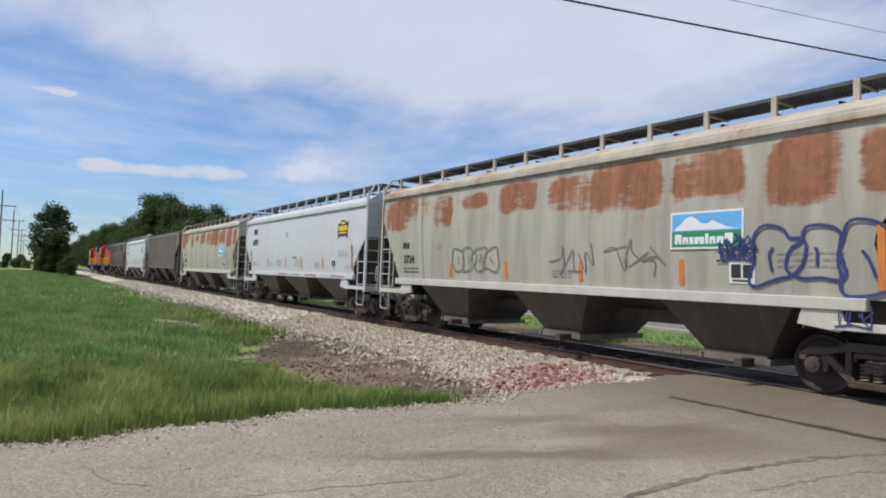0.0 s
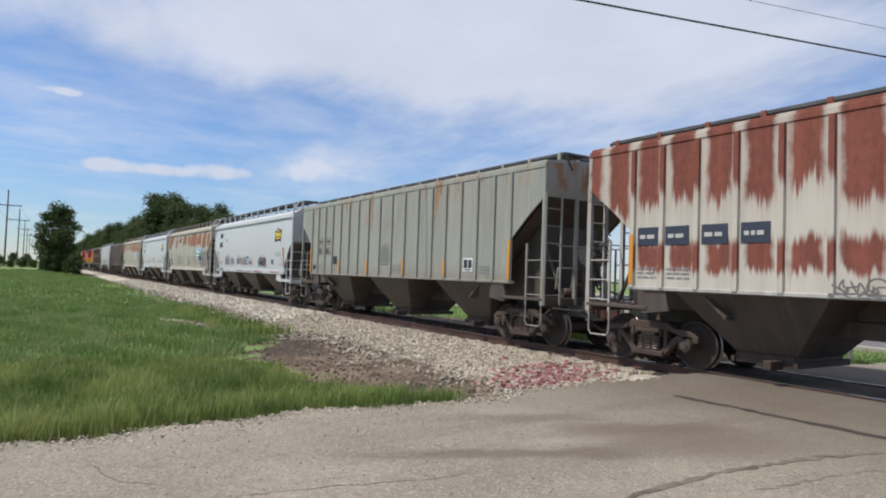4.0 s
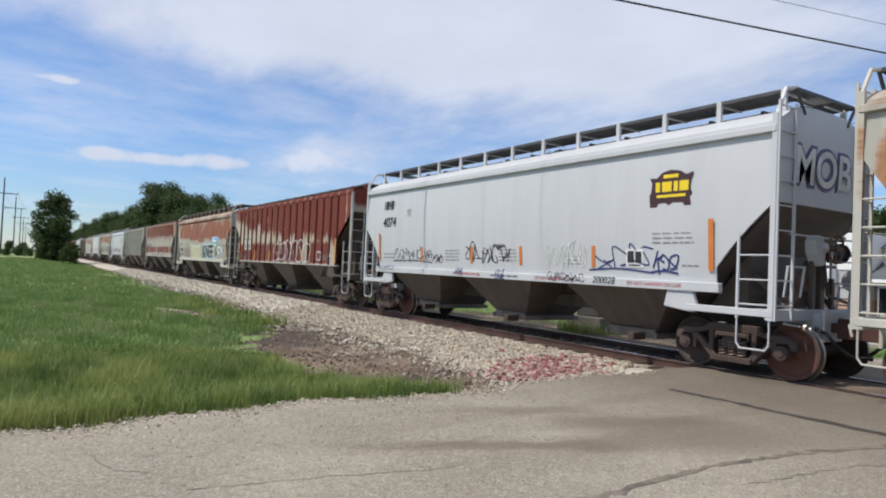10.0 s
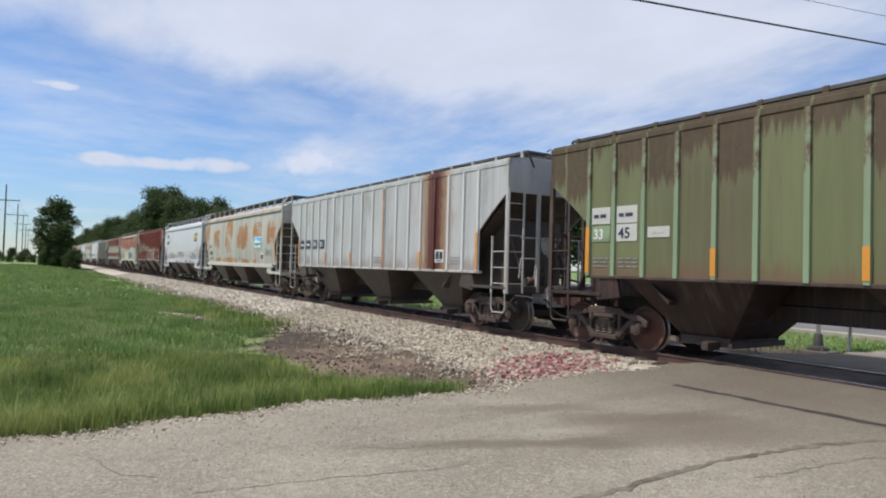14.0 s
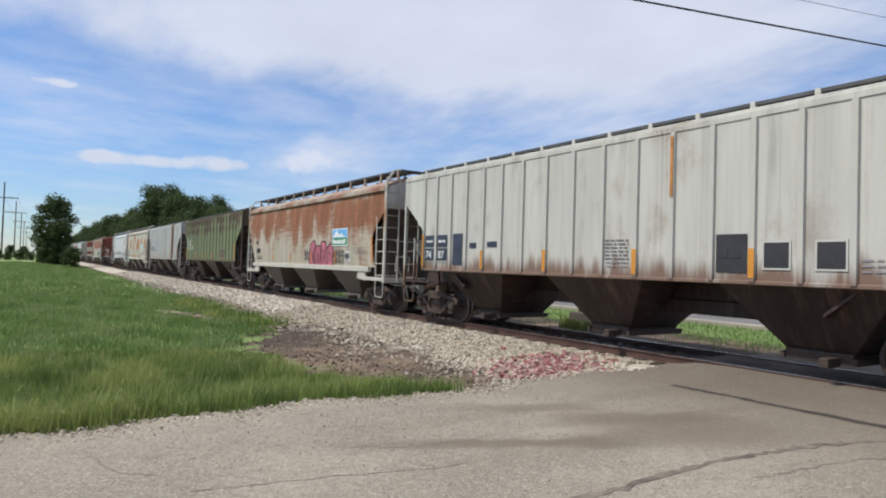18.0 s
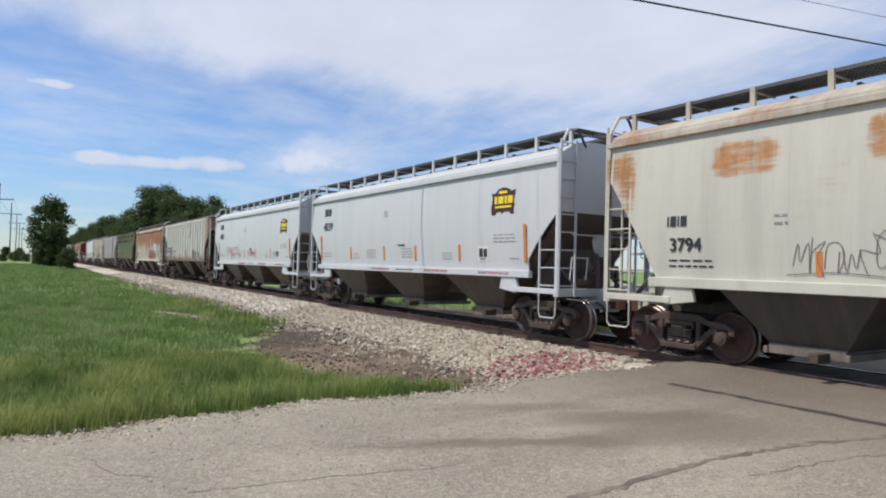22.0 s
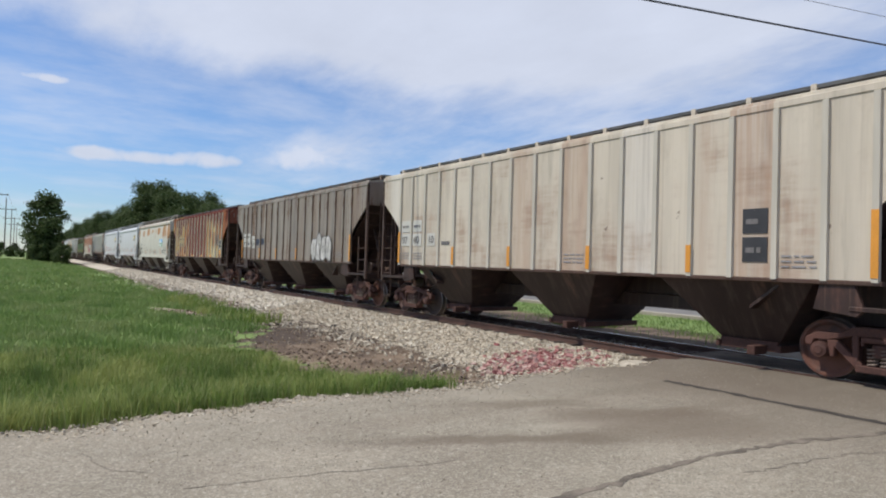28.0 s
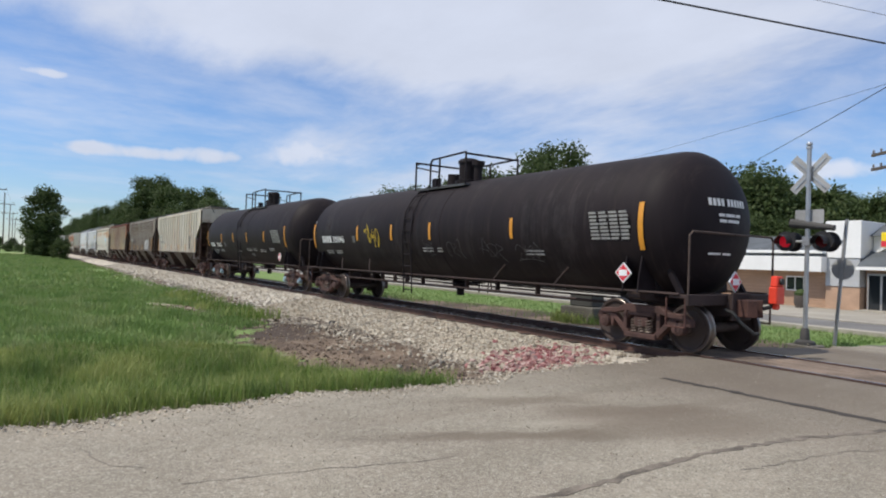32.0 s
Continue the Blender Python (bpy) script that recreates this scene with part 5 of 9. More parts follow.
    # ladders and platform at the middle
    for sx in (-1, 1):
        lad = None
        for yy in (T["ladder"] - 0.24, T["ladder"] + 0.24):
            pts = [(sx * 1.44, yy, 0.55), (sx * 1.55, yy, 2.3)]
            for a in (20, 38, 55, 68):
                pts.append((sx * (R + 0.07) * math.cos(radians(a)), yy, zc + (R + 0.07) * math.sin(radians(a))))
            g = Geo().tube(pts, 0.022, 5)
            lad = part("ladder" if lad is None else "stile", g, TANK_BLACK, car if lad is None else lad)
        for i in range(9):
            z = 0.65 + i * 0.36
            x = 1.46 + 0.09 * min(1, (z - 0.55) / 1.75) if z < 2.6 else math.sqrt(max(0.05, (R + 0.07) ** 2 - (z - zc) ** 2))
            part("rung", Geo().cyl((sx * x, T["ladder"] - 0.24, z), (sx * x, T["ladder"] + 0.24, z), 0.016, 0.016, 5), TANK_BLACK, lad)
    zt = zc + R
    d1, d0 = T["deck"]
    part("top_platform", Geo().box(-0.95, 0.95, d0, d1, zt - 0.24, zt - 0.18), GRATING, car)
    rail = part("platform_rail", Geo().tube([(-0.95, d1, zt + 0.66), (0.95, d1, zt + 0.66)], 0.03, 6), TANK_BLACK, car)

    def bar(name, pts, r=0.03):
        part(name, Geo().tube(pts, r, 6), TANK_BLACK, rail)
    bar("end_bar", [(-0.95, d0, zt + 0.66), (0.95, d0, zt + 0.66)])
    for x in (-0.95, 0.95):
        for yy in (d1, (d0 + d1) / 2, d0):
            bar("post", [(x, yy, zt - 0.22), (x, yy, zt + 0.68)])
        bar("top_bar", [(x, d1, zt + 0.60), (x, d1 - 0.25, zt + 0.62)])
        bar("top_bar", [(x, (d0 + d1) / 2 + 0.5, zt - 0.2), (x, (d0 + d1) / 2 + 0.5, zt + 0.55), (x, (d0 + d1) / 2 + 0.4, zt + 0.66), (x, d0, zt + 0.70)])
        bar("brace", [(x, d1, zt + 0.52), (x, (d0 + d1) / 2, zt + 0.24)], 0.022)
    part("manway", Geo().spin([(0.001, 0.74), (0.26, 0.72), (0.33, 0.64), (0.33, 0.58), (0.29, 0.56), (0.29, 0.08), (0.40, 0.06), (0.40, -0.12)], (0, -0.22, zt), 2, 24), TANK_BLACK, car, "", None, 0, 40)
    part("valve_housing", Geo().spin([(0.001, 0.36), (0.20, 0.34), (0.22, -0.1)], (0.1, 0.70, zt), 2, 18).box(-0.35, -0.15, 1.05, 1.30, zt - 0.10, zt + 0.22), TANK_BLACK, car, "", None, 0, 40)
    part("vent_valve", Geo().cyl((-0.1, -0.85, zt - 0.1), (-0.1, -0.85, zt + 0.48), 0.13, 0.13, 12).cyl((-0.1, -0.85, zt + 0.46), (-0.1, -0.85, zt + 0.58), 0.19, 0.19, 12), TANK_BLACK, car)
    part("bottom_outlet", Geo().cyl((0, 0, zc - R + 0.05), (0, 0, 0.78), 0.28, 0.20, 14).cyl((0, 0, 0.80), (0, 0, 0.52), 0.12, 0.12, 12).box(-0.42, 0.42, -0.35, 0.35, 0.86, 0.90), TANK_BLACK, car)

    def bx(z, lift=0.016):
        return -math.sqrt((R + lift) ** 2 - (z - zc) ** 2)

    def curved(name, y, z, w, h, material, rows=8, label="", parent=None):
        g = Geo()
        for i in range(rows):
            a, b = z + h * i / rows, z + h * (i + 1) / rows
            g.add([(bx(a), y, a), (bx(a), y - w, a), (bx(b), y - w, b), (bx(b), y, b)], [(0, 1, 2, 3)])
        return part(name, g, material, car, label)
    for i, yy in enumerate(T["strips"]):
        big = i in (0, 5)
        curved("reflector", yy, 1.91 if big else 2.16, 0.12 if big else 0.11, 0.92 if big else 0.49, plain("deep_amber_reflector", (0.60, 0.26, 0.025), 0.45, 0.0, 0.15, 6.0))
    def leaf(y, z, lift=0.012):
        """A tangent pose on the barrel's near flank."""
        a = math.asin(max(-1, min(1, (z - zc) / R)))
        return Matrix.Translation((-(R + lift) * math.cos(a), y, zc + (R + lift) * math.sin(a))) @ Matrix.Rotation(a, 4, "Y") @ on_side(0, 0, 0)
    n0, n1, z = T["number"]
    g = Geo()
    for i in range(4):
        g.box(i * 0.215, i * 0.215 + 0.15, 0, 0.25, -0.004, 0.004)
    part("lettering", g, WHITE_INK, car, "", leaf(n0, z))
    t = text(car, number, n1, z, 0.35, WHITE_INK, 0, bold=0.003)
    t.matrix_basis = leaf(n1, z)
    rect(car, "test_plate", 0, 0, 0.22, 0.24, plain("plate_grey", (0.12, 0.12, 0.12), 0.6), 0).matrix_basis = leaf(n1 - 1.75, z)
    small_print = ((n0 - 0.15, 1.74, 1.05), (n0 - 0.15, 1.60, 0.5), (n1 - 0.45, 1.74, 0.75), (1.2, 1.72, 0.5), (-0.5, 1.80, 0.9), (-1.6, 1.80, 0.5), (-2.6, 1.76, 0.9), (-4.1, 1.82, 0.7), (-0.9, 1.55, 0.4))
    if seed == 2:
        small_print = ((n0 - 0.15, 1.78, 0.55), (n1 - 0.10, 1.78, 0.5), (0.0, 1.90, 0.55), (-0.78, 1.90, 0.26), (-4.6, 1.86, 0.6))
    for yy, zz, w in small_print:
        g = Geo()
        rng = random.Random(int(yy * 10) + seed)
        for r in range(2):
            u = 0.0
            while u < w:
                d = rng.uniform(0.05, 0.16)
                g.box(u, min(u + d, w), -r * 0.085, -r * 0.085 + 0.032, -0.004, 0.004)
                u += d + 0.03
        part("lettering", g, plain("faded_white_lettering", (0.40, 0.40, 0.39), 0.7), car, "", leaf(yy, zz))
    # table of notices
    g = Geo()
    rng = random.Random(seed)
    for r in range(8):
        for c in range(4):
            g.box(c * 0.265, c * 0.265 + 0.24 * rng.uniform(0.75, 1), r * 0.075, r * 0.075 + 0.045, -0.004, 0.004)
    part("notice_table", g, plain("notice_grey", (0.30, 0.30, 0.29), 0.6), car, "grey stencilled table of small rows", leaf(T["notice"], 2.12))
    # diamond hazard plates on their holders
    for yy in (-half + (2.15 if seed == 1 else 1.33),):
        h = part("placard_holder", Geo().prism([(yy - 0.20, 1.46), (yy, 1.26), (yy + 0.20, 1.46), (yy, 1.66)], 0, -1.50, -1.47), WHITE_PAINT, car)
        part("placard", Geo().prism([(yy - 0.17, 1.46), (yy, 1.29), (yy + 0.17, 1.46), (yy, 1.63)], 0, -1.506, -1.500), PLACARD_RED, h, "red diamond hazard plate")
        part("placard_bar", Geo().box(-1.512, -1.506, yy - 0.10, yy + 0.10, 1.40, 1.52), WHITE_PAINT, h)
    for end in (-1,):
        y0, y1 = end * (half + 0.095), end * (half + 0.10)
        h = part("placard_holder", Geo().prism([(-0.20, 1.36), (0, 1.16), (0.20, 1.36), (0, 1.56)], 1, y0 - end * 0.03, y0), WHITE_PAINT, car)
        part("placard", Geo().prism([(-0.17, 1.36), (0, 1.19), (0.17, 1.36), (0, 1.53)], 1, y0, y1 + end * 0.002), PLACARD_RED, h, "red diamond hazard plate")
        part("placard_bar", Geo().box(-0.10, 0.10, min(y1, y1 + end * 0.01), max(y1, y1 + end * 0.01), 1.30, 1.42), WHITE_PAINT, h)

    # bars on the rear head, laid on its curve
    def on_head(x, z):
        return (x, -half + 0.95 * (1 - math.sqrt(1 - (x * x + (z - zc) ** 2) / (R + 0.03) ** 2)) - 0.014, z)
    g = Geo()
    zz = zc + 0.33

    def mark(x, w, z, h):
        g.add([on_head(x, z), on_head(x + w, z), on_head(x + w, z + h), on_head(x, z + h)], [(0, 1, 2, 3)])
    for i in range(10):
        mark(-0.62 + i * 0.104 + (0.06 if i > 3 else 0), 0.075, zz, 0.14)
    for x, w, d in ((-0.40, 0.16, 0.20), (-0.21, 0.28, 0.20), (0.10, 0.15, 0.20), (-0.38, 0.2, 0.31), (-0.15, 0.36, 0.31)):
        mark(x, w, zz - d, 0.055)
    for x, w, d in ((-0.55, 0.3, 0.93), (-0.2, 0.25, 0.93)):
        mark(x, w, zz - d, 0.04)
    part("lettering", g, WHITE_INK, car)
    if seed == 2:
        tag(car, 3.55, 2.0, 0.9, 0.55, GOLD_INK, 0, 5, 4, 0.045).matrix_basis = leaf(3.55, 2.02, 0.02)
        for i, (yy, w) in enumerate(((-1.3, 0.8), (-2.9, 0.9), (-4.3, 0.8), (-0.2, 0.4))):
            tag(car, yy, 1.72, w, 0.45, plain("worn_chalk", (0.075, 0.07, 0.075), 0.8, 0, 0.5, 6.0), 0, 40 + i, 3, 0.025).matrix_basis = leaf(yy, 1.70, 0.02)
    if last:
        e0 = -half - 0.62
        eot = part("end_device", Geo().box(0.20, 0.48, e0 - 0.16, e0, 0.98, 1.30).prism([(0.22, 1.30), (0.46, 1.30), (0.43, 1.50), (0.25, 1.50)], 1, e0 - 0.15, e0 - 0.01).box(0.27, 0.41, e0 - 0.12, e0 - 0.03, 0.88, 0.98), RED_LACQUER, car, "red end-of-train device with round lamp", None, 0.02)
        part("lamp", Geo().cyl((0.34, e0 - 0.16, 1.40), (0.34, e0 - 0.20, 1.40), 0.06, 0.06, 14), HOSE, eot)
        part("strut", Geo().tube([(0.34, e0 - 0.05, 0.95), (0.16, e0 + 0.08, 0.88)], 0.04, 6), HOSE, eot)
    return car


CAP_BLUE = plain("cap_blue_white", (0.30, 0.42, 0.50), 0.5, 0, 0.3, 8)
PLACARD_RED = plain("placard_red", (0.62, 0.03, 0.05), 0.5, 0, 0.1, 4)
RED_LACQUER = plain("end_device_red", (0.72, 0.05, 0.02), 0.4, 0, 0.12, 4)

# ---------------------------------------------------------------- locomotives
LOCO_ORANGE = rusty("loco_orange", (0.42, 0.055, 0.020), amount=0.1, seed=30, dirt=0.4, span=(1.2, 4.4))
LOCO_BLACK = plain("loco_black", (0.02, 0.02, 0.022), 0.45, 0, 0.3, 4)
GLASS_DARK = plain("dark_glass", (0.015, 0.018, 0.02), 0.08, 0, 0.1, 4, bump=0)


def locomotive(s0, front):
    car = thing("locomotive", "orange and black diesel locomotive with long hood", "locomotive", pose(0, s0, 0), "locomotives")
    MOVING.append((car, s0))
    part("frame", Geo().box(-1.5, 1.5, -9.6, 9.6, 1.35, 1.62).box(-1.55, 1.55, -9.7, -9.5, 0.7, 1.65).box(-1.55, 1.55, 9.5, 9.7, 0.7, 1.65), LOCO_BLACK, car, "", None, 0.02)
    part("long_hood", Geo().prism([(-0.95, 1.62), (-0.95, 4.1), (-0.6, 4.35), (0.6, 4.35), (0.95, 4.1), (0.95, 1.62)], 1, -8.9, 3.6), LOCO_ORANGE, car, "", None, 0.03)
    part("radiator", Geo().prism([(-1.45, 3.7), (-1.3, 4.5), (1.3, 4.5), (1.45, 3.7)], 1, -8.2, -4.2), LOCO_BLACK, car, "", None, 0.02)
    cab = part("cab", Geo().prism([(-1.5, 1.62), (-1.5, 4.2), (-0.8, 4.65), (0.8, 4.65), (1.5, 4.2), (1.5, 1.62)], 1, 3.6, 6.2), LOCO_ORANGE, car, "", None, 0.03)
    part("nose", Geo().prism([(-0.95, 1.62), (-0.95, 3.1), (-0.6, 3.3), (0.6, 3.3), (0.95, 3.1), (0.95, 1.62)], 1, 6.2, 8.6), LOCO_BLACK, car, "", None, 0.03)
    for yy in (4.0, 5.1):
        for s in (-1, 1):
            part("window", Geo().box(s * 1.5, s * 1.515, yy, yy + 0.85, 3.2, 4.0), GLASS_DARK, cab)
    part("rear_stripe", Geo().box(-0.9, 0.9, -8.92, -8.905, 2.3, 2.7), BADGE_YELLOW, car)
    part("fuel_tank", Geo().prism([(-1.4, 1.3), (-1.4, 0.7), (-1.0, 0.4), (1.0, 0.4), (1.4, 0.7), (1.4, 1.3)], 1, -2.4, 2.4), LOCO_BLACK, car, "", None, 0.03)
    for s in (-1, 1):
        g = Geo().tube([(s * 1.5, -9.3, 2.6), (s * 1.5, 3.4, 2.6)], 0.025, 5)
        for i in range(9):
            g.tube([(s * 1.5, -9.3 + i * 1.55, 1.6), (s * 1.5, -9.3 + i * 1.55, 2.6)], 0.025, 5)
        part("hand_rail", g, BADGE_YELLOW, car)
        part("truck_frame", Geo().prism([(-2.2, 0.55), (-2.2, 0.9), (-1.2, 1.15), (1.2, 1.15), (2.2, 0.9), (2.2, 0.55), (1.5, 0.7), (-1.5, 0.7)], 0, -1.1, 1.1), STEEL_DARK, car, "", pose(0, s * 6.0, 0), 0.02)
        for dy in (-1.0, 1.0):
            y = s * 6.0 + dy * 1.35
            ax = part("axle", cached("loco_axle", lambda: Geo().cyl((-1.1, 0, 0), (1.1, 0, 0), 0.1, 0.1, 12).mesh("axle", STEEL_DARK, 0, 40)), None, car, "", pose(0, y, WHEEL_R))
            for sx in (-1, 1):
                part("wheel", cached("wheel", wheel_mesh), None, ax, "", pose(sx * GAUGE, 0, 0, 0, 0, 180 if sx > 0 else 0))
            AXLES.append((ax, y))
        coupler(car, s * 9.7, 0.5, STEEL_DARK)
    return car


# ---------------------------------------------------------------- the train
P_WHITE = rusty("white_car_paint", (0.535, 0.545, 0.56), amount=-0.9, top=0.1, seed=1, dirt=0.05, rough=0.42, fade=0.94)
P_TAN_RUST = rusty("tan_paint_rust", (0.43, 0.41, 0.345), rust=(0.25, 0.105, 0.055), amount=-0.05, top=0.5, seed=2, dirt=0.35, span=(1.9, 3.7), soft=0.16,
                   patches=((1.06, 3.56, 0.6, 0.34), (-0.67, 3.49, 0.57, 0.38), (-2.19, 3.52, 0.82, 0.44), (-4.06, 3.57, 0.6, 0.38), (-5.72, 3.42, 0.5, 0.48), (-6.9, 3.45, 0.35, 0.40), (4.34, 3.46, 0.42, 0.42), (6.78, 3.47, 0.9, 0.44), (2.84, 3.62, 0.5, 0.18)))
P_TAN_RUST2 = rusty("tan_paint_heavy_rust", (0.43, 0.41, 0.34), rust=(0.235, 0.085, 0.050), amount=0.12, top=0.8, seed=5, dirt=0.35, span=(2.0, 3.2), soft=0.17,
                    patches=((5.3, 3.36, 1.6, 0.46), (2.2, 3.34, 1.5, 0.52), (-0.3, 3.20, 0.95, 0.58), (-3.2, 3.32, 1.7, 0.58), (-5.9, 3.34, 1.2, 0.56), (-7.3, 3.2, 0.4, 0.5), (1.2, 4.0, 5.5, 0.10)))
P_TAN_RUST3 = rusty("tan_paint_spots", (0.46, 0.45, 0.385), rust=(0.33, 0.165, 0.078), amount=-0.15, top=0.3, seed=7, dirt=0.25, soft=0.18,
                    patches=((4.72, 2.95, 0.75, 0.55), (1.84, 3.02, 0.72, 0.85), (-1.02, 2.96, 0.9, 0.65), (-3.9, 3.2, 0.7, 0.5), (-6.2, 3.1, 0.6, 0.6), (7.2, 3.0, 0.5, 0.8), (4.31, 1.66, 0.65, 0.12), (1.82, 1.66, 1.58, 0.13), (-2.2, 1.62, 1.3, 0.1)))
P_RUST = rusty("orange_rust_paint", (0.50, 0.45, 0.36), rust=(0.225, 0.088, 0.044), amount=0.46, top=1.2, seed=8, dirt=0.3, soft=0.24,
               patches=((6.7, 2.95, 0.85, 0.85), (4.54, 3.12, 0.62, 0.75), (2.93, 3.15, 0.62, 0.80), (1.1, 3.0, 0.72, 0.93), (-0.61, 3.10, 0.64, 0.90), (-2.34, 3.18, 0.74, 0.82), (-4.23, 3.15, 0.78, 0.78), (-5.95, 2.86, 0.72, 1.0), (-7.25, 3.2, 0.45, 0.75)))
P_CREAM = rusty("cream_paint_spots", (0.54, 0.52, 0.455), rust=(0.37, 0.18, 0.075), amount=-0.2, top=0.4, seed=9, dirt=0.14, fade=0.86, soft=0.18,
                patches=((5.08, 3.51, 0.5, 0.27), (2.56, 3.57, 0.6, 0.3), (0.38, 3.62, 0.46, 0.17), (-2.83, 3.58, 0.62, 0.25), (-5.38, 3.48, 0.75, 0.48), (-7.2, 3.43, 0.45, 0.55), (7.6, 3.3, 0.25, 0.6)))
P_CREAMROOF = rusty("cream_roof_paint", (0.50, 0.465, 0.395), rust=(0.30, 0.14, 0.07), amount=0.22, top=0.0, seed=29, dirt=0.4, soft=0.2)
P_TANROOF = rusty("rusted_roof_paint", (0.44, 0.38, 0.31), rust=(0.24, 0.095, 0.055), amount=0.42, top=0.0, seed=39, dirt=0.4, soft=0.2)
P_PALEEND = rusty("pale_end_paint", (0.56, 0.55, 0.50), rust=(0.26, 0.12, 0.07), amount=-0.1, top=0.6, seed=44, dirt=0.4, soft=0.2)
P_GREENEND = rusty("pale_green_end_paint", (0.42, 0.44, 0.36), rust=(0.16, 0.05, 0.03), amount=0.42, top=0.6, seed=45, dirt=0.5)
P_GREY = rusty("grey_green_paint", (0.34, 0.345, 0.305), rust=(0.27, 0.15, 0.08), amount=0.10, top=1.3, streak=0.9, seed=10, dirt=0.4, fade=0.85, spots=0.5, foot=0.3)
P_REDRUST = rusty("pale_paint_red_rust", (0.56, 0.52, 0.45), rust=(0.19, 0.052, 0.034), seed=11, dirt=0.25, fade=0.85, sheets=dict(low=2.98, spread=0.45, rim=0.17, band=(1.82, 2.36, 0.8)))
P_RED = rusty("oxide_red_paint", (0.50, 0.44, 0.35), rust=(0.155, 0.027, 0.017), seed=12, dirt=0.3, sheets=dict(low=2.78, spread=0.7, slope=0.09, rim=0.045, band=(1.50, 2.42, 0.85)))
P_REDFLAT = plain("red_paint_patch", (0.155, 0.026, 0.018), 0.6, 0, 0.3, 4.0)
P_REDPOST = rusty("red_post_paint", (0.40, 0.34, 0.27), rust=(0.105, 0.024, 0.018), amount=0.95, top=0.6, streak=1.2, seed=42, dirt=0.3)
P_WRIB = rusty("white_ribbed_paint", (0.47, 0.475, 0.47), rust=(0.11, 0.036, 0.022), amount=-0.02, top=0.2, streak=0.9, seed=13, dirt=0.55, fade=0.80, stain_at=(-4.45, 0.95), spots=0.8, foot=0.45)
P_WPOST = rusty("white_post_paint", (0.60, 0.60, 0.58), rust=(0.30, 0.12, 0.05), amount=0.0, top=0.2, seed=43, dirt=0.35)
P_STAINPOST = rusty("rust_stained_post", (0.115, 0.034, 0.025), rust=(0.20, 0.085, 0.04), amount=0.2, seed=46, dirt=0.3)
P_GREEN = rusty("olive_green_paint", (0.165, 0.180, 0.085), rust=(0.080, 0.050, 0.036), seed=14, dirt=0.6, fade=0.78, sheets=dict(low=3.75, spread=1.5, rim=0.03, full=0.8), tint=((0.115, 0.095, 0.055), 0.75), foot=0.7)
P_GREENPOST = rusty("pale_green_post", (0.25, 0.33, 0.20), rust=(0.12, 0.08, 0.055), amount=0.22, seed=24, dirt=0.5)
P_CREAMRIB = rusty("cream_ribbed_paint", (0.54, 0.53, 0.48), rust=(0.20, 0.085, 0.045), amount=0.04, top=0.3, streak=0.9, seed=15, dirt=0.45, fade=0.84, stain_at=(-7.7, 1.25), spots=0.9, foot=0.9)
P_PATCH = rusty("orange_patch_rust", (0.155, 0.024, 0.013), rust=(0.080, 0.017, 0.010), amount=0.36, top=0.5, streak=1.1, patch=1.5, seed=16, dirt=0.35, rough=0.72, spots=0.4, panels=((0.40, 0.135, 0.028), (0.54, 0.385, 0.14)),
                blocks=((-7.9, -6.62, 1.4, 3.7, (0.30, 0.115, 0.040)), (-6.62, -5.94, 1.4, 3.35, (0.33, 0.145, 0.055)), (-5.94, -5.20, 1.4, 3.65, (0.38, 0.195, 0.075)), (-5.94, -5.20, 1.4, 2.15, (0.47, 0.37, 0.19)),
                        (-5.20, -4.45, 1.4, 3.5, (0.36, 0.195, 0.085)), (-5.20, -4.45, 3.02, 3.36, (0.60, 0.48, 0.23)), (-5.20, -4.45, 1.4, 2.20, (0.55, 0.48, 0.29)),
                        (-4.45, -3.68, 1.4, 3.80, (0.46, 0.32, 0.14)), (-3.68, -2.93, 1.4, 3.80, (0.43, 0.265, 0.105)), (-4.05, -3.35, 2.70, 3.20, (0.24, 0.050, 0.025)),
                        (2.93, 3.68, 2.2, 3.3, (0.42, 0.15, 0.03)), (2.12, 2.93, 2.9, 3.9, (0.40, 0.14, 0.03)), (2.12, 2.93, 1.4, 2.2, (0.48, 0.28, 0.085)), (3.68, 4.45, 1.4, 2.2, (0.42, 0.16, 0.035)), (5.94, 6.62, 1.4, 3.6, (0.46, 0.27, 0.08))))
P_PATCHPOST = rusty("tan_post_rust", (0.52, 0.48, 0.37), rust=(0.20, 0.07, 0.035), amount=0.12, top=0.2, seed=17, dirt=0.4)
P_DIRTY = rusty("dirty_grey_paint", (0.29, 0.255, 0.22), rust=(0.13, 0.085, 0.062), amount=0.30, top=0.0, streak=1.3, seed=18, dirt=0.6, fade=0.62, tint=((0.20, 0.135, 0.095), 0.55, (0.13, 0.105, 0.095)))
P_BEIGE = rusty("beige_ribbed_paint", (0.57, 0.51, 0.42), rust=(0.30, 0.205, 0.15), amount=0.14, top=-0.4, seed=19, dirt=0.45, fade=0.82, spots=0.6, soft=0.22, tint=((0.40, 0.275, 0.20), 0.75, (0.62, 0.58, 0.52)))
P_BEIGEPOST = rusty("beige_post_paint", (0.60, 0.56, 0.48), rust=(0.26, 0.17, 0.12), amount=0.08, seed=41, dirt=0.35)
P_BROWN = rusty("far_brown_paint", (0.20, 0.165, 0.145), rust=(0.14, 0.08, 0.06), amount=0.3, top=0.0, seed=20, dirt=0.5)
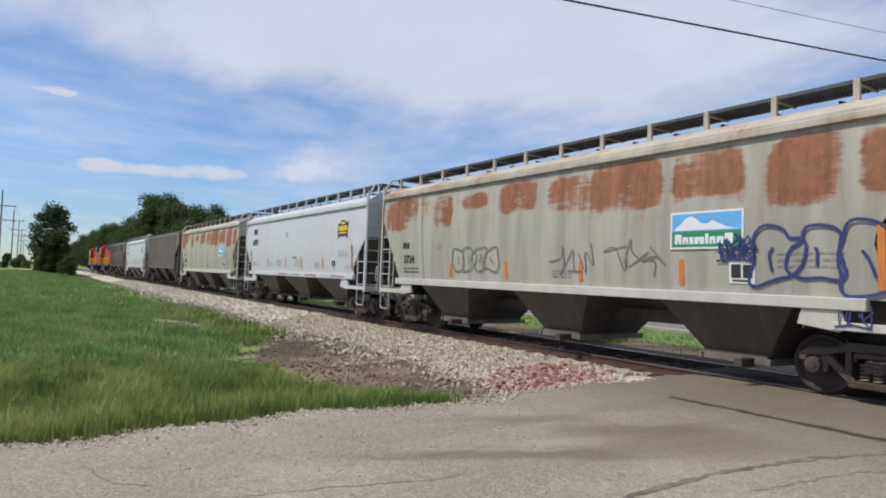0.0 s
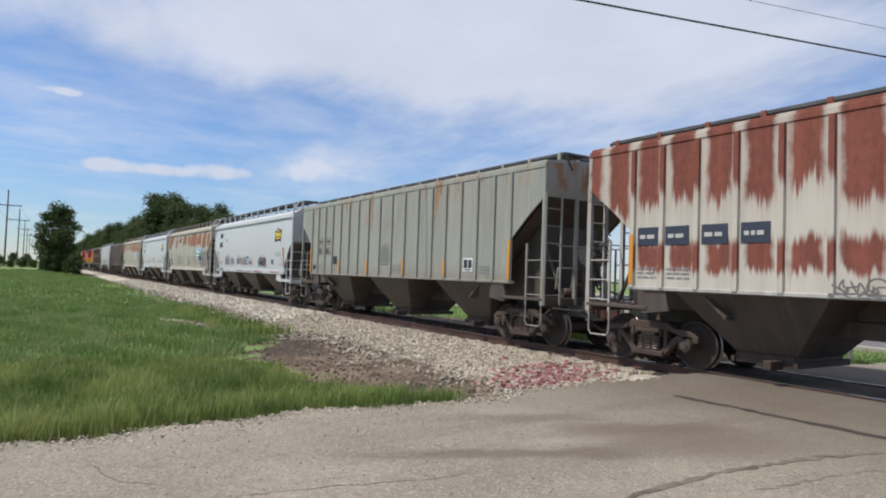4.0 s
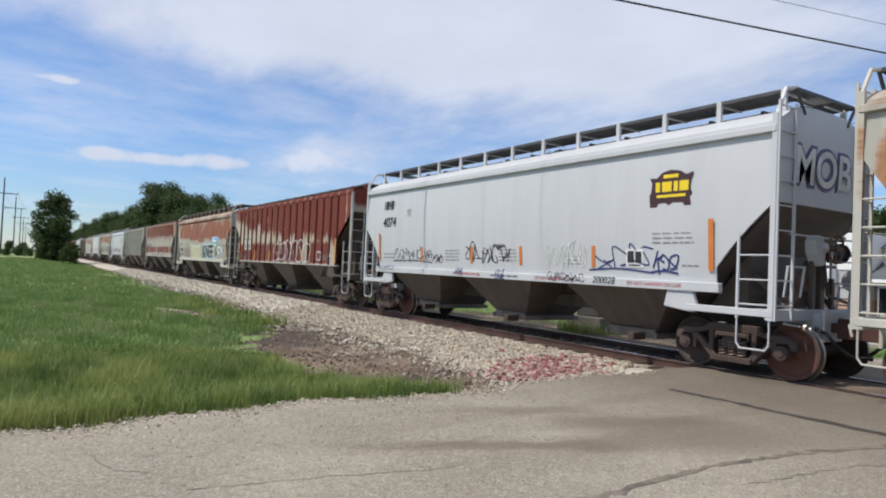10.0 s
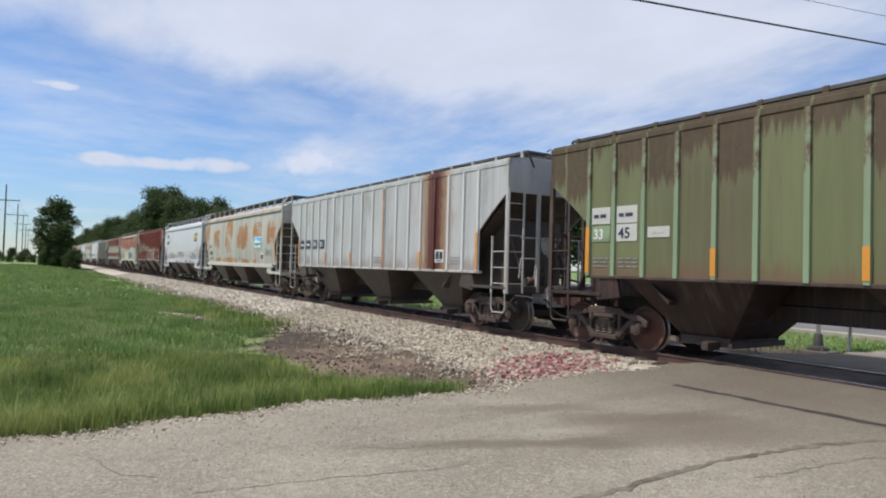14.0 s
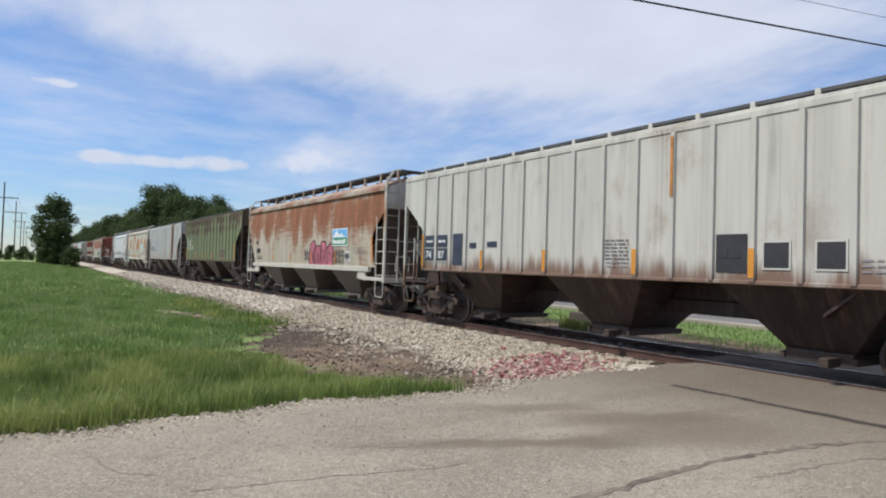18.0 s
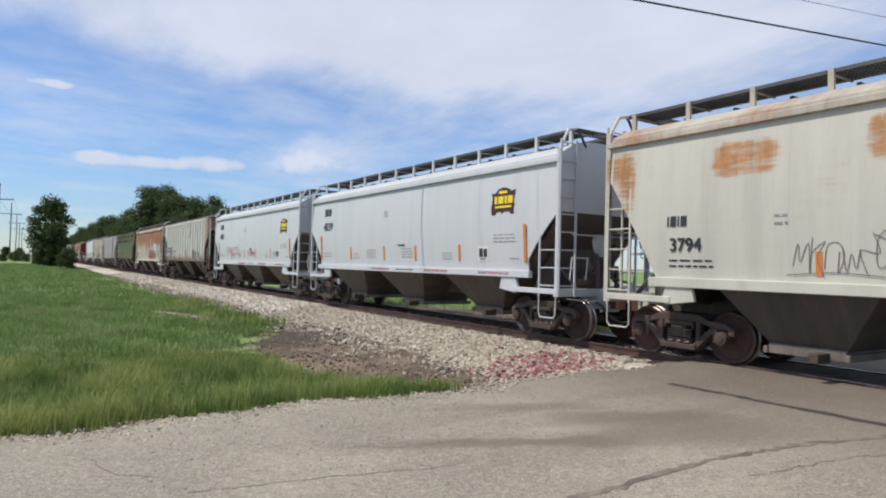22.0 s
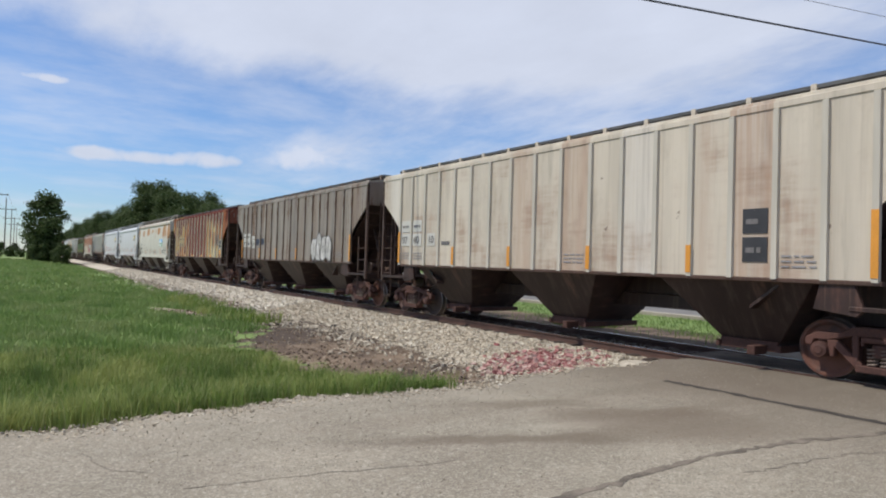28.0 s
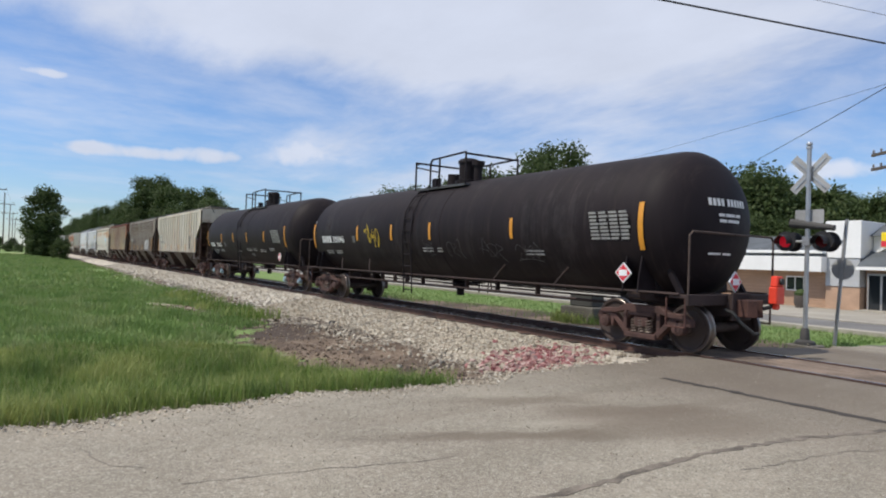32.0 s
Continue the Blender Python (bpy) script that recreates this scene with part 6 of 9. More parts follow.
TRIM_RUST = rusty("rusted_trim", (0.078, 0.044, 0.033), rust=(0.05, 0.03, 0.024), amount=0.4, seed=33, dirt=0.4)
TRIM_PALE = rusty("pale_trim_rust", (0.50, 0.48, 0.45), rust=(0.17, 0.075, 0.045), amount=0.22, top=0.0, patch=2.0, seed=34, dirt=0.5)
DARK_BOX = plain("dark_blue_box", (0.035, 0.045, 0.075), 0.6, 0, 0.3, 5)
PALE_BOX = plain("pale_box", (0.52, 0.51, 0.47), 0.6, 0, 0.15, 5)
TAN_BOX = plain("tan_box", (0.45, 0.36, 0.19), 0.6, 0, 0.2, 5)

# middle of each car at the start, metres along the track
MID = (10.91, -5.28, -21.82, -38.87, -55.92, -72.56, -88.95, -105.47, -122.40, -139.63, -156.85, -173.75, -190.3, -206.4, -223.15, -240.2, -257.8, -274.63)


def build_train():
    L = {k: v["L"] for k, v in KIND.items()}
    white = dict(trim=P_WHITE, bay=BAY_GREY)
    farm = dict(trim=P_CREAM, roof_mat=P_CREAMROOF, end_mat=P_PALEEND)
    worn = dict(trim=P_CREAM, roof_mat=P_TANROOF, end_mat=P_PALEEND)
    sf = lambda z: side_x("F", z, 0.010)
    sw = lambda z: side_x("W", z, 0.010)
    sr = -KIND["R"]["hw"] - 0.012
    over = -KIND["R"]["hw"] - 0.066
    # the head of the train, already far along the track
    a = 20.15
    for style, p, label, kw in (("W", P_WHITE, "white smooth-sided covered hopper car", {}), ("F", P_TAN_RUST, "rust-stained tan covered hopper car", farm), ("R", P_BROWN, "grey-brown ribbed covered hopper car", dict(ribs=18, bay=BAY_BROWN)),
                                ("W", P_WHITE, "white smooth-sided covered hopper car", {}), ("R", P_DIRTY, "dirty tan ribbed covered hopper car", dict(ribs=18, bay=BAY_BROWN))):
        c = hopper(style, a + L[style] / 2, p, label, **kw)
        if style == "F":
            farm_car_marks(c, "3807")
        if style == "W":
            smooth_car_marks(c, "4078", 1)
        a += KIND[style]["pitch"]
    locomotive(a + 9.9, True)
    locomotive(a + 30.2, False)

    c = hopper("F", MID[0], P_TAN_RUST, "rust-streaked tan covered hopper car with blue graffiti", **farm)
    farm_car_marks(c, "3724")
    throw_up(c, 3.75, 1.78, 2.0, 0.60, GREY_INK, sf(2.0), 3, 4, None, 0.03)
    tag(c, -0.3, 1.78, 1.1, 0.56, GREY_INK, sf(2.0), 4, 3, 0.032)
    tag(c, -1.8, 1.82, 1.35, 0.50, GREY_INK, sf(2.0), 5, 3, 0.032)
    throw_up(c, -4.98, 1.62, 1.95, 0.92, BLUE_INK, sf(2.0), 6, 3, None, 0.05)
    for i in range(3):
        tag(c, -4.34, 2.04 + 0.03 * i, 0.62, 0.34, BLUE_INK, sf(2.2) - 0.004 * i, 8 + i, 3, 0.045)
    tag(c, -6.25, 1.12, 0.45, 0.30, BLUE_INK, -KIND["F"]["hw"] - 0.02, 9, 3, 0.03)

    c = hopper("W", MID[1], P_WHITE, "white covered hopper car with black tags and a shield badge", **white)
    smooth_car_marks(c, "4051", 2)
    for y, w, h, sd in ((4.6, 0.95, 0.50, 1), (3.3, 0.75, 0.36, 2), (1.9, 0.92, 0.40, 3), (0.75, 0.88, 0.34, 4), (-0.4, 0.55, 0.10, 5)):
        tag(c, y, 1.86, w, h, BLUE_INK, sw(2.0), 20 + sd, 5, 0.024)
        tag(c, y - 0.05, 1.84, w * 0.9, h * 0.8, plain("slate_spray_paint", (0.09, 0.09, 0.13), 0.6), sw(2.0) - 0.003, 26 + sd, 4, 0.022)
    for sd in (31, 32):
        tag(c, -2.2, 1.74, 1.25, 0.45, BLACK_INK, sw(1.9) - 0.004 * (sd - 31), sd, 5, 0.06)
    tag(c, 6.05, 1.46, 1.35, 0.16, BLACK_INK, -KIND["W"]["hw"] - 0.034, 33, 7, 0.028)
    ribbon_pts = smoothed([(i * 0.5, 0.04 * math.sin(i * 1.3)) for i in range(16)])
    g = Geo()
    ribbon(g, ribbon_pts, 0.012)
    part("graffiti", g, BLACK_INK, c, "one long thin wavy sprayed line", on_side(4.0, 1.44, -KIND["W"]["hw"] - 0.036))

    c = hopper("R", MID[2], P_GREY, "grey-green ribbed covered hopper car", ribs=18, bay=BAY_GREY)
    ribbed_car_marks(c, ((5.86, 2.24, 0.52, 0.32, P_GREY, BLACK_INK, "82"), (5.12, 2.24, 0.52, 0.32, P_GREY, BLACK_INK, "86"), (5.86, 2.62, 0.52, 0.32, P_GREY, BLACK_INK, ""), (5.12, 2.62, 0.52, 0.32, P_GREY, BLACK_INK, ""), (4.32, 1.88, 0.34, 0.30, BLACK_INK, BLACK_INK, ""), (6.42, 1.66, 0.26, 0.16, BLACK_INK, BLACK_INK, "")), panel=-4.6)
    bars(c, 0.30, 1.86, 0.60, 0.62, 8, GREY_INK, sr)
    bars(c, 0.18, 2.50, 0.36, 0.08, 1, RED_INK, sr)

    c = hopper("R", MID[3], P_REDRUST, "pale ribbed hopper car overrun by red rust", ribs=18, trim=TRIM_PALE, bay=BAY_GREY)
    ribbed_car_marks(c, ((6.5, 2.30, 0.5, 0.34, DARK_BOX, PALE_BOX, ""), (5.86, 2.30, 0.5, 0.34, DARK_BOX, PALE_BOX, ""), (5.1, 2.30, 0.5, 0.34, DARK_BOX, PALE_BOX, ""), (4.36, 2.30, 0.5, 0.34, DARK_BOX, PALE_BOX, "")), (6.62, -3.68, -6.62), panel=-4.5)
    for y_, w_, sd_ in ((2.9, 0.9, 51), (1.2, 0.9, 52), (-0.4, 0.8, 53), (-2.2, 0.6, 54)):
        tag(c, y_, 1.54, w_, 0.22, GREY_INK, over, sd_, 4, 0.04)

    c = hopper("F", MID[4], P_TAN_RUST2, "tan hopper car with heavy rust and large graffiti", **worn)
    farm_car_marks(c, "3830")
    chalk = plain("white_spray", (0.62, 0.64, 0.62), 0.6)
    throw_up(c, 5.2, 1.55, 2.1, 0.66, GREY_INK, sf(1.9), 61, 4, None, 0.045)
    rect(c, "graffiti", 3.0, 1.40, 3.4, 1.04, plain("pale_spray_ground", (0.43, 0.44, 0.40), 0.7, 0, 0.35, 9.0), sf(1.9) - 0.001, "pale sprayed ground of a large tag", 0.002)
    throw_up(c, 2.9, 1.42, 3.2, 0.96, chalk, sf(1.9) - 0.006, 62, 5, YELLOW_INK, 0.06)
    rect(c, "graffiti", -0.72, 1.38, 3.44, 1.14, CYAN_INK, sf(1.9) - 0.012, "sprayed word in black and white over pale blue", 0.003)
    text(c, "KNEE", -0.85, 1.56, 1.16, chalk, sf(1.9) - 0.020, "graffiti_letters", "", 0.06, 0.085)
    text(c, "KNEE", -0.85, 1.56, 1.16, BLACK_INK, sf(1.9) - 0.028, "graffiti_letters", "", 0.06, 0.045)
    tag(c, -1.6, 1.42, 2.2, 0.22, CYAN_INK, sf(1.9) - 0.03, 65, 6, 0.05)
    tag(c, -3.76, 1.78, 0.36, 0.5, GOLD_INK, sf(1.9) - 0.02, 66, 3, 0.04)
    tag(c, -4.12, 1.66, 0.5, 0.5, GREY_INK, sf(1.9) - 0.02, 67, 5, 0.03)
    for u, word in ((0.0, "F"), (0.66, "Y")):
        text(c, word, -4.85 - u, 1.44, 1.22, BLACK_INK, sf(1.9) - 0.010, "graffiti_letters", "", 0.0, 0.085)
        text(c, word, -4.85 - u, 1.44, 1.22, chalk, sf(1.9) - 0.018, "graffiti_letters", "", 0.0, 0.05)
    tag(c, -6.05, 1.74, 0.5, 0.2, WHITE_INK, sf(1.9), 68, 4, 0.03)

    c = hopper("R", MID[5], P_RED, "oxide-red ribbed hopper car with white outline graffiti", ribs=18, trim=TRIM_PALE, bay=BAY_GREY, post=P_REDPOST)
    ribbed_car_marks(c, ((5.86, 2.50, 0.5, 0.34, P_CREAM, BLACK_INK, ""), (5.12, 2.50, 0.5, 0.34, P_CREAM, BLACK_INK, ""), (5.86, 2.08, 0.5, 0.38, P_CREAM, BLACK_INK, "74"), (5.12, 2.08, 0.5, 0.38, P_CREAM, BLACK_INK, "00")), (6.62, 3.68, 1.29, -3.05, -6.62))
    throw_up(c, 0.55, 1.52, 4.55, 0.94, plain("white_spray", (0.60, 0.60, 0.58), 0.6, 0, 0.3, 6.0), over, 71, 6, None, 0.040, label="white sprayed outline letters in rounded strokes")
    o = rect(c, "panel_frame", -4.65, 1.66, 0.42, 0.36, WHITE_INK, sr)
    part("panel_field", Geo().box(0.04, 0.38, 0.04, 0.32, 0.004, 0.007), P_REDFLAT, o)
    rect(c, "white_patch", -5.9, 1.80, 0.2, 0.14, WHITE_INK, sr)

    c = hopper("W", MID[6], P_WHITE, "white covered hopper car with dark blue tags", **white)
    smooth_car_marks(c, "4074", 3)
    end = Matrix(((1, 0, 0, -1.05), (0, 0, -1, -L["W"] / 2 - 0.012), (0, 1, 0, 3.25), (0, 0, 0, 1)))
    for bold, ink, off in ((0.07, plain("violet_spray_paint", (0.12, 0.10, 0.24), 0.6), 0.0), (0.015, plain("white_spray", (0.62, 0.64, 0.62), 0.6), 0.012)):
        t = text(c, "MOB", 0, 0, 0.86, ink, 0, "graffiti_letters", "pale sprayed letters with violet edges", 0.1, bold)
        t.matrix_basis = Matrix.Translation((0, -off, 0)) @ end
    tag(c, 5.2, 1.78, 2.2, 0.36, BLACK_INK, sw(1.9), 81, 8, 0.026)
    tag(c, 2.85, 1.74, 0.5, 0.24, BLACK_INK, sw(1.9), 83, 3, 0.03)
    tag(c, 1.25, 1.80, 1.9, 0.42, BLACK_INK, sw(1.9), 82, 8, 0.038)
    for sd in (88, 89):
        tag(c, -1.95, 1.78, 1.25, 0.46, plain("white_spray", (0.62, 0.64, 0.62), 0.6), sw(1.9) - 0.003 * (sd - 88), sd, 6, 0.03)
    tag(c, -3.4, 1.74, 1.5, 0.46, BLUE_INK, sw(1.8), 84, 4, 0.04)
    tag(c, -4.95, 1.72, 0.55, 0.32, BLUE_INK, sw(1.8), 90, 3, 0.05)
    sill = -KIND["W"]["hw"] - 0.035
    tag(c, 6.2, 1.44, 1.1, 0.15, BLUE_INK, sill, 85, 6, 0.022)
    tag(c, -2.1, 1.42, 1.15, 0.17, BLACK_INK, sill, 91, 8, 0.026)
    text(c, "200028", -3.5, 1.42, 0.20, BLACK_INK, sill, "graffiti", "black sprayed digits", 0.15)
    tag(c, 1.6, 1.41, 0.35, 0.18, BLUE_INK, sill, 86, 3, 0.028)
    tag(c, -0.2, 1.41, 0.35, 0.18, BLUE_INK, sill, 87, 3, 0.028)

    c = hopper("F", MID[7], P_TAN_RUST3, "cream hopper car with orange rust spots", **farm)
    farm_car_marks(c, "3869")
    tag(c, -5.2, 1.95, 1.0, 0.25, GREY_INK, sf(2.0), 91, 4, 0.022)

    c = hopper("R", MID[8], P_WRIB, "white ribbed hopper car with a wide brown stain", ribs=18, bay=BAY_DULL, trim=TRIM_PALE, post=P_WPOST, own_post=(-4.45, P_STAINPOST))
    ribbed_car_marks(c, ((6.52, 2.20, 0.5, 0.36, DARK_BOX, WHITE_INK, ""), (5.86, 2.20, 0.5, 0.36, DARK_BOX, WHITE_INK, ""), (5.12, 2.20, 0.5, 0.36, DARK_BOX, WHITE_INK, "74"), (4.36, 2.20, 0.5, 0.36, DARK_BOX, WHITE_INK, "91")), panel=-4.52)
    rect(c, "rusty_post_face", -1.29 + 0.03, 1.5, 0.06, 2.62, plain("post_rust", (0.46, 0.20, 0.06), 0.8, 0, 0.5, 9.0), over)

    c = hopper("R", MID[9], P_GREEN, "weathered olive-green ribbed hopper car", ribs=18, post=P_GREENPOST, bay=BAY_BROWN, trim=STEEL_DARK)
    ribbed_car_marks(c, ((6.54, 2.56, 0.50, 0.34, PALE_BOX, DARK_BOX, ""), (5.87, 2.56, 0.52, 0.34, PALE_BOX, DARK_BOX, ""), (6.54, 2.20, 0.50, 0.32, P_GREENPOST, WHITE_INK, "33"), (5.87, 2.20, 0.52, 0.34, PALE_BOX, DARK_BOX, "45"), (5.1, 2.26, 0.5, 0.2, PALE_BOX, PALE_BOX, "")), panel=None)
    for y_ in (-3.08, -3.92):
        o = rect(c, "panel_frame", y_, 1.66, 0.52, 0.60, PALE_BOX, sr)
        part("panel_field", Geo().box(0.025, 0.495, 0.025, 0.575, 0.004, 0.007), BADGE, o)

    c = hopper("F", MID[10], P_RUST, "orange-rusted hopper car with magenta graffiti", **worn)
    farm_car_marks(c, "3820")
    throw_up(c, -0.95, 1.36, 2.45, 1.04, plain("dark_plum_spray", (0.10, 0.025, 0.05), 0.6), sf(1.9), 101, 4, plain("rose_spray_fill", (0.42, 0.13, 0.17), 0.6, 0, 0.4, 3.0), 0.05)
    tag(c, -0.35, 1.76, 0.62, 0.40, BLACK_INK, sf(1.8), 102, 5, 0.025)
    for sd in (103, 104, 105):
        tag(c, -3.42, 1.58 + 0.17 * (sd - 103), 1.05, 0.17, BLACK_INK, sf(1.8), sd, 6, 0.028)

    c = hopper("R", MID[11], P_CREAMRIB, "cream-white ribbed hopper car with rusty end", ribs=18, bay=BAY_BROWN, end_mat=P_RUST)
    ribbed_car_marks(c, ((6.54, 2.14, 0.5, 0.34, DARK_BOX, WHITE_INK, ""), (5.87, 2.14, 0.5, 0.34, DARK_BOX, WHITE_INK, ""), (6.54, 1.76, 0.5, 0.34, DARK_BOX, WHITE_INK, "74"), (5.87, 1.76, 0.5, 0.34, DARK_BOX, WHITE_INK, "87"), (5.08, 1.64, 0.46, 0.86, DARK_BOX, DARK_BOX, ""),
                         (4.28, 2.10, 0.3, 0.14, DARK_BOX, DARK_BOX, ""), (3.5, 2.12, 0.4, 0.14, DARK_BOX, DARK_BOX, ""), (-3.02, 1.64, 0.56, 0.64, BLACK_INK, BLACK_INK, "")), panel=None)
    for y_ in (-3.84, -4.66):
        o = rect(c, "panel_frame", y_, 1.70, 0.46, 0.46, PALE_BOX, sr)
        part("panel_field", Geo().box(0.03, 0.43, 0.03, 0.43, 0.004, 0.007), BLACK_INK, o)
    bars(c, -0.5, 1.82, 0.62, 0.44, 6, GREY_INK, sr)
    rect(c, "rusty_post_face", -2.12 + 0.03, 3.0, 0.06, 1.1, plain("post_rust", (0.46, 0.20, 0.06), 0.8, 0, 0.5, 9.0), over)

    c = hopper("W", MID[12], P_WHITE, "white covered hopper car with red graffiti letters", **white)
    smooth_car_marks(c, "4036", 4)
    scrawl(c, (("P", 0.0, 0.02, 0.30, 0.47), (".", 0.30, 0.02, 0.05, 0.05), ("M", 0.42, 0.0, 0.42, 0.50), (".", 0.88, 0.0, 0.05, 0.05), ("B", 1.10, 0.05, 0.32, 0.42), (".", 1.48, 0.05, 0.05, 0.05), ("D", 1.66, 0.07, 0.36, 0.44), (".", 2.08, 0.05, 0.05, 0.05), ("K", 2.20, 0.06, 0.36, 0.52), (".", 2.60, 0.04, 0.05, 0.05)), 4.41, 1.85, RED_SPRAY, sw(2.0) - 0.003)
    scrawl(c, (("S", 0.0, 0.0, 0.26, 0.24), ("U", 0.30, 0.0, 0.18, 0.24), ("P", 0.54, 0.0, 0.14, 0.30)), 0.34, 1.90, RED_SPRAY, sw(2.0) - 0.003)
    tag(c, -0.38, 1.92, 0.52, 0.16, RED_SPRAY, sw(1.95), 121, 6, 0.035)
    tag(c, -3.9, 1.82, 0.6, 0.28, GREY_INK, sw(1.9), 122, 6, 0.016)

    c = hopper("W", MID[13], P_WHITE, "clean white covered hopper car with a shield badge", **white)
    smooth_car_marks(c, "4039", 5)

    c = hopper("F", MID[14], P_CREAM, "cream hopper car with light rust and grey tags", **farm)
    farm_car_marks(c, "3794")
    for y, w, h, sd in ((4.3, 1.4, 0.5, 1), (1.5, 1.5, 0.45, 2), (-0.4, 2.0, 0.3, 3), (-5.1, 1.5, 0.5, 4)):
        tag(c, y, 1.66, w, h, GREY_INK, sf(1.9), 140 + sd, 6, 0.018)

    c = hopper("R", MID[15], P_PATCH, "rusted orange patchwork ribbed hopper car", ribs=18, trim=TRIM_RUST, post=P_PATCHPOST, bay=BAY_BROWN, iron=STEEL_RUST, end_mat=P_GREENEND)
    ribbed_car_marks(c, ((5.1, 2.58, 0.56, 0.32, TAN_BOX, BLACK_INK, ""), (4.35, 2.58, 0.56, 0.32, TAN_BOX, BLACK_INK, ""), (5.1, 2.20, 0.56, 0.34, TAN_BOX, BLACK_INK, "65"), (4.35, 2.20, 0.56, 0.34, TAN_BOX, BLACK_INK, "64"), (-5.38, 2.22, 0.32, 0.66, BADGE, BADGE, "")), ())
    o = rect(c, "panel_frame", -6.05, 1.98, 0.48, 0.60, PALE_BOX, sr)
    for x0, x1, z0, z1 in ((0.03, 0.45, 0.34, 0.57), (0.04, 0.22, 0.10, 0.30), (0.26, 0.44, 0.10, 0.30)):
        part("panel_field", Geo().box(x0, x1, z0, z1, 0.004, 0.007), BLACK_INK, o)
    rect(c, "reflector", -6.05, 1.72, 0.48, 0.24, AMBER, sr)
    for y in (6.5, 3.6, 1.2, -1.4, -3.8):
        rect(c, "reflector", y, 1.53, 0.48, 0.12, AMBER, sr)

    c = hopper("R", MID[16], P_DIRTY, "dirty grey ribbed hopper car with white tag", ribs=18, trim=TRIM_RUST, bay=BAY_BROWN, iron=STEEL_RUST)
    ribbed_car_marks(c, ((6.54, 2.48, 0.5, 0.32, PALE_BOX, BLACK_INK, ""), (5.87, 2.48, 0.52, 0.32, PALE_BOX, BLACK_INK, ""), (6.54, 2.12, 0.5, 0.34, PALE_BOX, BLACK_INK, "97"), (5.87, 2.12, 0.52, 0.34, PALE_BOX, BLACK_INK, "90"), (5.12, 2.50, 0.56, 0.16, PALE_BOX, PALE_BOX, ""), (5.12, 2.06, 0.56, 0.42, PALE_BOX, BLACK_INK, "53"),
                         (4.37, 2.20, 0.6, 0.30, DARK_BOX, DARK_BOX, ""), (3.58, 2.22, 0.40, 0.30, DARK_BOX, DARK_BOX, "")), panel=None)
    throw_up(c, -3.1, 1.55, 1.9, 0.95, GREY_INK, over, 161, 4, plain("faded_white_spray", (0.46, 0.45, 0.43), 0.7, 0, 0.4), 0.05)

    c = hopper("R", MID[17], P_BEIGE, "stained beige ribbed hopper car", ribs=18, post=P_BEIGEPOST, trim=TRIM_RUST, bay=BAY_BROWN, iron=STEEL_RUST)
    ribbed_car_marks(c, ((6.54, 2.50, 0.5, 0.34, PALE_BOX, GREY_INK, ""), (5.87, 2.50, 0.5, 0.34, PALE_BOX, GREY_INK, ""), (6.54, 2.08, 0.5, 0.36, PALE_BOX, GREY_INK, "97"), (5.87, 2.08, 0.5, 0.36, PALE_BOX, GREY_INK, "40"), (5.06, 2.08, 0.42, 0.36, PALE_BOX, GREY_INK, "10"), (4.3, 2.10, 0.4, 0.10, GREY_INK, GREY_INK, ""),
                         (-4.66, 2.22, 0.42, 0.40, BLACK_INK, GREY_INK, ""), (-4.66, 1.76, 0.42, 0.40, BLACK_INK, GREY_INK, "")))
    tank_car(-291.95, "black tank car with amber reflectors and white lettering", 1, "208553")
    tank_car(-309.97, "black tank car with red end device and faded tags", 2, "300046", True)


build_train()


# ---------------------------------------------------------------- ground, road, track
def smooth(a, b, x):
    t = min(1.0, max(0.0, (x - a) / (b - a)))
    return t * t * (3 - 2 * t)


def edge_y(x):
    """The ragged edge between road and verge."""
    return 7.35 + 0.16 * math.sin(x * 1.3) + 0.09 * math.sin(x * 3.7 + 1) + 0.05 * math.sin(x * 17 + 2 * math.sin(x * 3)) + 0.035 * math.sin(x * 41 + 2) + (0.25 * smooth(-6.5, -4, x) if x < 0 else 0.2)


def land(x, y):
    """Height of the open ground."""
    if x < 1.0:
        z = -0.46 + 0.40 * smooth(35, 80, y) * smooth(-6.5, -10, x)
        z += 0.32 * (1 - smooth(7.2, 9.6, y)) if y > 0 else 0.32
        z += 0.05 * math.sin(x * 0.9 + y * 0.35) * smooth(8, 14, y)
        z += 0.07 * smooth(-5.5, -4.0, x) * smooth(13, 19, y)
    else:
        z = -0.36
    return z if -900 < y < 900 else -0.2


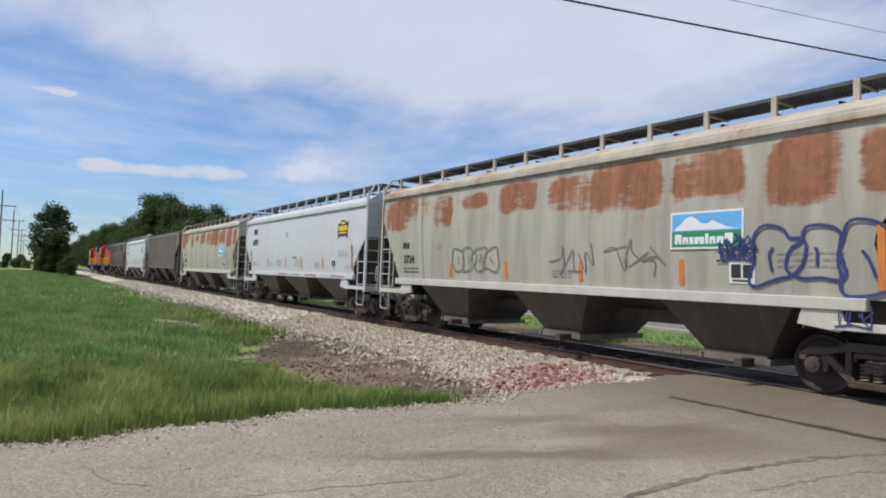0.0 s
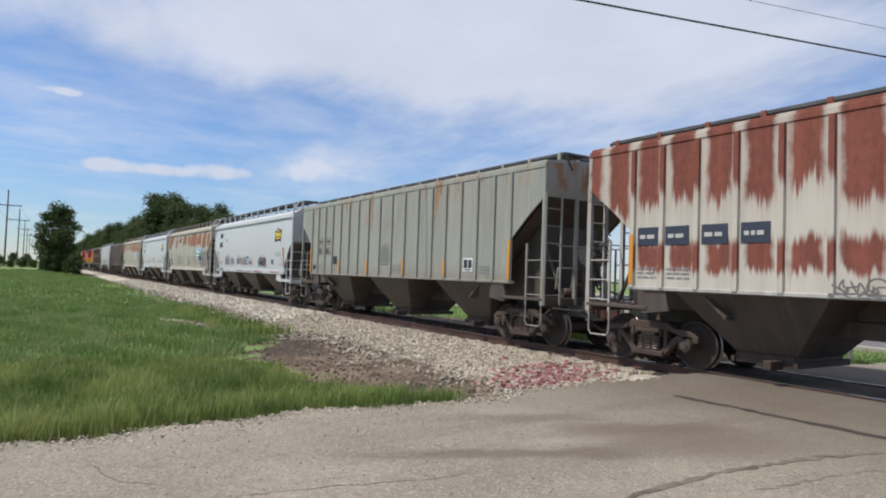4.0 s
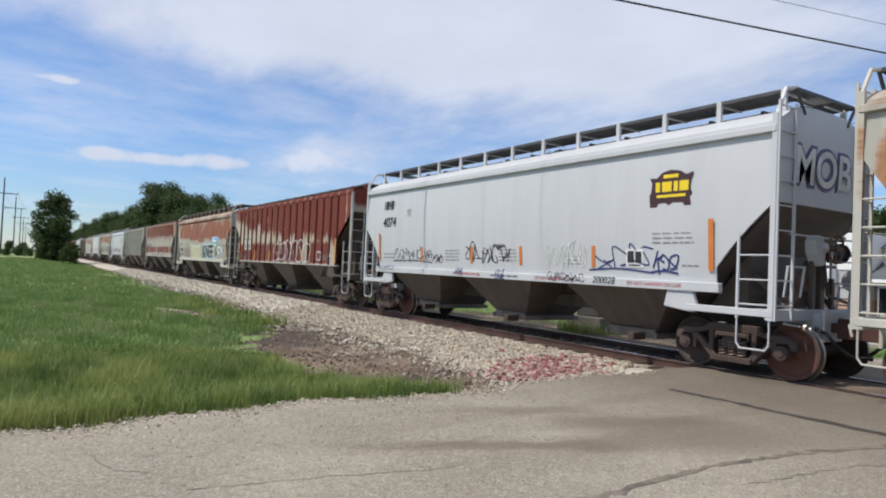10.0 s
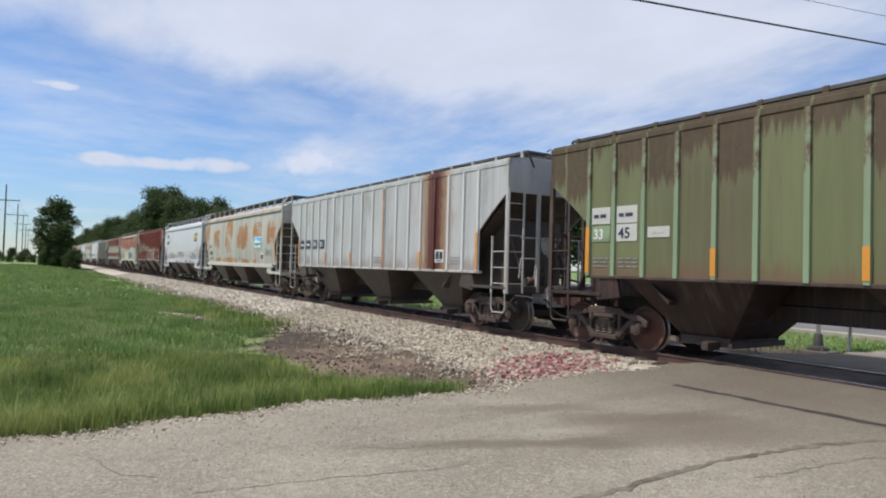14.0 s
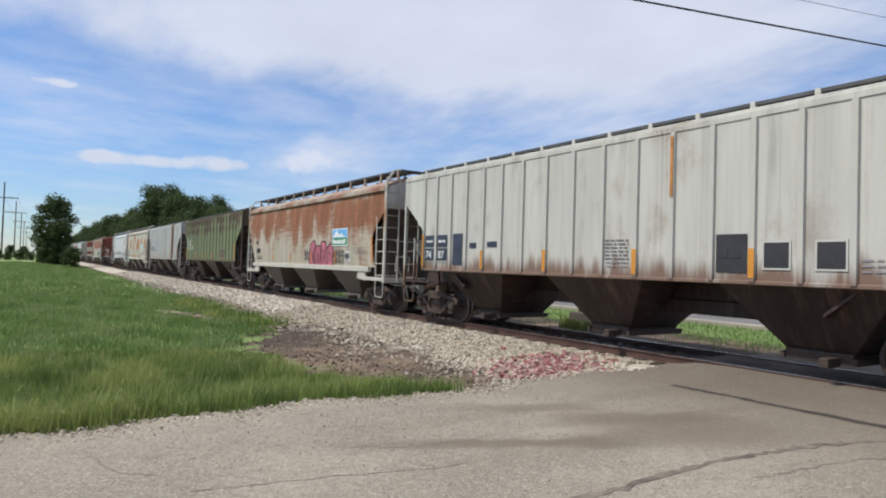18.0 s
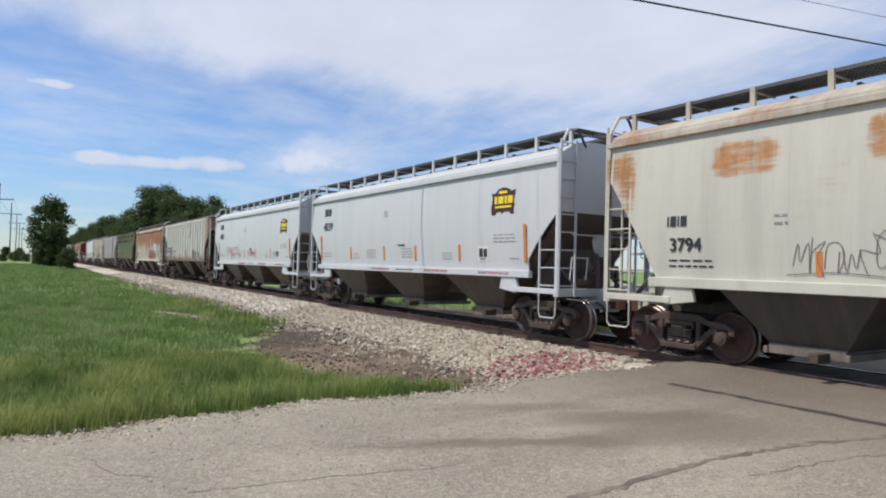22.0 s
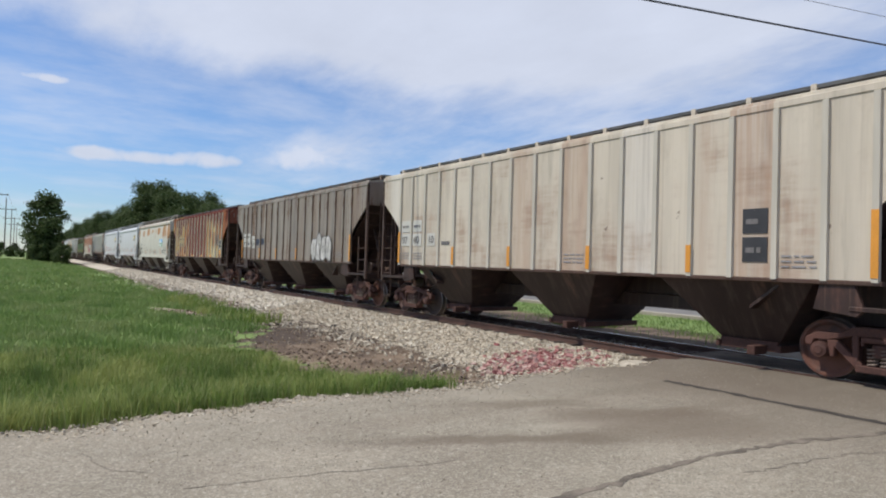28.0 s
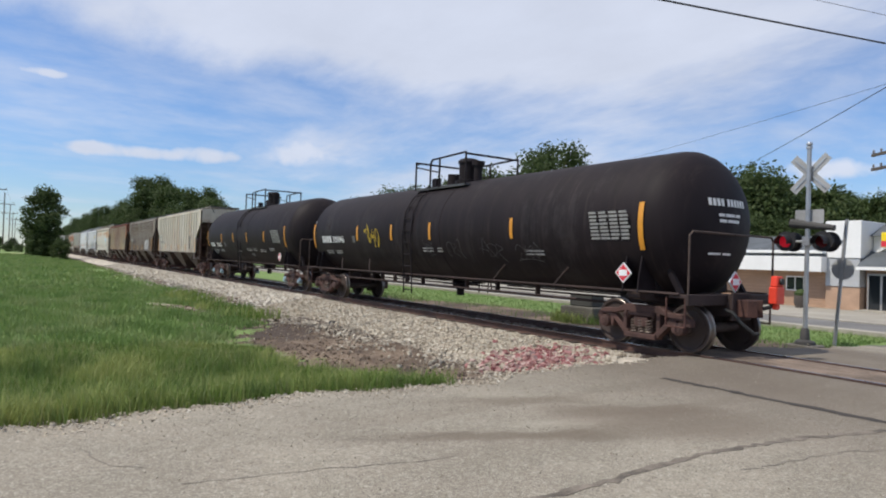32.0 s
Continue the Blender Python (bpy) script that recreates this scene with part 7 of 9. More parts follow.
def ground_material():
    m, n, l, b = mat("open_ground")
    c = n.new("ShaderNodeTexCoord")
    s = n.new("ShaderNodeSeparateXYZ")
    l.new(c.outputs["Object"], s.inputs[0])
    x, y = s.outputs[0], s.outputs[1]
    big = noised(n, l, 0.18, 5, 0.6)
    mid_ = noised(n, l, 1.3, 5, 0.65)
    fine = noised(n, l, 11, 4, 0.7)
    grass = blend(n, l, ramp(n, l, big, 0.35, 0.7), (0.135, 0.215, 0.055), (0.175, 0.25, 0.075))
    grass = blend(n, l, ramp(n, l, fine, 0.45, 0.75, 0, 0.6), grass, (0.12, 0.165, 0.045))
    # a strip of dry yellow grass far out
    dry = calc(n, l, "MULTIPLY", ramp(n, l, y, 124, 130), ramp(n, l, y, 150, 165, 1.0, 0.0))
    grass = blend(n, l, calc(n, l, "MULTIPLY", dry, ramp(n, l, x, -9, -6.5, 0.85, 0.0)), grass, (0.34, 0.33, 0.16))
    # bare earth along the track, widest by the road
    wob = calc(n, l, "MULTIPLY", calc(n, l, "SUBTRACT", mid_, 0.5), 5.0)
    lim = calc(n, l, "ADD", ramp(n, l, y, 13.0, 22.5, -7.2, -4.45), wob)
    inside = ramp(n, l, calc(n, l, "SUBTRACT", x, lim), -0.25, 0.35)
    near = ramp(n, l, calc(n, l, "SUBTRACT", calc(n, l, "ADD", x, calc(n, l, "MULTIPLY", wob, 0.5)), ramp(n, l, y, 22, 28, 6.3, 4.3)), -0.2, 0.5, 1.0, 0.0)
    dirtmask = calc(n, l, "MULTIPLY", inside, near)
    dirt = blend(n, l, ramp(n, l, mid_, 0.38, 0.62), (0.100, 0.068, 0.046), (0.195, 0.143, 0.100))
    dirt = blend(n, l, ramp(n, l, fine, 0.55, 0.75, 0, 0.6), dirt, (0.28, 0.215, 0.15))
    soil = noised(n, l, 0.45, 6, 0.68, (0.8, 0.8, 1), (4, 2, 0))
    dirt = blend(n, l, ramp(n, l, soil, 0.46, 0.56, 0, 0.9), dirt, (0.050, 0.034, 0.024))
    # pale crushed stone trodden in along the track, and dark mould in between
    trod = noised(n, l, 1.5, 6, 0.7, (1.5, 0.55, 1), (1, 7, 0))
    dirt = blend(n, l, ramp(n, l, trod, 0.56, 0.70, 0, 0.8), dirt, (0.27, 0.215, 0.16))
    mould = noised(n, l, 2.4, 6, 0.72, (1.3, 0.5, 1), (6, 3, 0))
    dirt = blend(n, l, ramp(n, l, mould, 0.54, 0.66, 0, 0.85), dirt, (0.045, 0.031, 0.022))
    # dusty strip beside the road, where wheels stray
    strip = ramp(n, l, calc(n, l, "ADD", y, calc(n, l, "MULTIPLY", calc(n, l, "SUBTRACT", mid_, 0.5), 2.2)), 7.75, 8.05, 1.0, 0.0)
    dust = blend(n, l, ramp(n, l, fine, 0.40, 0.65), (0.17, 0.135, 0.098), (0.30, 0.255, 0.195))
    # a pale bald patch in the field
    px = calc(n, l, "DIVIDE", calc(n, l, "ADD", calc(n, l, "ADD", x, 6.5), calc(n, l, "MULTIPLY", calc(n, l, "SUBTRACT", y, 24.3), 0.25)), 0.6)
    py = calc(n, l, "DIVIDE", calc(n, l, "SUBTRACT", y, 24.3), 2.6)
    d = calc(n, l, "ADD", calc(n, l, "MULTIPLY", px, px), calc(n, l, "MULTIPLY", py, py))
    patch = ramp(n, l, calc(n, l, "ADD", d, calc(n, l, "MULTIPLY", wob, 0.5)), 0.7, 1.3, 1.0, 0.0)
    col = blend(n, l, dirtmask, grass, dirt)
    col = blend(n, l, strip, col, dust)
    col = blend(n, l, patch, col, (0.33, 0.26, 0.21))
    l.new(col, b.inputs["Base Color"])
    b.inputs["Roughness"].default_value = 0.95
    bumped(n, l, b, fine, 0.7, 0.05)
    return m


def road_material():
    m, n, l, b = mat("worn_asphalt")
    c = n.new("ShaderNodeTexCoord")
    s = n.new("ShaderNodeSeparateXYZ")
    l.new(c.outputs["Object"], s.inputs[0])
    x, y = s.outputs[0], s.outputs[1]
    big = noised(n, l, 0.45, 5, 0.6)
    fine = noised(n, l, 38, 4, 0.75)
    specks = noised(n, l, 75, 2, 0.6)
    col = blend(n, l, ramp(n, l, big, 0.35, 0.7), (0.236, 0.203, 0.157), (0.328, 0.288, 0.226))
    col = blend(n, l, ramp(n, l, fine, 0.45, 0.7, 0, 0.55), col, (0.165, 0.143, 0.112))
    mott = noised(n, l, 5.0, 4, 0.7)
    col = blend(n, l, ramp(n, l, mott, 0.45, 0.68, 0, 0.45), col, (0.20, 0.172, 0.135))
    wide = noised(n, l, 1.6, 5, 0.65, (0.7, 1.2, 1), (2, 9, 0))
    col = blend(n, l, ramp(n, l, wide, 0.42, 0.62, 0, 0.4), col, (0.185, 0.165, 0.125))
    gravel = noised(n, l, 26.0, 4, 0.75)
    col = blend(n, l, ramp(n, l, gravel, 0.52, 0.66, 0, 0.75), col, (0.40, 0.37, 0.30))
    col = blend(n, l, ramp(n, l, gravel, 0.33, 0.46, 0.65, 0), col, (0.15, 0.13, 0.10))
    col = blend(n, l, ramp(n, l, specks, 0.54, 0.68, 0, 0.75), col, (0.47, 0.44, 0.37))
    pits = noised(n, l, 48, 2, 0.6, (1, 1, 1), (3, 8, 0))
    col = blend(n, l, ramp(n, l, pits, 0.56, 0.68, 0, 0.85), col, (0.115, 0.10, 0.08))
    # mud carried off the crossing, drawn out along the wheel tracks
    px = calc(n, l, "DIVIDE", calc(n, l, "ADD", x, 4.6), 5.0)
    py = calc(n, l, "DIVIDE", calc(n, l, "SUBTRACT", y, 5.3), 1.5)
    d = calc(n, l, "ADD", calc(n, l, "MULTIPLY", px, px), calc(n, l, "MULTIPLY", py, py))
    smear = noised(n, l, 1.0, 5, 0.6, (0.16, 1.5, 1), (0.6, 0.35, 0))
    k = calc(n, l, "MULTIPLY", ramp(n, l, d, 0.15, 1.25, 1.0, 0.0), ramp(n, l, smear, 0.45, 0.62))
    col = blend(n, l, calc(n, l, "MULTIPLY", k, 0.30), col, (0.130, 0.102, 0.072))
    # tracks of turning wheels: x, y of the start and the end of each, half width, depth of tone, colour
    rag = calc(n, l, "MULTIPLY", calc(n, l, "SUBTRACT", wide, 0.5), 0.55)
    for x0, x1, off, half, tone, paint in ((-9.2, -6.1, 1.93, 0.20, 0.75, (0.125, 0.098, 0.070)), (-7.6, -5.7, 2.44, 0.14, 0.55, (0.40, 0.36, 0.29)), (-7.8, -5.2, 3.55, 0.22, 0.55, (0.135, 0.105, 0.075)), (-6.9, -4.2, 2.95, 0.30, 0.6, (0.130, 0.100, 0.072))):
        v = calc(n, l, "ABSOLUTE", calc(n, l, "SUBTRACT", calc(n, l, "ADD", calc(n, l, "ADD", y, calc(n, l, "MULTIPLY", x, 0.4)), rag), off))
        lane = calc(n, l, "MULTIPLY", ramp(n, l, v, half * 0.3, half * 1.5, tone, 0.0), calc(n, l, "MULTIPLY", ramp(n, l, x, x0, x0 + 1.6), ramp(n, l, x, x1 - 0.5, x1 + 0.3, 1.0, 0.0)))
        col = blend(n, l, lane, col, paint)
    # the muddy place before the crossing
    px = calc(n, l, "DIVIDE", calc(n, l, "ADD", x, 5.3), 1.35)
    py = calc(n, l, "DIVIDE", calc(n, l, "SUBTRACT", calc(n, l, "ADD", y, calc(n, l, "MULTIPLY", calc(n, l, "ADD", x, 5.3), 0.4)), 4.45), 0.95)
    d = calc(n, l, "ADD", calc(n, l, "ADD", calc(n, l, "MULTIPLY", px, px), calc(n, l, "MULTIPLY", py, py)), calc(n, l, "MULTIPLY", rag, 3.0))
    col = blend(n, l, calc(n, l, "MULTIPLY", ramp(n, l, d, 0.0, 1.3, 1.0, 0.0), 0.62), col, (0.128, 0.098, 0.070))
    # grime beside the rails
    g = calc(n, l, "MULTIPLY", ramp(n, l, x, -6.4, -1.8), ramp(n, l, calc(n, l, "ADD", big, calc(n, l, "MULTIPLY", fine, 0.3)), 0.45, 0.75, 0.55, 0.97))
    g = calc(n, l, "MULTIPLY", g, ramp(n, l, x, 3.5, 6.0, 1.0, 0.0))
    col = blend(n, l, calc(n, l, "MULTIPLY", g, 0.9), col, (0.122, 0.097, 0.073))
    l.new(col, b.inputs["Base Color"])
    b.inputs["Roughness"].default_value = 0.9
    bumped(n, l, b, fine, 0.55, 0.012)
    return m


GROUND, ROAD = ground_material(), road_material()
BALLAST = plain("limestone_ballast", (0.45, 0.405, 0.335), 0.92, 0, 0.45, 9.0, bump=0.9)
TIE = plain("old_tie_wood", (0.045, 0.030, 0.024), 0.9, 0, 0.45, 6.0)
RAIL = plain("rail_rust", (0.085, 0.045, 0.034), 0.7, 0.2, 0.35, 6.0)
RAILTOP = plain("rail_head", (0.42, 0.42, 0.44), 0.25, 1.0, 0.1, 6.0)
SEAM = plain("crumbled_seam", (0.155, 0.130, 0.104), 0.9, 0, 0.55, 16.0, bump=0.6)
CRACK = plain("hairline_crack", (0.19, 0.165, 0.135), 0.9, 0, 0.3, 8.0)
TAR = plain("crack_tar", (0.048, 0.040, 0.034), 0.9, 0, 0.3, 8.0)
PLANK = plain("crossing_plank", (0.17, 0.128, 0.098), 1.0, 0, 0.45, 5.0, bump=0.5)


def sheet(name, xs, ys, height, material, label, category):
    g = Geo()
    g.v = [(x, y, height(x, y)) for y in ys for x in xs]
    w = len(xs)
    g.f = [(j * w + i, j * w + i + 1, (j + 1) * w + i + 1, (j + 1) * w + i) for j in range(len(ys) - 1) for i in range(w - 1)]
    me = bpy.data.meshes.new(name)
    me.from_pydata(g.v, [], g.f)
    me.shade_smooth()
    me.materials.append(material)
    return tagged(new(name, me), label, category, "", "structure")


gx = [-2500, -900, -300, -120, -60, -35, -22] + [-16 + 0.5 * i for i in range(37)] + [3, 4, 6, 9, 14, 25, 60, 150, 400, 1200, 2500]
gy = [-2500, -600, -150, -40, -10, 0, 4, 6] + [7 + 0.5 * i for i in range(40)] + [28, 31, 35, 40, 46, 52, 60, 70, 80, 95, 120, 160, 220, 300, 450, 700, 890, 1200, 2500]
sheet("ground", gx, gy, lambda x, y: land(x, y) if not (-60 < x < 60 and -9 < y < 7.0) else -0.6, GROUND, "green grass field with bare earth by the track", "ground")


def road_z(x):
    return -0.10 + 0.075 * smooth(-3.2, -1.3, x) if x < 0 else -0.025 - 0.20 * smooth(1.6, 7.0, x)


def road_strip(name, x0, x1, label):
    xs = [x0 + (x1 - x0) * i / 160 for i in range(161)] if x1 > 0 else [x0 + (-14 - x0) * i / 20 for i in range(20)] + [-14 + (x1 + 14) * i / 400 for i in range(401)]
    g = Geo()
    for x in xs:
        e = edge_y(x)
        for y, z in ((-8.0, -0.5), (-8.0, road_z(x)), (e - 0.5, road_z(x)), (e, road_z(x) - 0.015), (e + 0.12, -0.5)):
            g.v.append((x, y, z))
    g.f = [(5 * i + j, 5 * i + 5 + j, 5 * i + 6 + j, 5 * i + 1 + j) for i in range(len(xs) - 1) for j in range(4)]
    return solid(name, g, ROAD, label, "road", kind="structure")


road = road_strip("road", -60, -0.86, "pale worn asphalt road with mud smears and tar lines")
road_strip("road_1", 0.86, 10.6, "worn asphalt road beyond the rails")


def jagged(pts, w, seed, amp):
    rng = random.Random(seed)
    line = []
    for (ax, ay), (bx, by) in zip(pts, pts[1:]):
        n = max(2, int(math.hypot(bx - ax, by - ay) / 0.10))
        line += [(ax + (bx - ax) * i / n + rng.uniform(-amp, amp), ay + (by - ay) * i / n + rng.uniform(-amp, amp), w * rng.uniform(0.45, 1.3)) for i in range(n)]
    g = Geo()
    for i, (x, y, ww) in enumerate(line):
        a, c = line[max(0, i - 1)], line[min(len(line) - 1, i + 1)]
        d = math.hypot(c[0] - a[0], c[1] - a[1]) or 1
        nx, ny = -(c[1] - a[1]) / d * ww / 2, (c[0] - a[0]) / d * ww / 2
        g.v += [(x + nx, y + ny, road_z(x) + 0.004), (x - nx, y - ny, road_z(x) + 0.004)]
    g.f = [(2 * i, 2 * i + 1, 2 * i + 3, 2 * i + 2) for i in range(len(line) - 1)]
    return g


for pts, w, amp in (([(-3.07, 6.3), (-3.04, 5.2), (-3.0, 3.5), (-2.97, 1.5)], 0.16, 0.025), ([(-8.6, 3.42), (-7.37, 3.47), (-6.04, 3.56), (-4.79, 3.45), (-3.45, 3.14), (-3.0, 2.9)], 0.085, 0.034), ([(-10.3, 4.92), (-9.5, 4.8), (-8.7, 4.62), (-8.0, 4.5)], 0.012, 0.03),
                    ([(-10.85, 6.15), (-10.7, 5.6), (-10.4, 5.3)], 0.010, 0.03), ([(-6.2, 3.1), (-5.0, 3.0), (-4.1, 2.75)], 0.014, 0.04), ([(-8.9, 5.5), (-8.2, 5.15), (-7.2, 5.2)], 0.009, 0.04)):
    part("tar_line", jagged(pts, w, int(w * 1000) + len(pts), amp), SEAM if 0.05 < w < 0.12 else TAR if w > 0.02 else CRACK, road)

bed = solid("track_bed", Geo().prism([(-4.6, -0.62), (-3.5, -0.42), (-2.0, -0.17), (2.0, -0.17), (3.4, -0.42), (4.2, -0.60)], 1, 7.9, 900), BALLAST, "pale limestone ballast bed under the rails", "track bed", kind="structure")
solid("track_bed_1", Geo().prism([(-2.0, -0.5), (-2.0, -0.17), (2.0, -0.17), (2.0, -0.5)], 1, -80, -8.1), BALLAST, "limestone ballast bed past the road", "track bed", kind="structure")
tie_mesh = Geo().box(-1.3, 1.3, -0.115, 0.115, -0.30, -0.15).mesh("tie", TIE, 0.012)
for i in range(170):
    part("tie", tie_mesh, None, bed, "", pose(random.uniform(-0.04, 0.04), 8.2 + i * 0.54 + random.uniform(-0.03, 0.03), random.uniform(-0.012, 0.012), 0, 0, random.uniform(-1, 1)))
for s, nm in ((-1, "rail_near"), (1, "rail_far")):
    c = s * GAUGE
    r = solid("rail", Geo().prism([(c - 0.07, -0.175), (c - 0.07, -0.162), (c - 0.012, -0.145), (c - 0.012, -0.045), (c - 0.036, -0.035), (c - 0.036, -0.004), (c + 0.036, -0.004), (c + 0.036, -0.035), (c + 0.012, -0.045), (c + 0.012, -0.145), (c + 0.07, -0.162), (c + 0.07, -0.175)], 1, -80, 900), RAIL, "rusty steel rail with a bright worn head", "rail", group="rails", kind="structure")
    part("rail_head", Geo().box(c - 0.026, c + 0.026, -80, 900, -0.004, 0.0), RAILTOP, r)
# planks of the crossing between and beside the rails
for x0, x1 in ((-0.66, -0.36), (-0.33, 0.0), (0.03, 0.33), (0.36, 0.66)):
    for y0 in (-8.0, -4.0, 0.0, 4.0):
        solid("crossing_plank", Geo().box(x0, x1, y0 + 0.01, y0 + 3.99 - (0.2 if y0 == 4.0 else 0), -0.17, -0.022), PLANK, "dark worn crossing plank between the rails", "plank", group="crossing planks", kind="structure", bevel=0.012)

# the street beyond, parallel with the track
LANE = plain("street_asphalt", (0.15, 0.145, 0.14), 0.9, 0, 0.2, 2.0)
CONCRETE = plain("pale_concrete", (0.31, 0.285, 0.24), 0.9, 0, 0.18, 2.0)
solid("road_2", Geo().box(11.6, 15.2, -300, 400, -0.5, -0.27), LANE, "grey asphalt street beyond the grass", "road", kind="structure")
solid("kerb", Geo().box(10.95, 11.58, 8.2, 400, -0.5, -0.22), CONCRETE, "pale concrete kerb strip", "kerb", kind="structure")
solid("kerb_1", Geo().box(10.95, 11.58, -300, -8.0, -0.5, -0.22), CONCRETE, "pale concrete kerb strip", "kerb", kind="structure")
solid("pavement", Geo().box(15.24, 60, -60, 90, -0.5, -0.23), CONCRETE, "pale concrete forecourt", "pavement", kind="structure")


# ---------------------------------------------------------------- stones and grass
def stone_field(name, n, place, size, material, label, seed):
    """Many loose stones in one mesh: jittered cubes with their corners pulled in."""
    rs = np.random.RandomState(seed)
    base = np.array([(x, y, z) for x in (-1, 1) for y in (-1, 1) for z in (-1, 1)], float) * 0.5
    quads = np.array([(0, 1, 3, 2), (4, 6, 7, 5), (0, 4, 5, 1), (2, 3, 7, 6), (0, 2, 6, 4), (1, 5, 7, 3)])
    pts = []
    while len(pts) < n:
        p = place(rs)
        if p:
            pts.append(p)
    c = np.array(pts)
    s = rs.uniform(*size, (n, 1, 1)) * rs.uniform(0.7, 1.25, (n, 1, 3))
    v = (base[None] + rs.uniform(-0.2, 0.2, (n, 8, 3))) * s
    a = rs.uniform(0, 6.28, n)
    b = rs.uniform(-0.6, 0.6, n)
    x, y, z = v[..., 0].copy(), v[..., 1].copy(), v[..., 2].copy()
    x, z = x * np.cos(b)[:, None] + z * np.sin(b)[:, None], -x * np.sin(b)[:, None] + z * np.cos(b)[:, None]
    v[..., 0] = x * np.cos(a)[:, None] - y * np.sin(a)[:, None]
    v[..., 1] = x * np.sin(a)[:, None] + y * np.cos(a)[:, None]
    v[..., 2] = z
    v += c[:, None, :]
    f = (quads[None] + np.arange(n)[:, None, None] * 8).reshape(-1, 4)
    me = bpy.data.meshes.new(name)
    me.from_pydata(v.reshape(-1, 3).tolist(), [], f.tolist())
    me.materials.append(material)
    return tagged(new(name, me), label, "stones", "", "stuff")


def island_colors(name, colors, rough=0.9, thin=0.0, fields=None):
    """Each loose piece takes one of these colours at random."""
    m, n, l, b = mat(name)
    g = n.new("ShaderNodeNewGeometry")
    r = n.new("ShaderNodeValToRGB")
    r.color_ramp.elements[0].color, r.color_ramp.elements[-1].color = (*colors[0], 1), (*colors[-1], 1)
    for i, c in enumerate(colors[1:-1]):
        e = r.color_ramp.elements.new((i + 1) / (len(colors) - 1))
        e.color = (*c, 1)
    l.new(g.outputs["Random Per Island"], r.inputs[0])
    col = r.outputs[0]
    if fields:
        col = blend(n, l, ramp(n, l, noised(n, l, 0.55, 4, 0.6), 0.43, 0.62, 0, 0.8), col, fields[0])
        col = blend(n, l, ramp(n, l, noised(n, l, 0.9, 4, 0.6, (1, 1, 1), (7, 3, 0)), 0.48, 0.66, 0, 0.7), col, fields[1])
    l.new(col, b.inputs["Base Color"])
    if thin:
        # leaves and blades let some light through
        t = n.new("ShaderNodeBsdfTranslucent")
        l.new(col, t.inputs["Color"])
        x = n.new("ShaderNodeMixShader")
        x.inputs[0].default_value = thin
        l.new(b.outputs[0], x.inputs[1])
        l.new(t.outputs[0], x.inputs[2])
        l.new(x.outputs[0], n["Material Output"].inputs["Surface"])
    b.inputs["Roughness"].default_value = rough
    b.inputs["Specular IOR Level"].default_value = 0.25
    return m


def bed_z(x):
    a = abs(x)
    return -0.17 if a < 2.0 else -0.17 - (a - 2.0) / 1.6 * 0.25 if a < 3.6 else -0.42 - (a - 3.6) / 1.3 * 0.2


LIME = island_colors("limestone_pieces", [(0.22, 0.185, 0.14), (0.34, 0.29, 0.225), (0.43, 0.38, 0.30), (0.48, 0.43, 0.345), (0.38, 0.325, 0.25), (0.55, 0.51, 0.43)])
REDSTONE = island_colors("red_stained_pieces", [(0.26, 0.085, 0.085), (0.34, 0.17, 0.16), (0.45, 0.35, 0.31), (0.20, 0.06, 0.065), (0.40, 0.24, 0.21)])


def on_bed(y0, y1, power=1.0):
    def place(rs):
        y = y0 + (y1 - y0) * rs.rand() ** power
        x = -1.25 - 3.4 * rs.rand() ** 1.1
        end = 8.1 + 1.0 * smooth(-2.4, -4.6, x) + 0.3 * math.sin(3 * x)
        if y < end or (abs(x + 0.75) < 0.12):
            return None
        toe = -3.75 - 0.3 * smooth(12.5, 15, y) + 0.6 * smooth(15.5, 21, y) + 0.2 * math.sin(2.1 * y) + 0.12 * math.sin(5.7 * y)
        if rs.rand() < smooth(toe + 0.5, toe - 0.55, x) - 0.03:
            return None
        return (x, y, max(bed_z(x), land(x, y) if x < -4.2 else -9) + 0.012)
    return place


stone_field("ballast_stones", 20000, on_bed(8.0, 24, 1.25), (0.030, 0.075), LIME, "loose pale limestone ballast by the rails", 1)
stone_field("ballast_stones", 11000, on_bed(24, 80, 1.4), (0.06, 0.13), island_colors("weathered_limestone", [(0.34, 0.30, 0.24), (0.46, 0.41, 0.335), (0.54, 0.49, 0.41), (0.60, 0.56, 0.48)]), "loose pale limestone ballast along the track", 2)


def red_spot(rs):
    x, y = -2.9 + rs.randn() * 0.55, 9.2 + rs.randn() * 0.55
    if not (-4.7 < x < -1.2) or y < 8.05:
        return None
    return (x, y, bed_z(x) + 0.03)


stone_field("red_stained_stones", 520, red_spot, (0.05, 0.10), REDSTONE, "ballast stones stained dull red", 3)


def between_rails(rs):
    x, y = rs.uniform(-0.6, 0.62), 8.2 + 40 * rs.rand() ** 1.5
    return (x, y, -0.155)


stone_field("ballast_stones", 2500, between_rails, (0.04, 0.09), island_colors("dark_ballast_pieces", [(0.08, 0.06, 0.05), (0.16, 0.125, 0.10), (0.24, 0.20, 0.17)]), "dark oily ballast between the rails", 4)


def verge(rs):
    x = rs.uniform(-13.5, -2.0)
    y = edge_y(x) + rs.randn() * 0.28 + 0.02
    if x > -6.5:
        y = edge_y(x) + rs.rand() ** 2.5 * 0.8 - 0.1
    return (x, y, max(land(x, y), road_z(x) - 0.02 if y < edge_y(x) else -9) + 0.008)


stone_field("verge_gravel", 2600, verge, (0.010, 0.034), LIME, "fine pale gravel along the road's edge", 5)


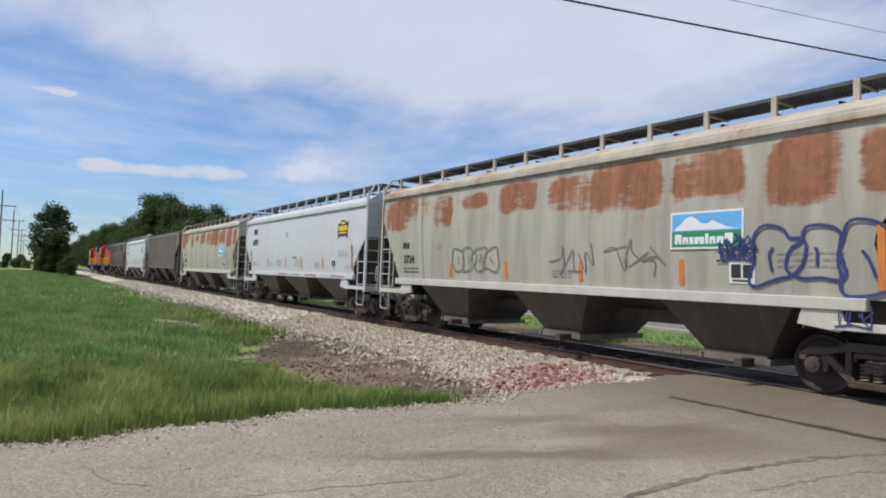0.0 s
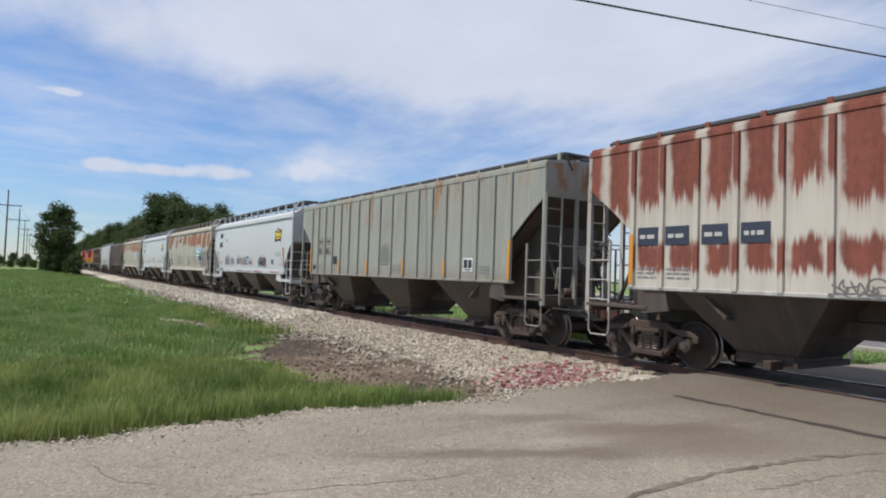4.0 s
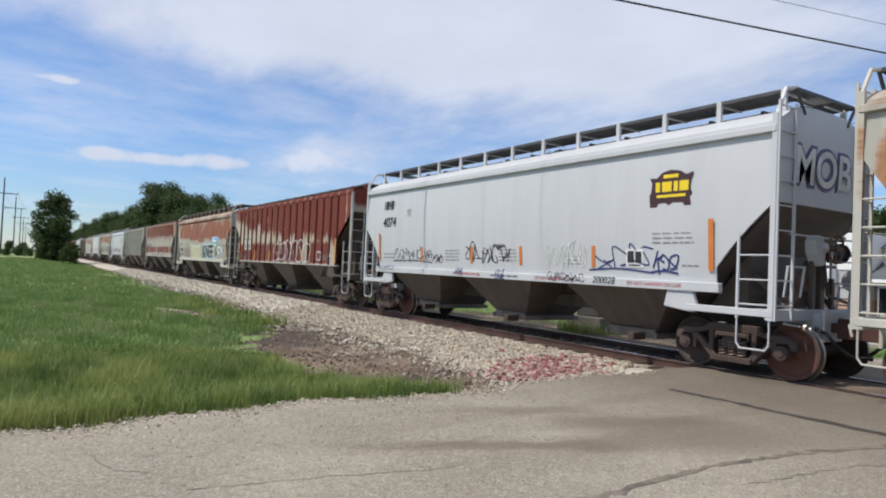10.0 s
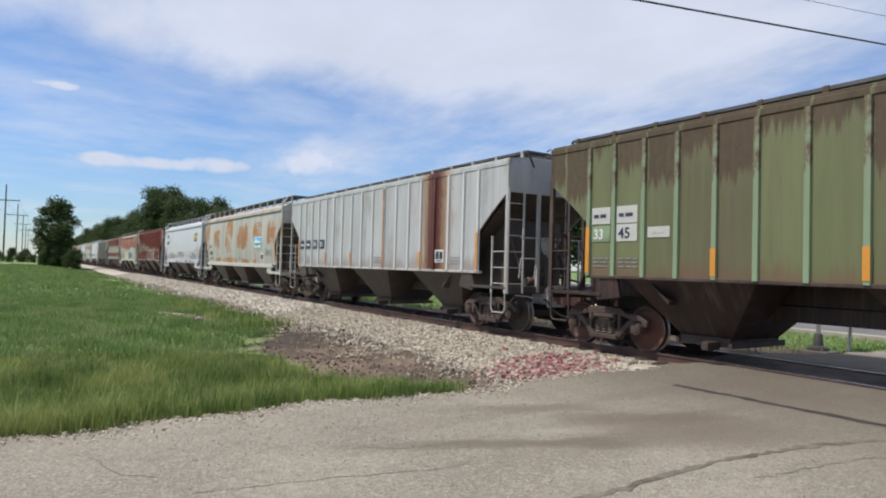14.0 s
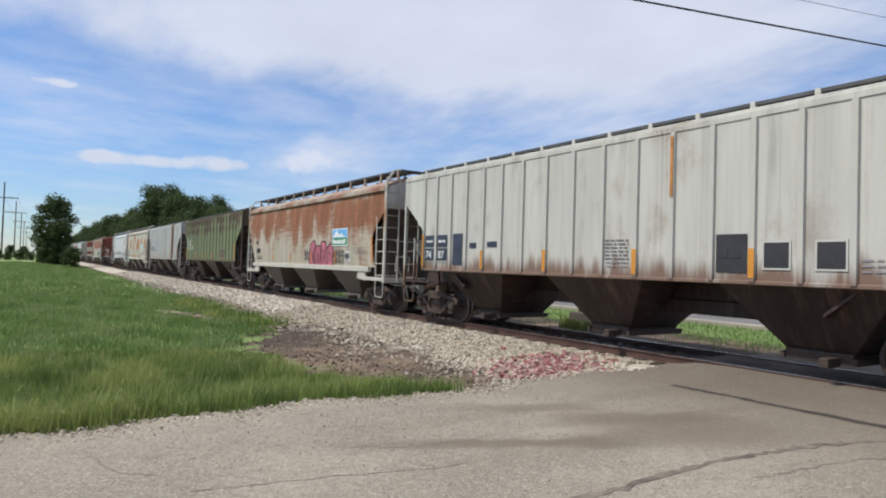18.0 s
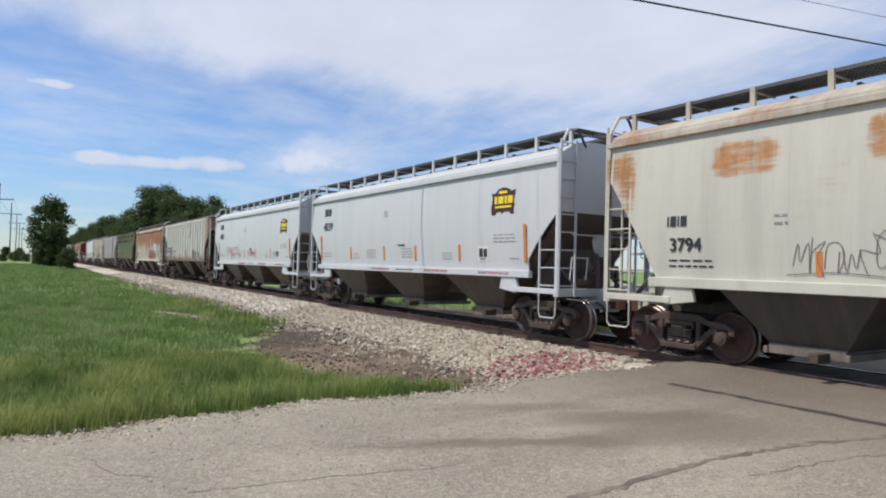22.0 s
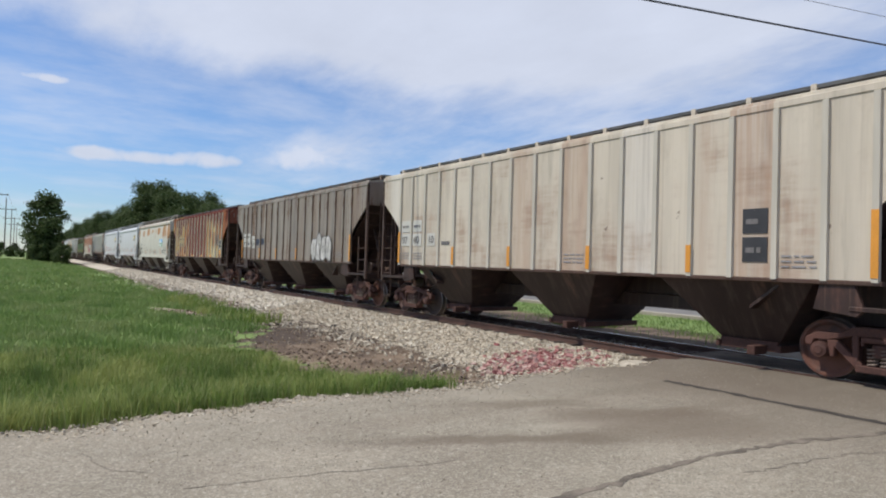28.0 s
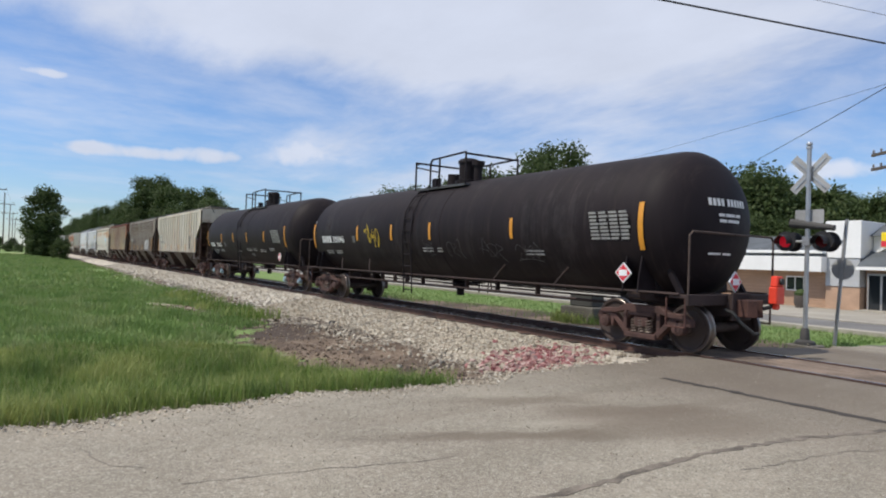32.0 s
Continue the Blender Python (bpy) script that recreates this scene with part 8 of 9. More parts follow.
def on_road(rs):
    x, y = rs.uniform(-10.5, -1.3), rs.uniform(2.0, 7.6)
    if rs.rand() > 0.25 + 0.75 * smooth(4.6, 7.4, y) or y > edge_y(x):
        return None
    return (x, y, road_z(x) + 0.002)


stone_field("road_grit", 2200, on_road, (0.005, 0.012), island_colors("road_pieces", [(0.20, 0.17, 0.13), (0.26, 0.23, 0.18), (0.35, 0.31, 0.25)]), "loose grit lying on the asphalt", 8)


def dirt_spot(rs):
    x, y = rs.uniform(-7.4, -4.0), rs.uniform(8.2, 26)
    return (x, y, land(x, y) + 0.006)


stone_field("scattered_gravel", 1900, dirt_spot, (0.010, 0.040), island_colors("dirt_pieces", [(0.13, 0.090, 0.060), (0.25, 0.185, 0.13), (0.42, 0.36, 0.275)]), "stones scattered on bare earth", 6)


def bed_toe(rs):
    y = 8.6 + 46 * rs.rand() ** 1.6
    x = -3.7 - 1.5 * rs.rand() ** 1.6 + 0.35 * math.sin(y * 0.9) + 0.2 * math.sin(y * 2.3)
    if (y < 10 and x < -5.4) or (y < 13 and rs.rand() < 0.88):
        return None
    return (x, y, max(bed_z(x) if x > -4.6 else -9, land(x, y)) + 0.012)


stone_field("ballast_stones", 2600, bed_toe, (0.020, 0.065), LIME, "loose limestone strewn at the foot of the bed", 9)


def mould_spot(rs):
    x, y = rs.uniform(-7.2, -4.2), 9.0 + 17 * rs.rand()
    if math.sin(x * 2.2 + 0.7 * y) + math.sin(y * 1.1 - x) + rs.randn() * 0.9 < 0.2:
        return None
    return (x, y, land(x, y) + 0.004)


stone_field("mould_clods", 1100, mould_spot, (0.010, 0.042), island_colors("mould_pieces", [(0.035, 0.025, 0.018), (0.07, 0.05, 0.036), (0.10, 0.072, 0.05)]), "dark clods and rotten bark on bare earth", 19)
# single stones that stand out
for x, y, r in ((-4.05, 14.3, 0.10), (-3.15, 9.45, 0.085), (-3.6, 17.5, 0.12), (-4.4, 18.7, 0.13)):
    rs = np.random.RandomState(int(r * 1000))
    g = Geo().spin([(0.001, r * 0.6), (r * 0.55, r * 0.55), (r * 0.95, r * 0.2), (r * 0.8, -r * 0.3)], (0, 0, 0), 2, 7)
    g.v = [tuple(np.array(p) * rs.uniform(0.8, 1.2, 3)) for p in g.v]
    solid("dark_stone", g, plain("dark_stone", (0.03, 0.028, 0.028), 0.8), "dark stone lying on the ballast", "stone", pose(x, y, max(bed_z(x), -0.45) + r * 0.25))


def grass_field(name, n, place, tall, wide, material, label, seed):
    """Blades of three points and a bent tip, in one mesh."""
    rs = np.random.RandomState(seed)
    pts = []
    while len(pts) < n:
        p = place(rs)
        if p:
            pts.append(p)
    c = np.array(pts)
    h = rs.uniform(*tall, n) * c[:, 3]
    w = rs.uniform(*wide, n)
    a = rs.uniform(0, 6.28, n)
    lean = rs.uniform(0.1, 0.75, n) * h
    b = a + rs.uniform(0.8, 2.3, n)
    ux, uy = np.cos(a) * w / 2, np.sin(a) * w / 2
    lx, ly = np.cos(b) * lean, np.sin(b) * lean
    x, y, z = c[:, 0], c[:, 1], c[:, 2] - 0.02
    v = np.stack([np.stack([x - ux, y - uy, z], 1), np.stack([x + ux, y + uy, z], 1),
                  np.stack([x + ux * 0.7 + lx * 0.35, y + uy * 0.7 + ly * 0.35, z + h * 0.6], 1), np.stack([x - ux * 0.7 + lx * 0.35, y - uy * 0.7 + ly * 0.35, z + h * 0.6], 1),
                  np.stack([x + lx, y + ly, z + h], 1)], 1).reshape(-1, 3)
    k = np.arange(n)[:, None] * 5
    quads = (k + np.array([[0, 1, 2, 3]])).tolist()
    tris = (k + np.array([[3, 2, 4]])).tolist()
    me = bpy.data.meshes.new(name)
    me.from_pydata(v.tolist(), [], quads + tris)
    me.materials.append(material)
    return tagged(new(name, me), label, "grass", "", "stuff")


BLADES = island_colors("grass_blades", [(0.085, 0.16, 0.030), (0.17, 0.25, 0.055), (0.11, 0.20, 0.040), (0.26, 0.31, 0.09), (0.10, 0.17, 0.042), (0.36, 0.36, 0.17)], 0.75, 0.35, ((0.33, 0.36, 0.12), (0.075, 0.135, 0.036)))
BLADES_FAR = island_colors("meadow_blades", [(0.140, 0.23, 0.064), (0.175, 0.27, 0.080), (0.195, 0.28, 0.095), (0.135, 0.21, 0.060)], 0.8, 0.35, ((0.26, 0.31, 0.135), (0.10, 0.17, 0.05)))


def grassy(x, y):
    lim = -7.2 + 2.75 * smooth(13.5, 22.5, y) + 0.35 * math.sin(y * 1.1) + 0.25 * math.sin(y * 2.9 + x)
    if y < 11.4:
        lim = max(lim, -6.05 - 1.2 * smooth(9.8, 11.4, y) + 0.2 * math.sin(9 * x) + 0.15 * math.sin(4 * y))
    if ((x + 6.5 + 0.25 * (y - 24.3)) / 0.75) ** 2 + ((y - 24.3) / 2.7) ** 2 < 1:
        return False
    return x < lim


def near_grass(rs):
    y = 7.35 + 7.5 * rs.rand() ** 1.15
    x = rs.uniform(-13.5, -4.6)
    if y < edge_y(x) + 0.05 or not grassy(x, y):
        return None
    d = y - edge_y(x) - 0.25 * math.sin(x * 2.1) - 0.15 * math.sin(x * 5.3)
    if rs.rand() > 0.05 + 0.95 * smooth(0.05, 0.9, d) or (x > -8.2 and y < 9.0 and rs.rand() < 0.6 + 0.35 * math.sin(x * 3.3 + y * 2)):
        return None
    tuft = 0.45 + 0.75 * math.sin(x * 1.7 + 1.9 * math.sin(y * 1.3)) ** 2 + 0.3 * math.sin(x * 4.1 + y * 3.3) ** 2
    return (x, y, land(x, y), tuft * (1.0 if d < 1.6 else 0.75))


def mid_grass(rs):
    y = 14.5 + 22 * rs.rand()
    x = rs.uniform(-15.5, -3.8)
    if not grassy(x, y):
        return None
    return (x, y, land(x, y), (0.6 + 0.5 * math.sin(x * 1.3 + y * 0.7) ** 2) * (1 - 0.45 * smooth(-7, -4.5, x)))


def far_grass(rs):
    y = 36 + 95 * rs.rand() ** 1.1
    x = rs.uniform(-20, -4.5 + 0.4 * smooth(50, 70, y))
    return (x, y, land(x, y), 1.0 - 0.55 * smooth(-8.0, -4.5, x))


def weeds(rs):
    y = 19 + 14 * rs.rand()
    x = -5.3 + rs.randn() * 0.45
    return (x, y, land(x, y), 1.0) if -6.2 < x < -3.9 and math.sin(y * 1.7) > -0.2 else None


def right_grass(rs):
    y = 8.3 + 32 * rs.rand() ** 1.4
    x = rs.uniform(3.2, 10.9)
    if y < 25 and x < 5.4 + 0.5 * math.sin(y) and rs.rand() < 0.93:
        return None
    return (x, y, land(x, y), 0.6 + 0.8 * (x < 4.6))


grass_field("grass", 56000, near_grass, (0.08, 0.23), (0.008, 0.018), BLADES, "tall green grass on the verge", 11)
grass_field("grass", 46000, mid_grass, (0.12, 0.30), (0.018, 0.040), BLADES_FAR, "green meadow grass", 12)
grass_field("grass", 36000, far_grass, (0.12, 0.34), (0.05, 0.11), BLADES_FAR, "distant green meadow grass", 13)
TUFTS = []
trng = random.Random(5)
while len(TUFTS) < 330:
    tx, ty = trng.uniform(-13.2, -6.0), 7.4 + 5.5 * trng.random() ** 1.5
    if ty > edge_y(tx) + 0.2 and grassy(tx, ty):
        TUFTS.append((tx, ty, trng.uniform(0.10, 0.36), trng.uniform(0.6, 1.2) * (1 - 0.35 * smooth(-8.5, -6.0, tx))))


def tufts(rs):
    x, y, r, k = TUFTS[rs.randint(len(TUFTS))]
    x, y = x + rs.randn() * r * 0.6, y + rs.randn() * r * 0.6
    return (x, y, land(x, y), k) if y > edge_y(x) else None


grass_field("grass_tufts", 26000, tufts, (0.14, 0.40), (0.007, 0.015), BLADES, "taller tufts of pale green grass by the road", 17)


def stalks(rs):
    p = near_grass(rs)
    return (p[0], p[1], p[2], 1.0) if p and math.sin(p[0] * 2.9 + p[1]) > -0.3 else None


grass_field("grass_stalks", 2600, stalks, (0.20, 0.38), (0.004, 0.008), island_colors("dry_stalks", [(0.36, 0.36, 0.17), (0.30, 0.33, 0.12), (0.44, 0.40, 0.22)], 0.8, 0.3), "pale seed stalks standing in the verge grass", 16)
grass_field("weeds", 1500, weeds, (0.15, 0.42), (0.02, 0.05), BLADES, "low weeds by the ballast", 14)
grass_field("grass", 16000, right_grass, (0.10, 0.26), (0.015, 0.03), BLADES_FAR, "mown green grass beyond the track", 15)


# ---------------------------------------------------------------- trees
LEAF = island_colors("tree_leaves", [(0.034, 0.056, 0.018), (0.052, 0.082, 0.024), (0.074, 0.108, 0.034), (0.042, 0.068, 0.021), (0.100, 0.128, 0.048)], 0.65, 0.3)
BARK = plain("tree_bark", (0.075, 0.058, 0.045), 0.95, 0, 0.4, 5.0, bump=0.6)


def tree_meshes(seed, high, wide, leaves, low=0.12, leaf=0.42, lobes=14, sprigs=0):
    """Trunk with limbs, and a crown of leaf sprays gathered in uneven clumps round the limb ends."""
    rng = random.Random(seed)
    rs = np.random.RandomState(seed)
    g = Geo()
    lean = (rng.uniform(-0.04, 0.04) * high, rng.uniform(-0.04, 0.04) * high)
    top = (lean[0], lean[1], high * 0.72)
    r0 = high * 0.022
    g.cyl((0, 0, -0.4), (lean[0] * 0.4, lean[1] * 0.4, high * 0.35), r0, r0 * 0.7, 9)
    g.cyl((lean[0] * 0.4, lean[1] * 0.4, high * 0.35), top, r0 * 0.7, r0 * 0.2, 8)
    clumps = []
    for i in range(lobes):
        u = (i + 0.5) / lobes
        z = high * (low + 0.10 + (0.84 - low) * u)
        reach = wide / 2 * math.sqrt(max(0.08, math.sin(math.pi * (0.12 + 0.80 * u)))) * rng.uniform(0.45, 1.0)
        a = i * 2.4 + rng.uniform(-0.5, 0.5)
        p = (lean[0] * u + reach * math.cos(a), lean[1] * u + reach * math.sin(a), z)
        s = (lean[0] * u * 0.6, lean[1] * u * 0.6, max(high * 0.12, z - high * 0.16))
        g.cyl(s, p, r0 * 0.32, r0 * 0.08, 5)
        clumps.append((p, wide * rng.uniform(0.15, 0.27)))
    for i in range(lobes // 2):
        u = rng.random()
        clumps.append(((rng.uniform(-0.2, 0.2) * wide, rng.uniform(-0.2, 0.2) * wide, high * (low + 0.15 + (0.78 - low) * u)), wide * rng.uniform(0.14, 0.24)))
    for i in range(sprigs):
        a, q = rng.uniform(0, 6.28), rng.random()
        clumps.append(((lean[0] + wide * 0.36 * q * math.cos(a), lean[1] + wide * 0.36 * q * math.sin(a), high * rng.uniform(0.82, 1.0 - 0.12 * q)), wide * rng.uniform(0.06, 0.12)))
    cc = np.array([c for c, r in clumps])
    rr = np.array([r for c, r in clumps])
    k = rs.choice(len(clumps), leaves, p=rr ** 2 / (rr ** 2).sum())
    d = rs.randn(leaves, 3)
    d /= np.linalg.norm(d, axis=1)[:, None]
    rad = rs.rand(leaves) ** 0.45 * (1 + 0.18 * rs.randn(leaves))
    c = cc[k] + d * (rr[k] * rad)[:, None] * np.array([1, 1, 0.8])
    c[:, 2] = np.clip(c[:, 2], 0.15, None)
    n = d * 0.6 + rs.randn(leaves, 3) * 0.6 + np.array([0, 0, 0.35])
    n /= np.linalg.norm(n, axis=1)[:, None]
    t = np.cross(n, rs.randn(leaves, 3))
    t /= np.linalg.norm(t, axis=1)[:, None]
    b = np.cross(n, t)
    s = rs.uniform(0.55, 1.2, leaves)[:, None] * leaf
    v = np.stack([c - t * s * 0.5, c + b * s * 0.28, c + t * s * 0.5 + n * s * 0.1, c - b * s * 0.30], 1).reshape(-1, 3)
    me = bpy.data.meshes.new("crown")
    me.from_pydata(v.tolist(), [], (np.arange(leaves)[:, None] * 4 + np.array([[0, 1, 2, 3]])).tolist())
    me.materials.append(LEAF)
    return g.mesh("trunk", BARK, 0, 40), me


def tree(meshes, x, y, z, turn, scale, label, group=""):
    t = thing("tree", label, "tree", pose(x, y, z, 0, 0, turn), group)
    t.scale = (scale, scale, scale)
    part("trunk", meshes[0], None, t)
    part("crown", meshes[1], None, t)
    return t


kinds = [tree_meshes(101, 18, 13, 15000, 0.10, 0.62, 20), tree_meshes(102, 20, 11, 15000, 0.12, 0.60, 20), tree_meshes(103, 15, 13, 15000, 0.05, 0.60, 20), tree_meshes(104, 12, 10, 13000, 0.0, 0.50, 18)]
# the tree that stands alone in the field, ragged at its top
lone = tree_meshes(111, 10.9, 6.2, 12000, -0.10, 0.48, 26, 9)
tree(lone, -8.25, 120, -0.1, 40, 1.0, "tall ragged green tree alone in the field")
tree(kinds[3], -8.9, 118.0, -0.4, 80, 0.34, "low green bush at the tree's foot")
tree(kinds[3], -6.2, 112.0, -0.4, 10, 0.27, "low green bush beside the track")
for bx_, by, k in ((-11.5, 178, 0.20), (-13.6, 184, 0.24), (-15.8, 180, 0.19), (-18.4, 190, 0.26), (-21.5, 186, 0.22), (-24.5, 192, 0.25)):
    tree(kinds[3], bx_, by, -0.4, bx_ * 31, k, "low green bush in the hedge across the field", "hedge bushes")
for bx_, by, k in ((-16, 640, 0.5), (-26, 660, 0.55), (-37, 640, 0.48), (-48, 670, 0.58), (-60, 650, 0.5), (-74, 660, 0.55)):
    tree(kinds[2], bx_, by, -0.3, bx_ * 17, k, "distant dark tree on the horizon", "trees on the horizon")
rng = random.Random(77)
# the wood along the track's far side
y = 116.0
i = 0
while y < 620:
    grow = {0: 0.62, 1: 0.72, 2: 0.80, 3: 0.92, 4: 0.98, 5: 0.95}.get(i, rng.uniform(0.72, 0.98))
    tree(kinds[i % 3], 15.0 + rng.uniform(-2.0, 3.0) + (2 if i < 3 else 0), y, -0.3, rng.uniform(0, 360), grow, "dark green leafy tree of the wood by the track", "trees of the far wood")
    y += rng.uniform(9, 15) * (1 + i * 0.03)
    i += 1
tree(kinds[1], 15.5, 174, -0.3, 200, 1.02, "tall leafy tree standing over the wood", "trees of the far wood")
for i in range(9):
    tree(kinds[3], 10.5 + rng.uniform(0, 3), 125 + i * 26 + rng.uniform(-5, 5), -0.3, rng.uniform(0, 360), rng.uniform(0.5, 0.8), "dark green undergrowth at the wood's edge", "trees of the far wood")


def polar(az, d):
    return EYE[0] + d * math.sin(radians(az)), EYE[1] + d * math.cos(radians(az))


for az, d, k, s in ((43.4, 72, 1, 0.77), (37.8, 80, 3, 1.12), (34.4, 95, 2, 0.88), (30.0, 110, 2, 0.9), (26.0, 130, 0, 0.75)):
    x, y = polar(az, d)
    tree(kinds[k], x, y, -0.3, az * 7, s, "round green tree beyond the street")
for i, (az, d, k, s) in enumerate(((54.0, 88, 2, 0.78), (56.3, 82, 3, 1.05), (58.3, 78, 2, 0.86), (60.0, 84, 1, 0.66), (61.6, 80, 3, 1.0), (63.2, 86, 2, 0.76), (64.8, 80, 3, 0.92), (66.3, 88, 2, 0.70), (67.8, 82, 3, 0.86), (69.5, 86, 0, 0.6), (71.5, 84, 2, 0.72), (74.0, 86, 3, 0.9), (59.2, 70, 3, 0.62), (62.4, 72, 3, 0.58), (65.6, 72, 3, 0.56))):
    x, y = polar(az, d)
    tree(kinds[k], x, y, -0.3, az * 11, s, "dense green tree behind the shop", "trees behind the shop")

# ---------------------------------------------------------------- poles and wires
POLE = plain("weathered_pole_wood", (0.085, 0.070, 0.060), 0.9, 0, 0.3, 4.0)
WIRE = plain("wire_black", (0.02, 0.02, 0.024), 0.6, 0, 0.1, 4.0)
GLASSY = plain("insulator", (0.16, 0.15, 0.15), 0.4, 0, 0.1, 4.0)


def power_pole(x, y, high, arm, turn=0, twin=False, label="tall wooden power pole with a crossarm", thick=0.22):
    p = thing("power_pole", label, "utility pole", pose(x, y, -0.4, 0, 0, turn), "power poles")
    part("pole", Geo().cyl((0, 0, 0), (0, 0, high), thick, thick * 0.7, 12), POLE, p, "", None, 0, 40)
    for z in ((high * 0.80,) if not twin else (high - 0.6, high - 1.7)):
        a = part("crossarm", Geo().box(-arm / 2, arm / 2, -0.10, 0.10, z - 0.11, z + 0.11), POLE, p, "", None, 0.01)
        for x_ in (-arm / 2 + 0.15, -arm / 4, arm / 4, arm / 2 - 0.15):
            part("insulator", Geo().spin([(0.001, 0.30), (0.05, 0.28), (0.10, 0.2), (0.05, 0.16), (0.10, 0.10), (0.04, 0.05), (0.04, 0)], (x_, 0, z + 0.11), 2, 8), GLASSY, a)
    return p


line = ((-17.6, 198), (-16.2, 268), (-15.4, 345), (-14.9, 425), (-14.2, 520))
for x, y in line:
    power_pole(x, y, 20.0, 6.2)


def wire(name, p, q, r, sag, label, n=24):
    p, q = Vector(p), Vector(q)
    pts = []
    for i in range(n + 1):
        t = i / n
        pts.append(p.lerp(q, t) + Vector((0, 0, -4 * sag * t * (1 - t))))
    return solid(name, Geo().tube(pts, r, 6), WIRE, label, "wire", group="overhead wires")


for dx_ in (-2.9, 0.0, 2.9):
    for (ax, ay), (bx_, by) in zip(line[:3], line[1:4]):
        wire("overhead_wire", (ax + dx_, ay, 16.1), (bx_ + dx_, by, 16.1), 0.02, 1.0, "thin power wire between wooden poles", 10)
# wires that cross overhead from beyond the road
wire("overhead_cable", (-40.0, 26.94, 10.99), (83.97, -5.57, 10.99), 0.03, 0.0, "thick black cable over the crossing")
wire("overhead_wire", (-40.0, 28.59, 11.72), (83.97, -4.05, 11.72), 0.005, 0.0, "thin wire beside the cable")
wire("overhead_wire", (-33.73, 22.2, 10.6), (74.27, -5.52, 10.6), 0.0085, 0.0, "thin wire over the crossing")
wire("overhead_wire", (-33.73, 20.04, 10.96), (74.27, -7.92, 10.96), 0.0072, 0.0, "thin wire over the crossing")
px_, py_ = polar(68.3, 58)
power_pole(px_, py_, 11.8, 3.9, 58, True, "wooden utility pole with two crossarms beyond the street", 0.17)
# service wires from a pole beside the road to one behind the trees
ax_, ay_ = polar(75.9, 30)
power_pole(ax_, ay_, 11.9, 2.4, 70, True, "wooden utility pole beside the forecourt", 0.15)
for az, d, z0, z1, r in ((53.5, 95, 11.24, 10.8, 0.024), (43.9, 79, 9.95, 12.3, 0.010)):
    ex, ey = polar(az, d)
    power_pole(ex, ey, z1 + 1.0, 2.4, az, True, "wooden utility pole among the trees", 0.13)
    wire("overhead_wire", (ax_, ay_, z0), (ex, ey, z1), r, 0.25, "service wire running off between two poles")

# ---------------------------------------------------------------- crossing signal
GALV = plain("galvanised_steel", (0.42, 0.43, 0.44), 0.45, 0.7, 0.2, 6.0)
ALU_BACK = plain("sign_back_aluminium", (0.34, 0.34, 0.33), 0.6, 0.2, 0.2, 6.0)
SIGNAL_BLACK = plain("signal_black", (0.018, 0.018, 0.02), 0.55, 0, 0.2, 6.0)
RED_ON = glow("lit_red_lens", (0.50, 0.010, 0.025), 0.45)
RED_OFF = plain("dark_red_lens", (0.10, 0.012, 0.014), 0.15, 0, 0.1, 6.0, bump=0)

sig = thing("crossing_signal", "railway crossing signal with crossed boards and red lamps", "signal", pose(5.6, 8.6, -0.34))
part("base", Geo().box(-0.34, 0.34, -0.34, 0.34, -0.2, 0.07).box(-0.2, 0.2, -0.2, 0.2, 0.07, 0.12), plain("old_block_concrete", (0.115, 0.105, 0.088), 0.95, 0, 0.45, 3.0, bump=0.6), sig, "", None, 0.02)
part("base_casting", Geo().spin([(0.25, 0.06), (0.24, 0.15), (0.12, 0.20), (0.10, 0.46), (0.065, 0.50)], (0, 0, 0), 2, 14), plain("worn_signal_grey", (0.05, 0.047, 0.044), 0.7, 0, 0.3, 6.0), sig, "", None, 0, 40)
part("mast", Geo().cyl((0, 0, 0.2), (0, 0, 5.15), 0.055, 0.055, 14).spin([(0.001, 0.08), (0.07, 0.05), (0.075, 0)], (0, 0, 5.13), 2, 14), GALV, sig, "", None, 0, 40)
for s in (-1, 1):
    b = part("crossbuck_board", Geo().box(0.07 + 0.012 * (s > 0), 0.078 + 0.012 * (s > 0), -0.62, 0.62, -0.115, 0.115), ALU_BACK, sig, "bare metal back of a crossing board", pose(0, 0, 4.48, s * 45, 0, 0))
    part("board_rail", Geo().box(0.055, 0.068, -0.55, 0.55, -0.02, 0.02), GALV, b)
part("lamp_arm", Geo().cyl((0, -0.62, 2.72), (0, 0.62, 2.72), 0.035, 0.035, 10).box(-0.09, 0.09, -0.09, 0.09, 2.62, 2.82), GALV, sig)
part("bell", Geo().spin([(0.001, 0.06), (0.06, 0.05), (0.08, 0.0), (0.07, -0.03)], (0, 0, 5.24), 2, 16), GALV, sig, "", None, 0, 40)
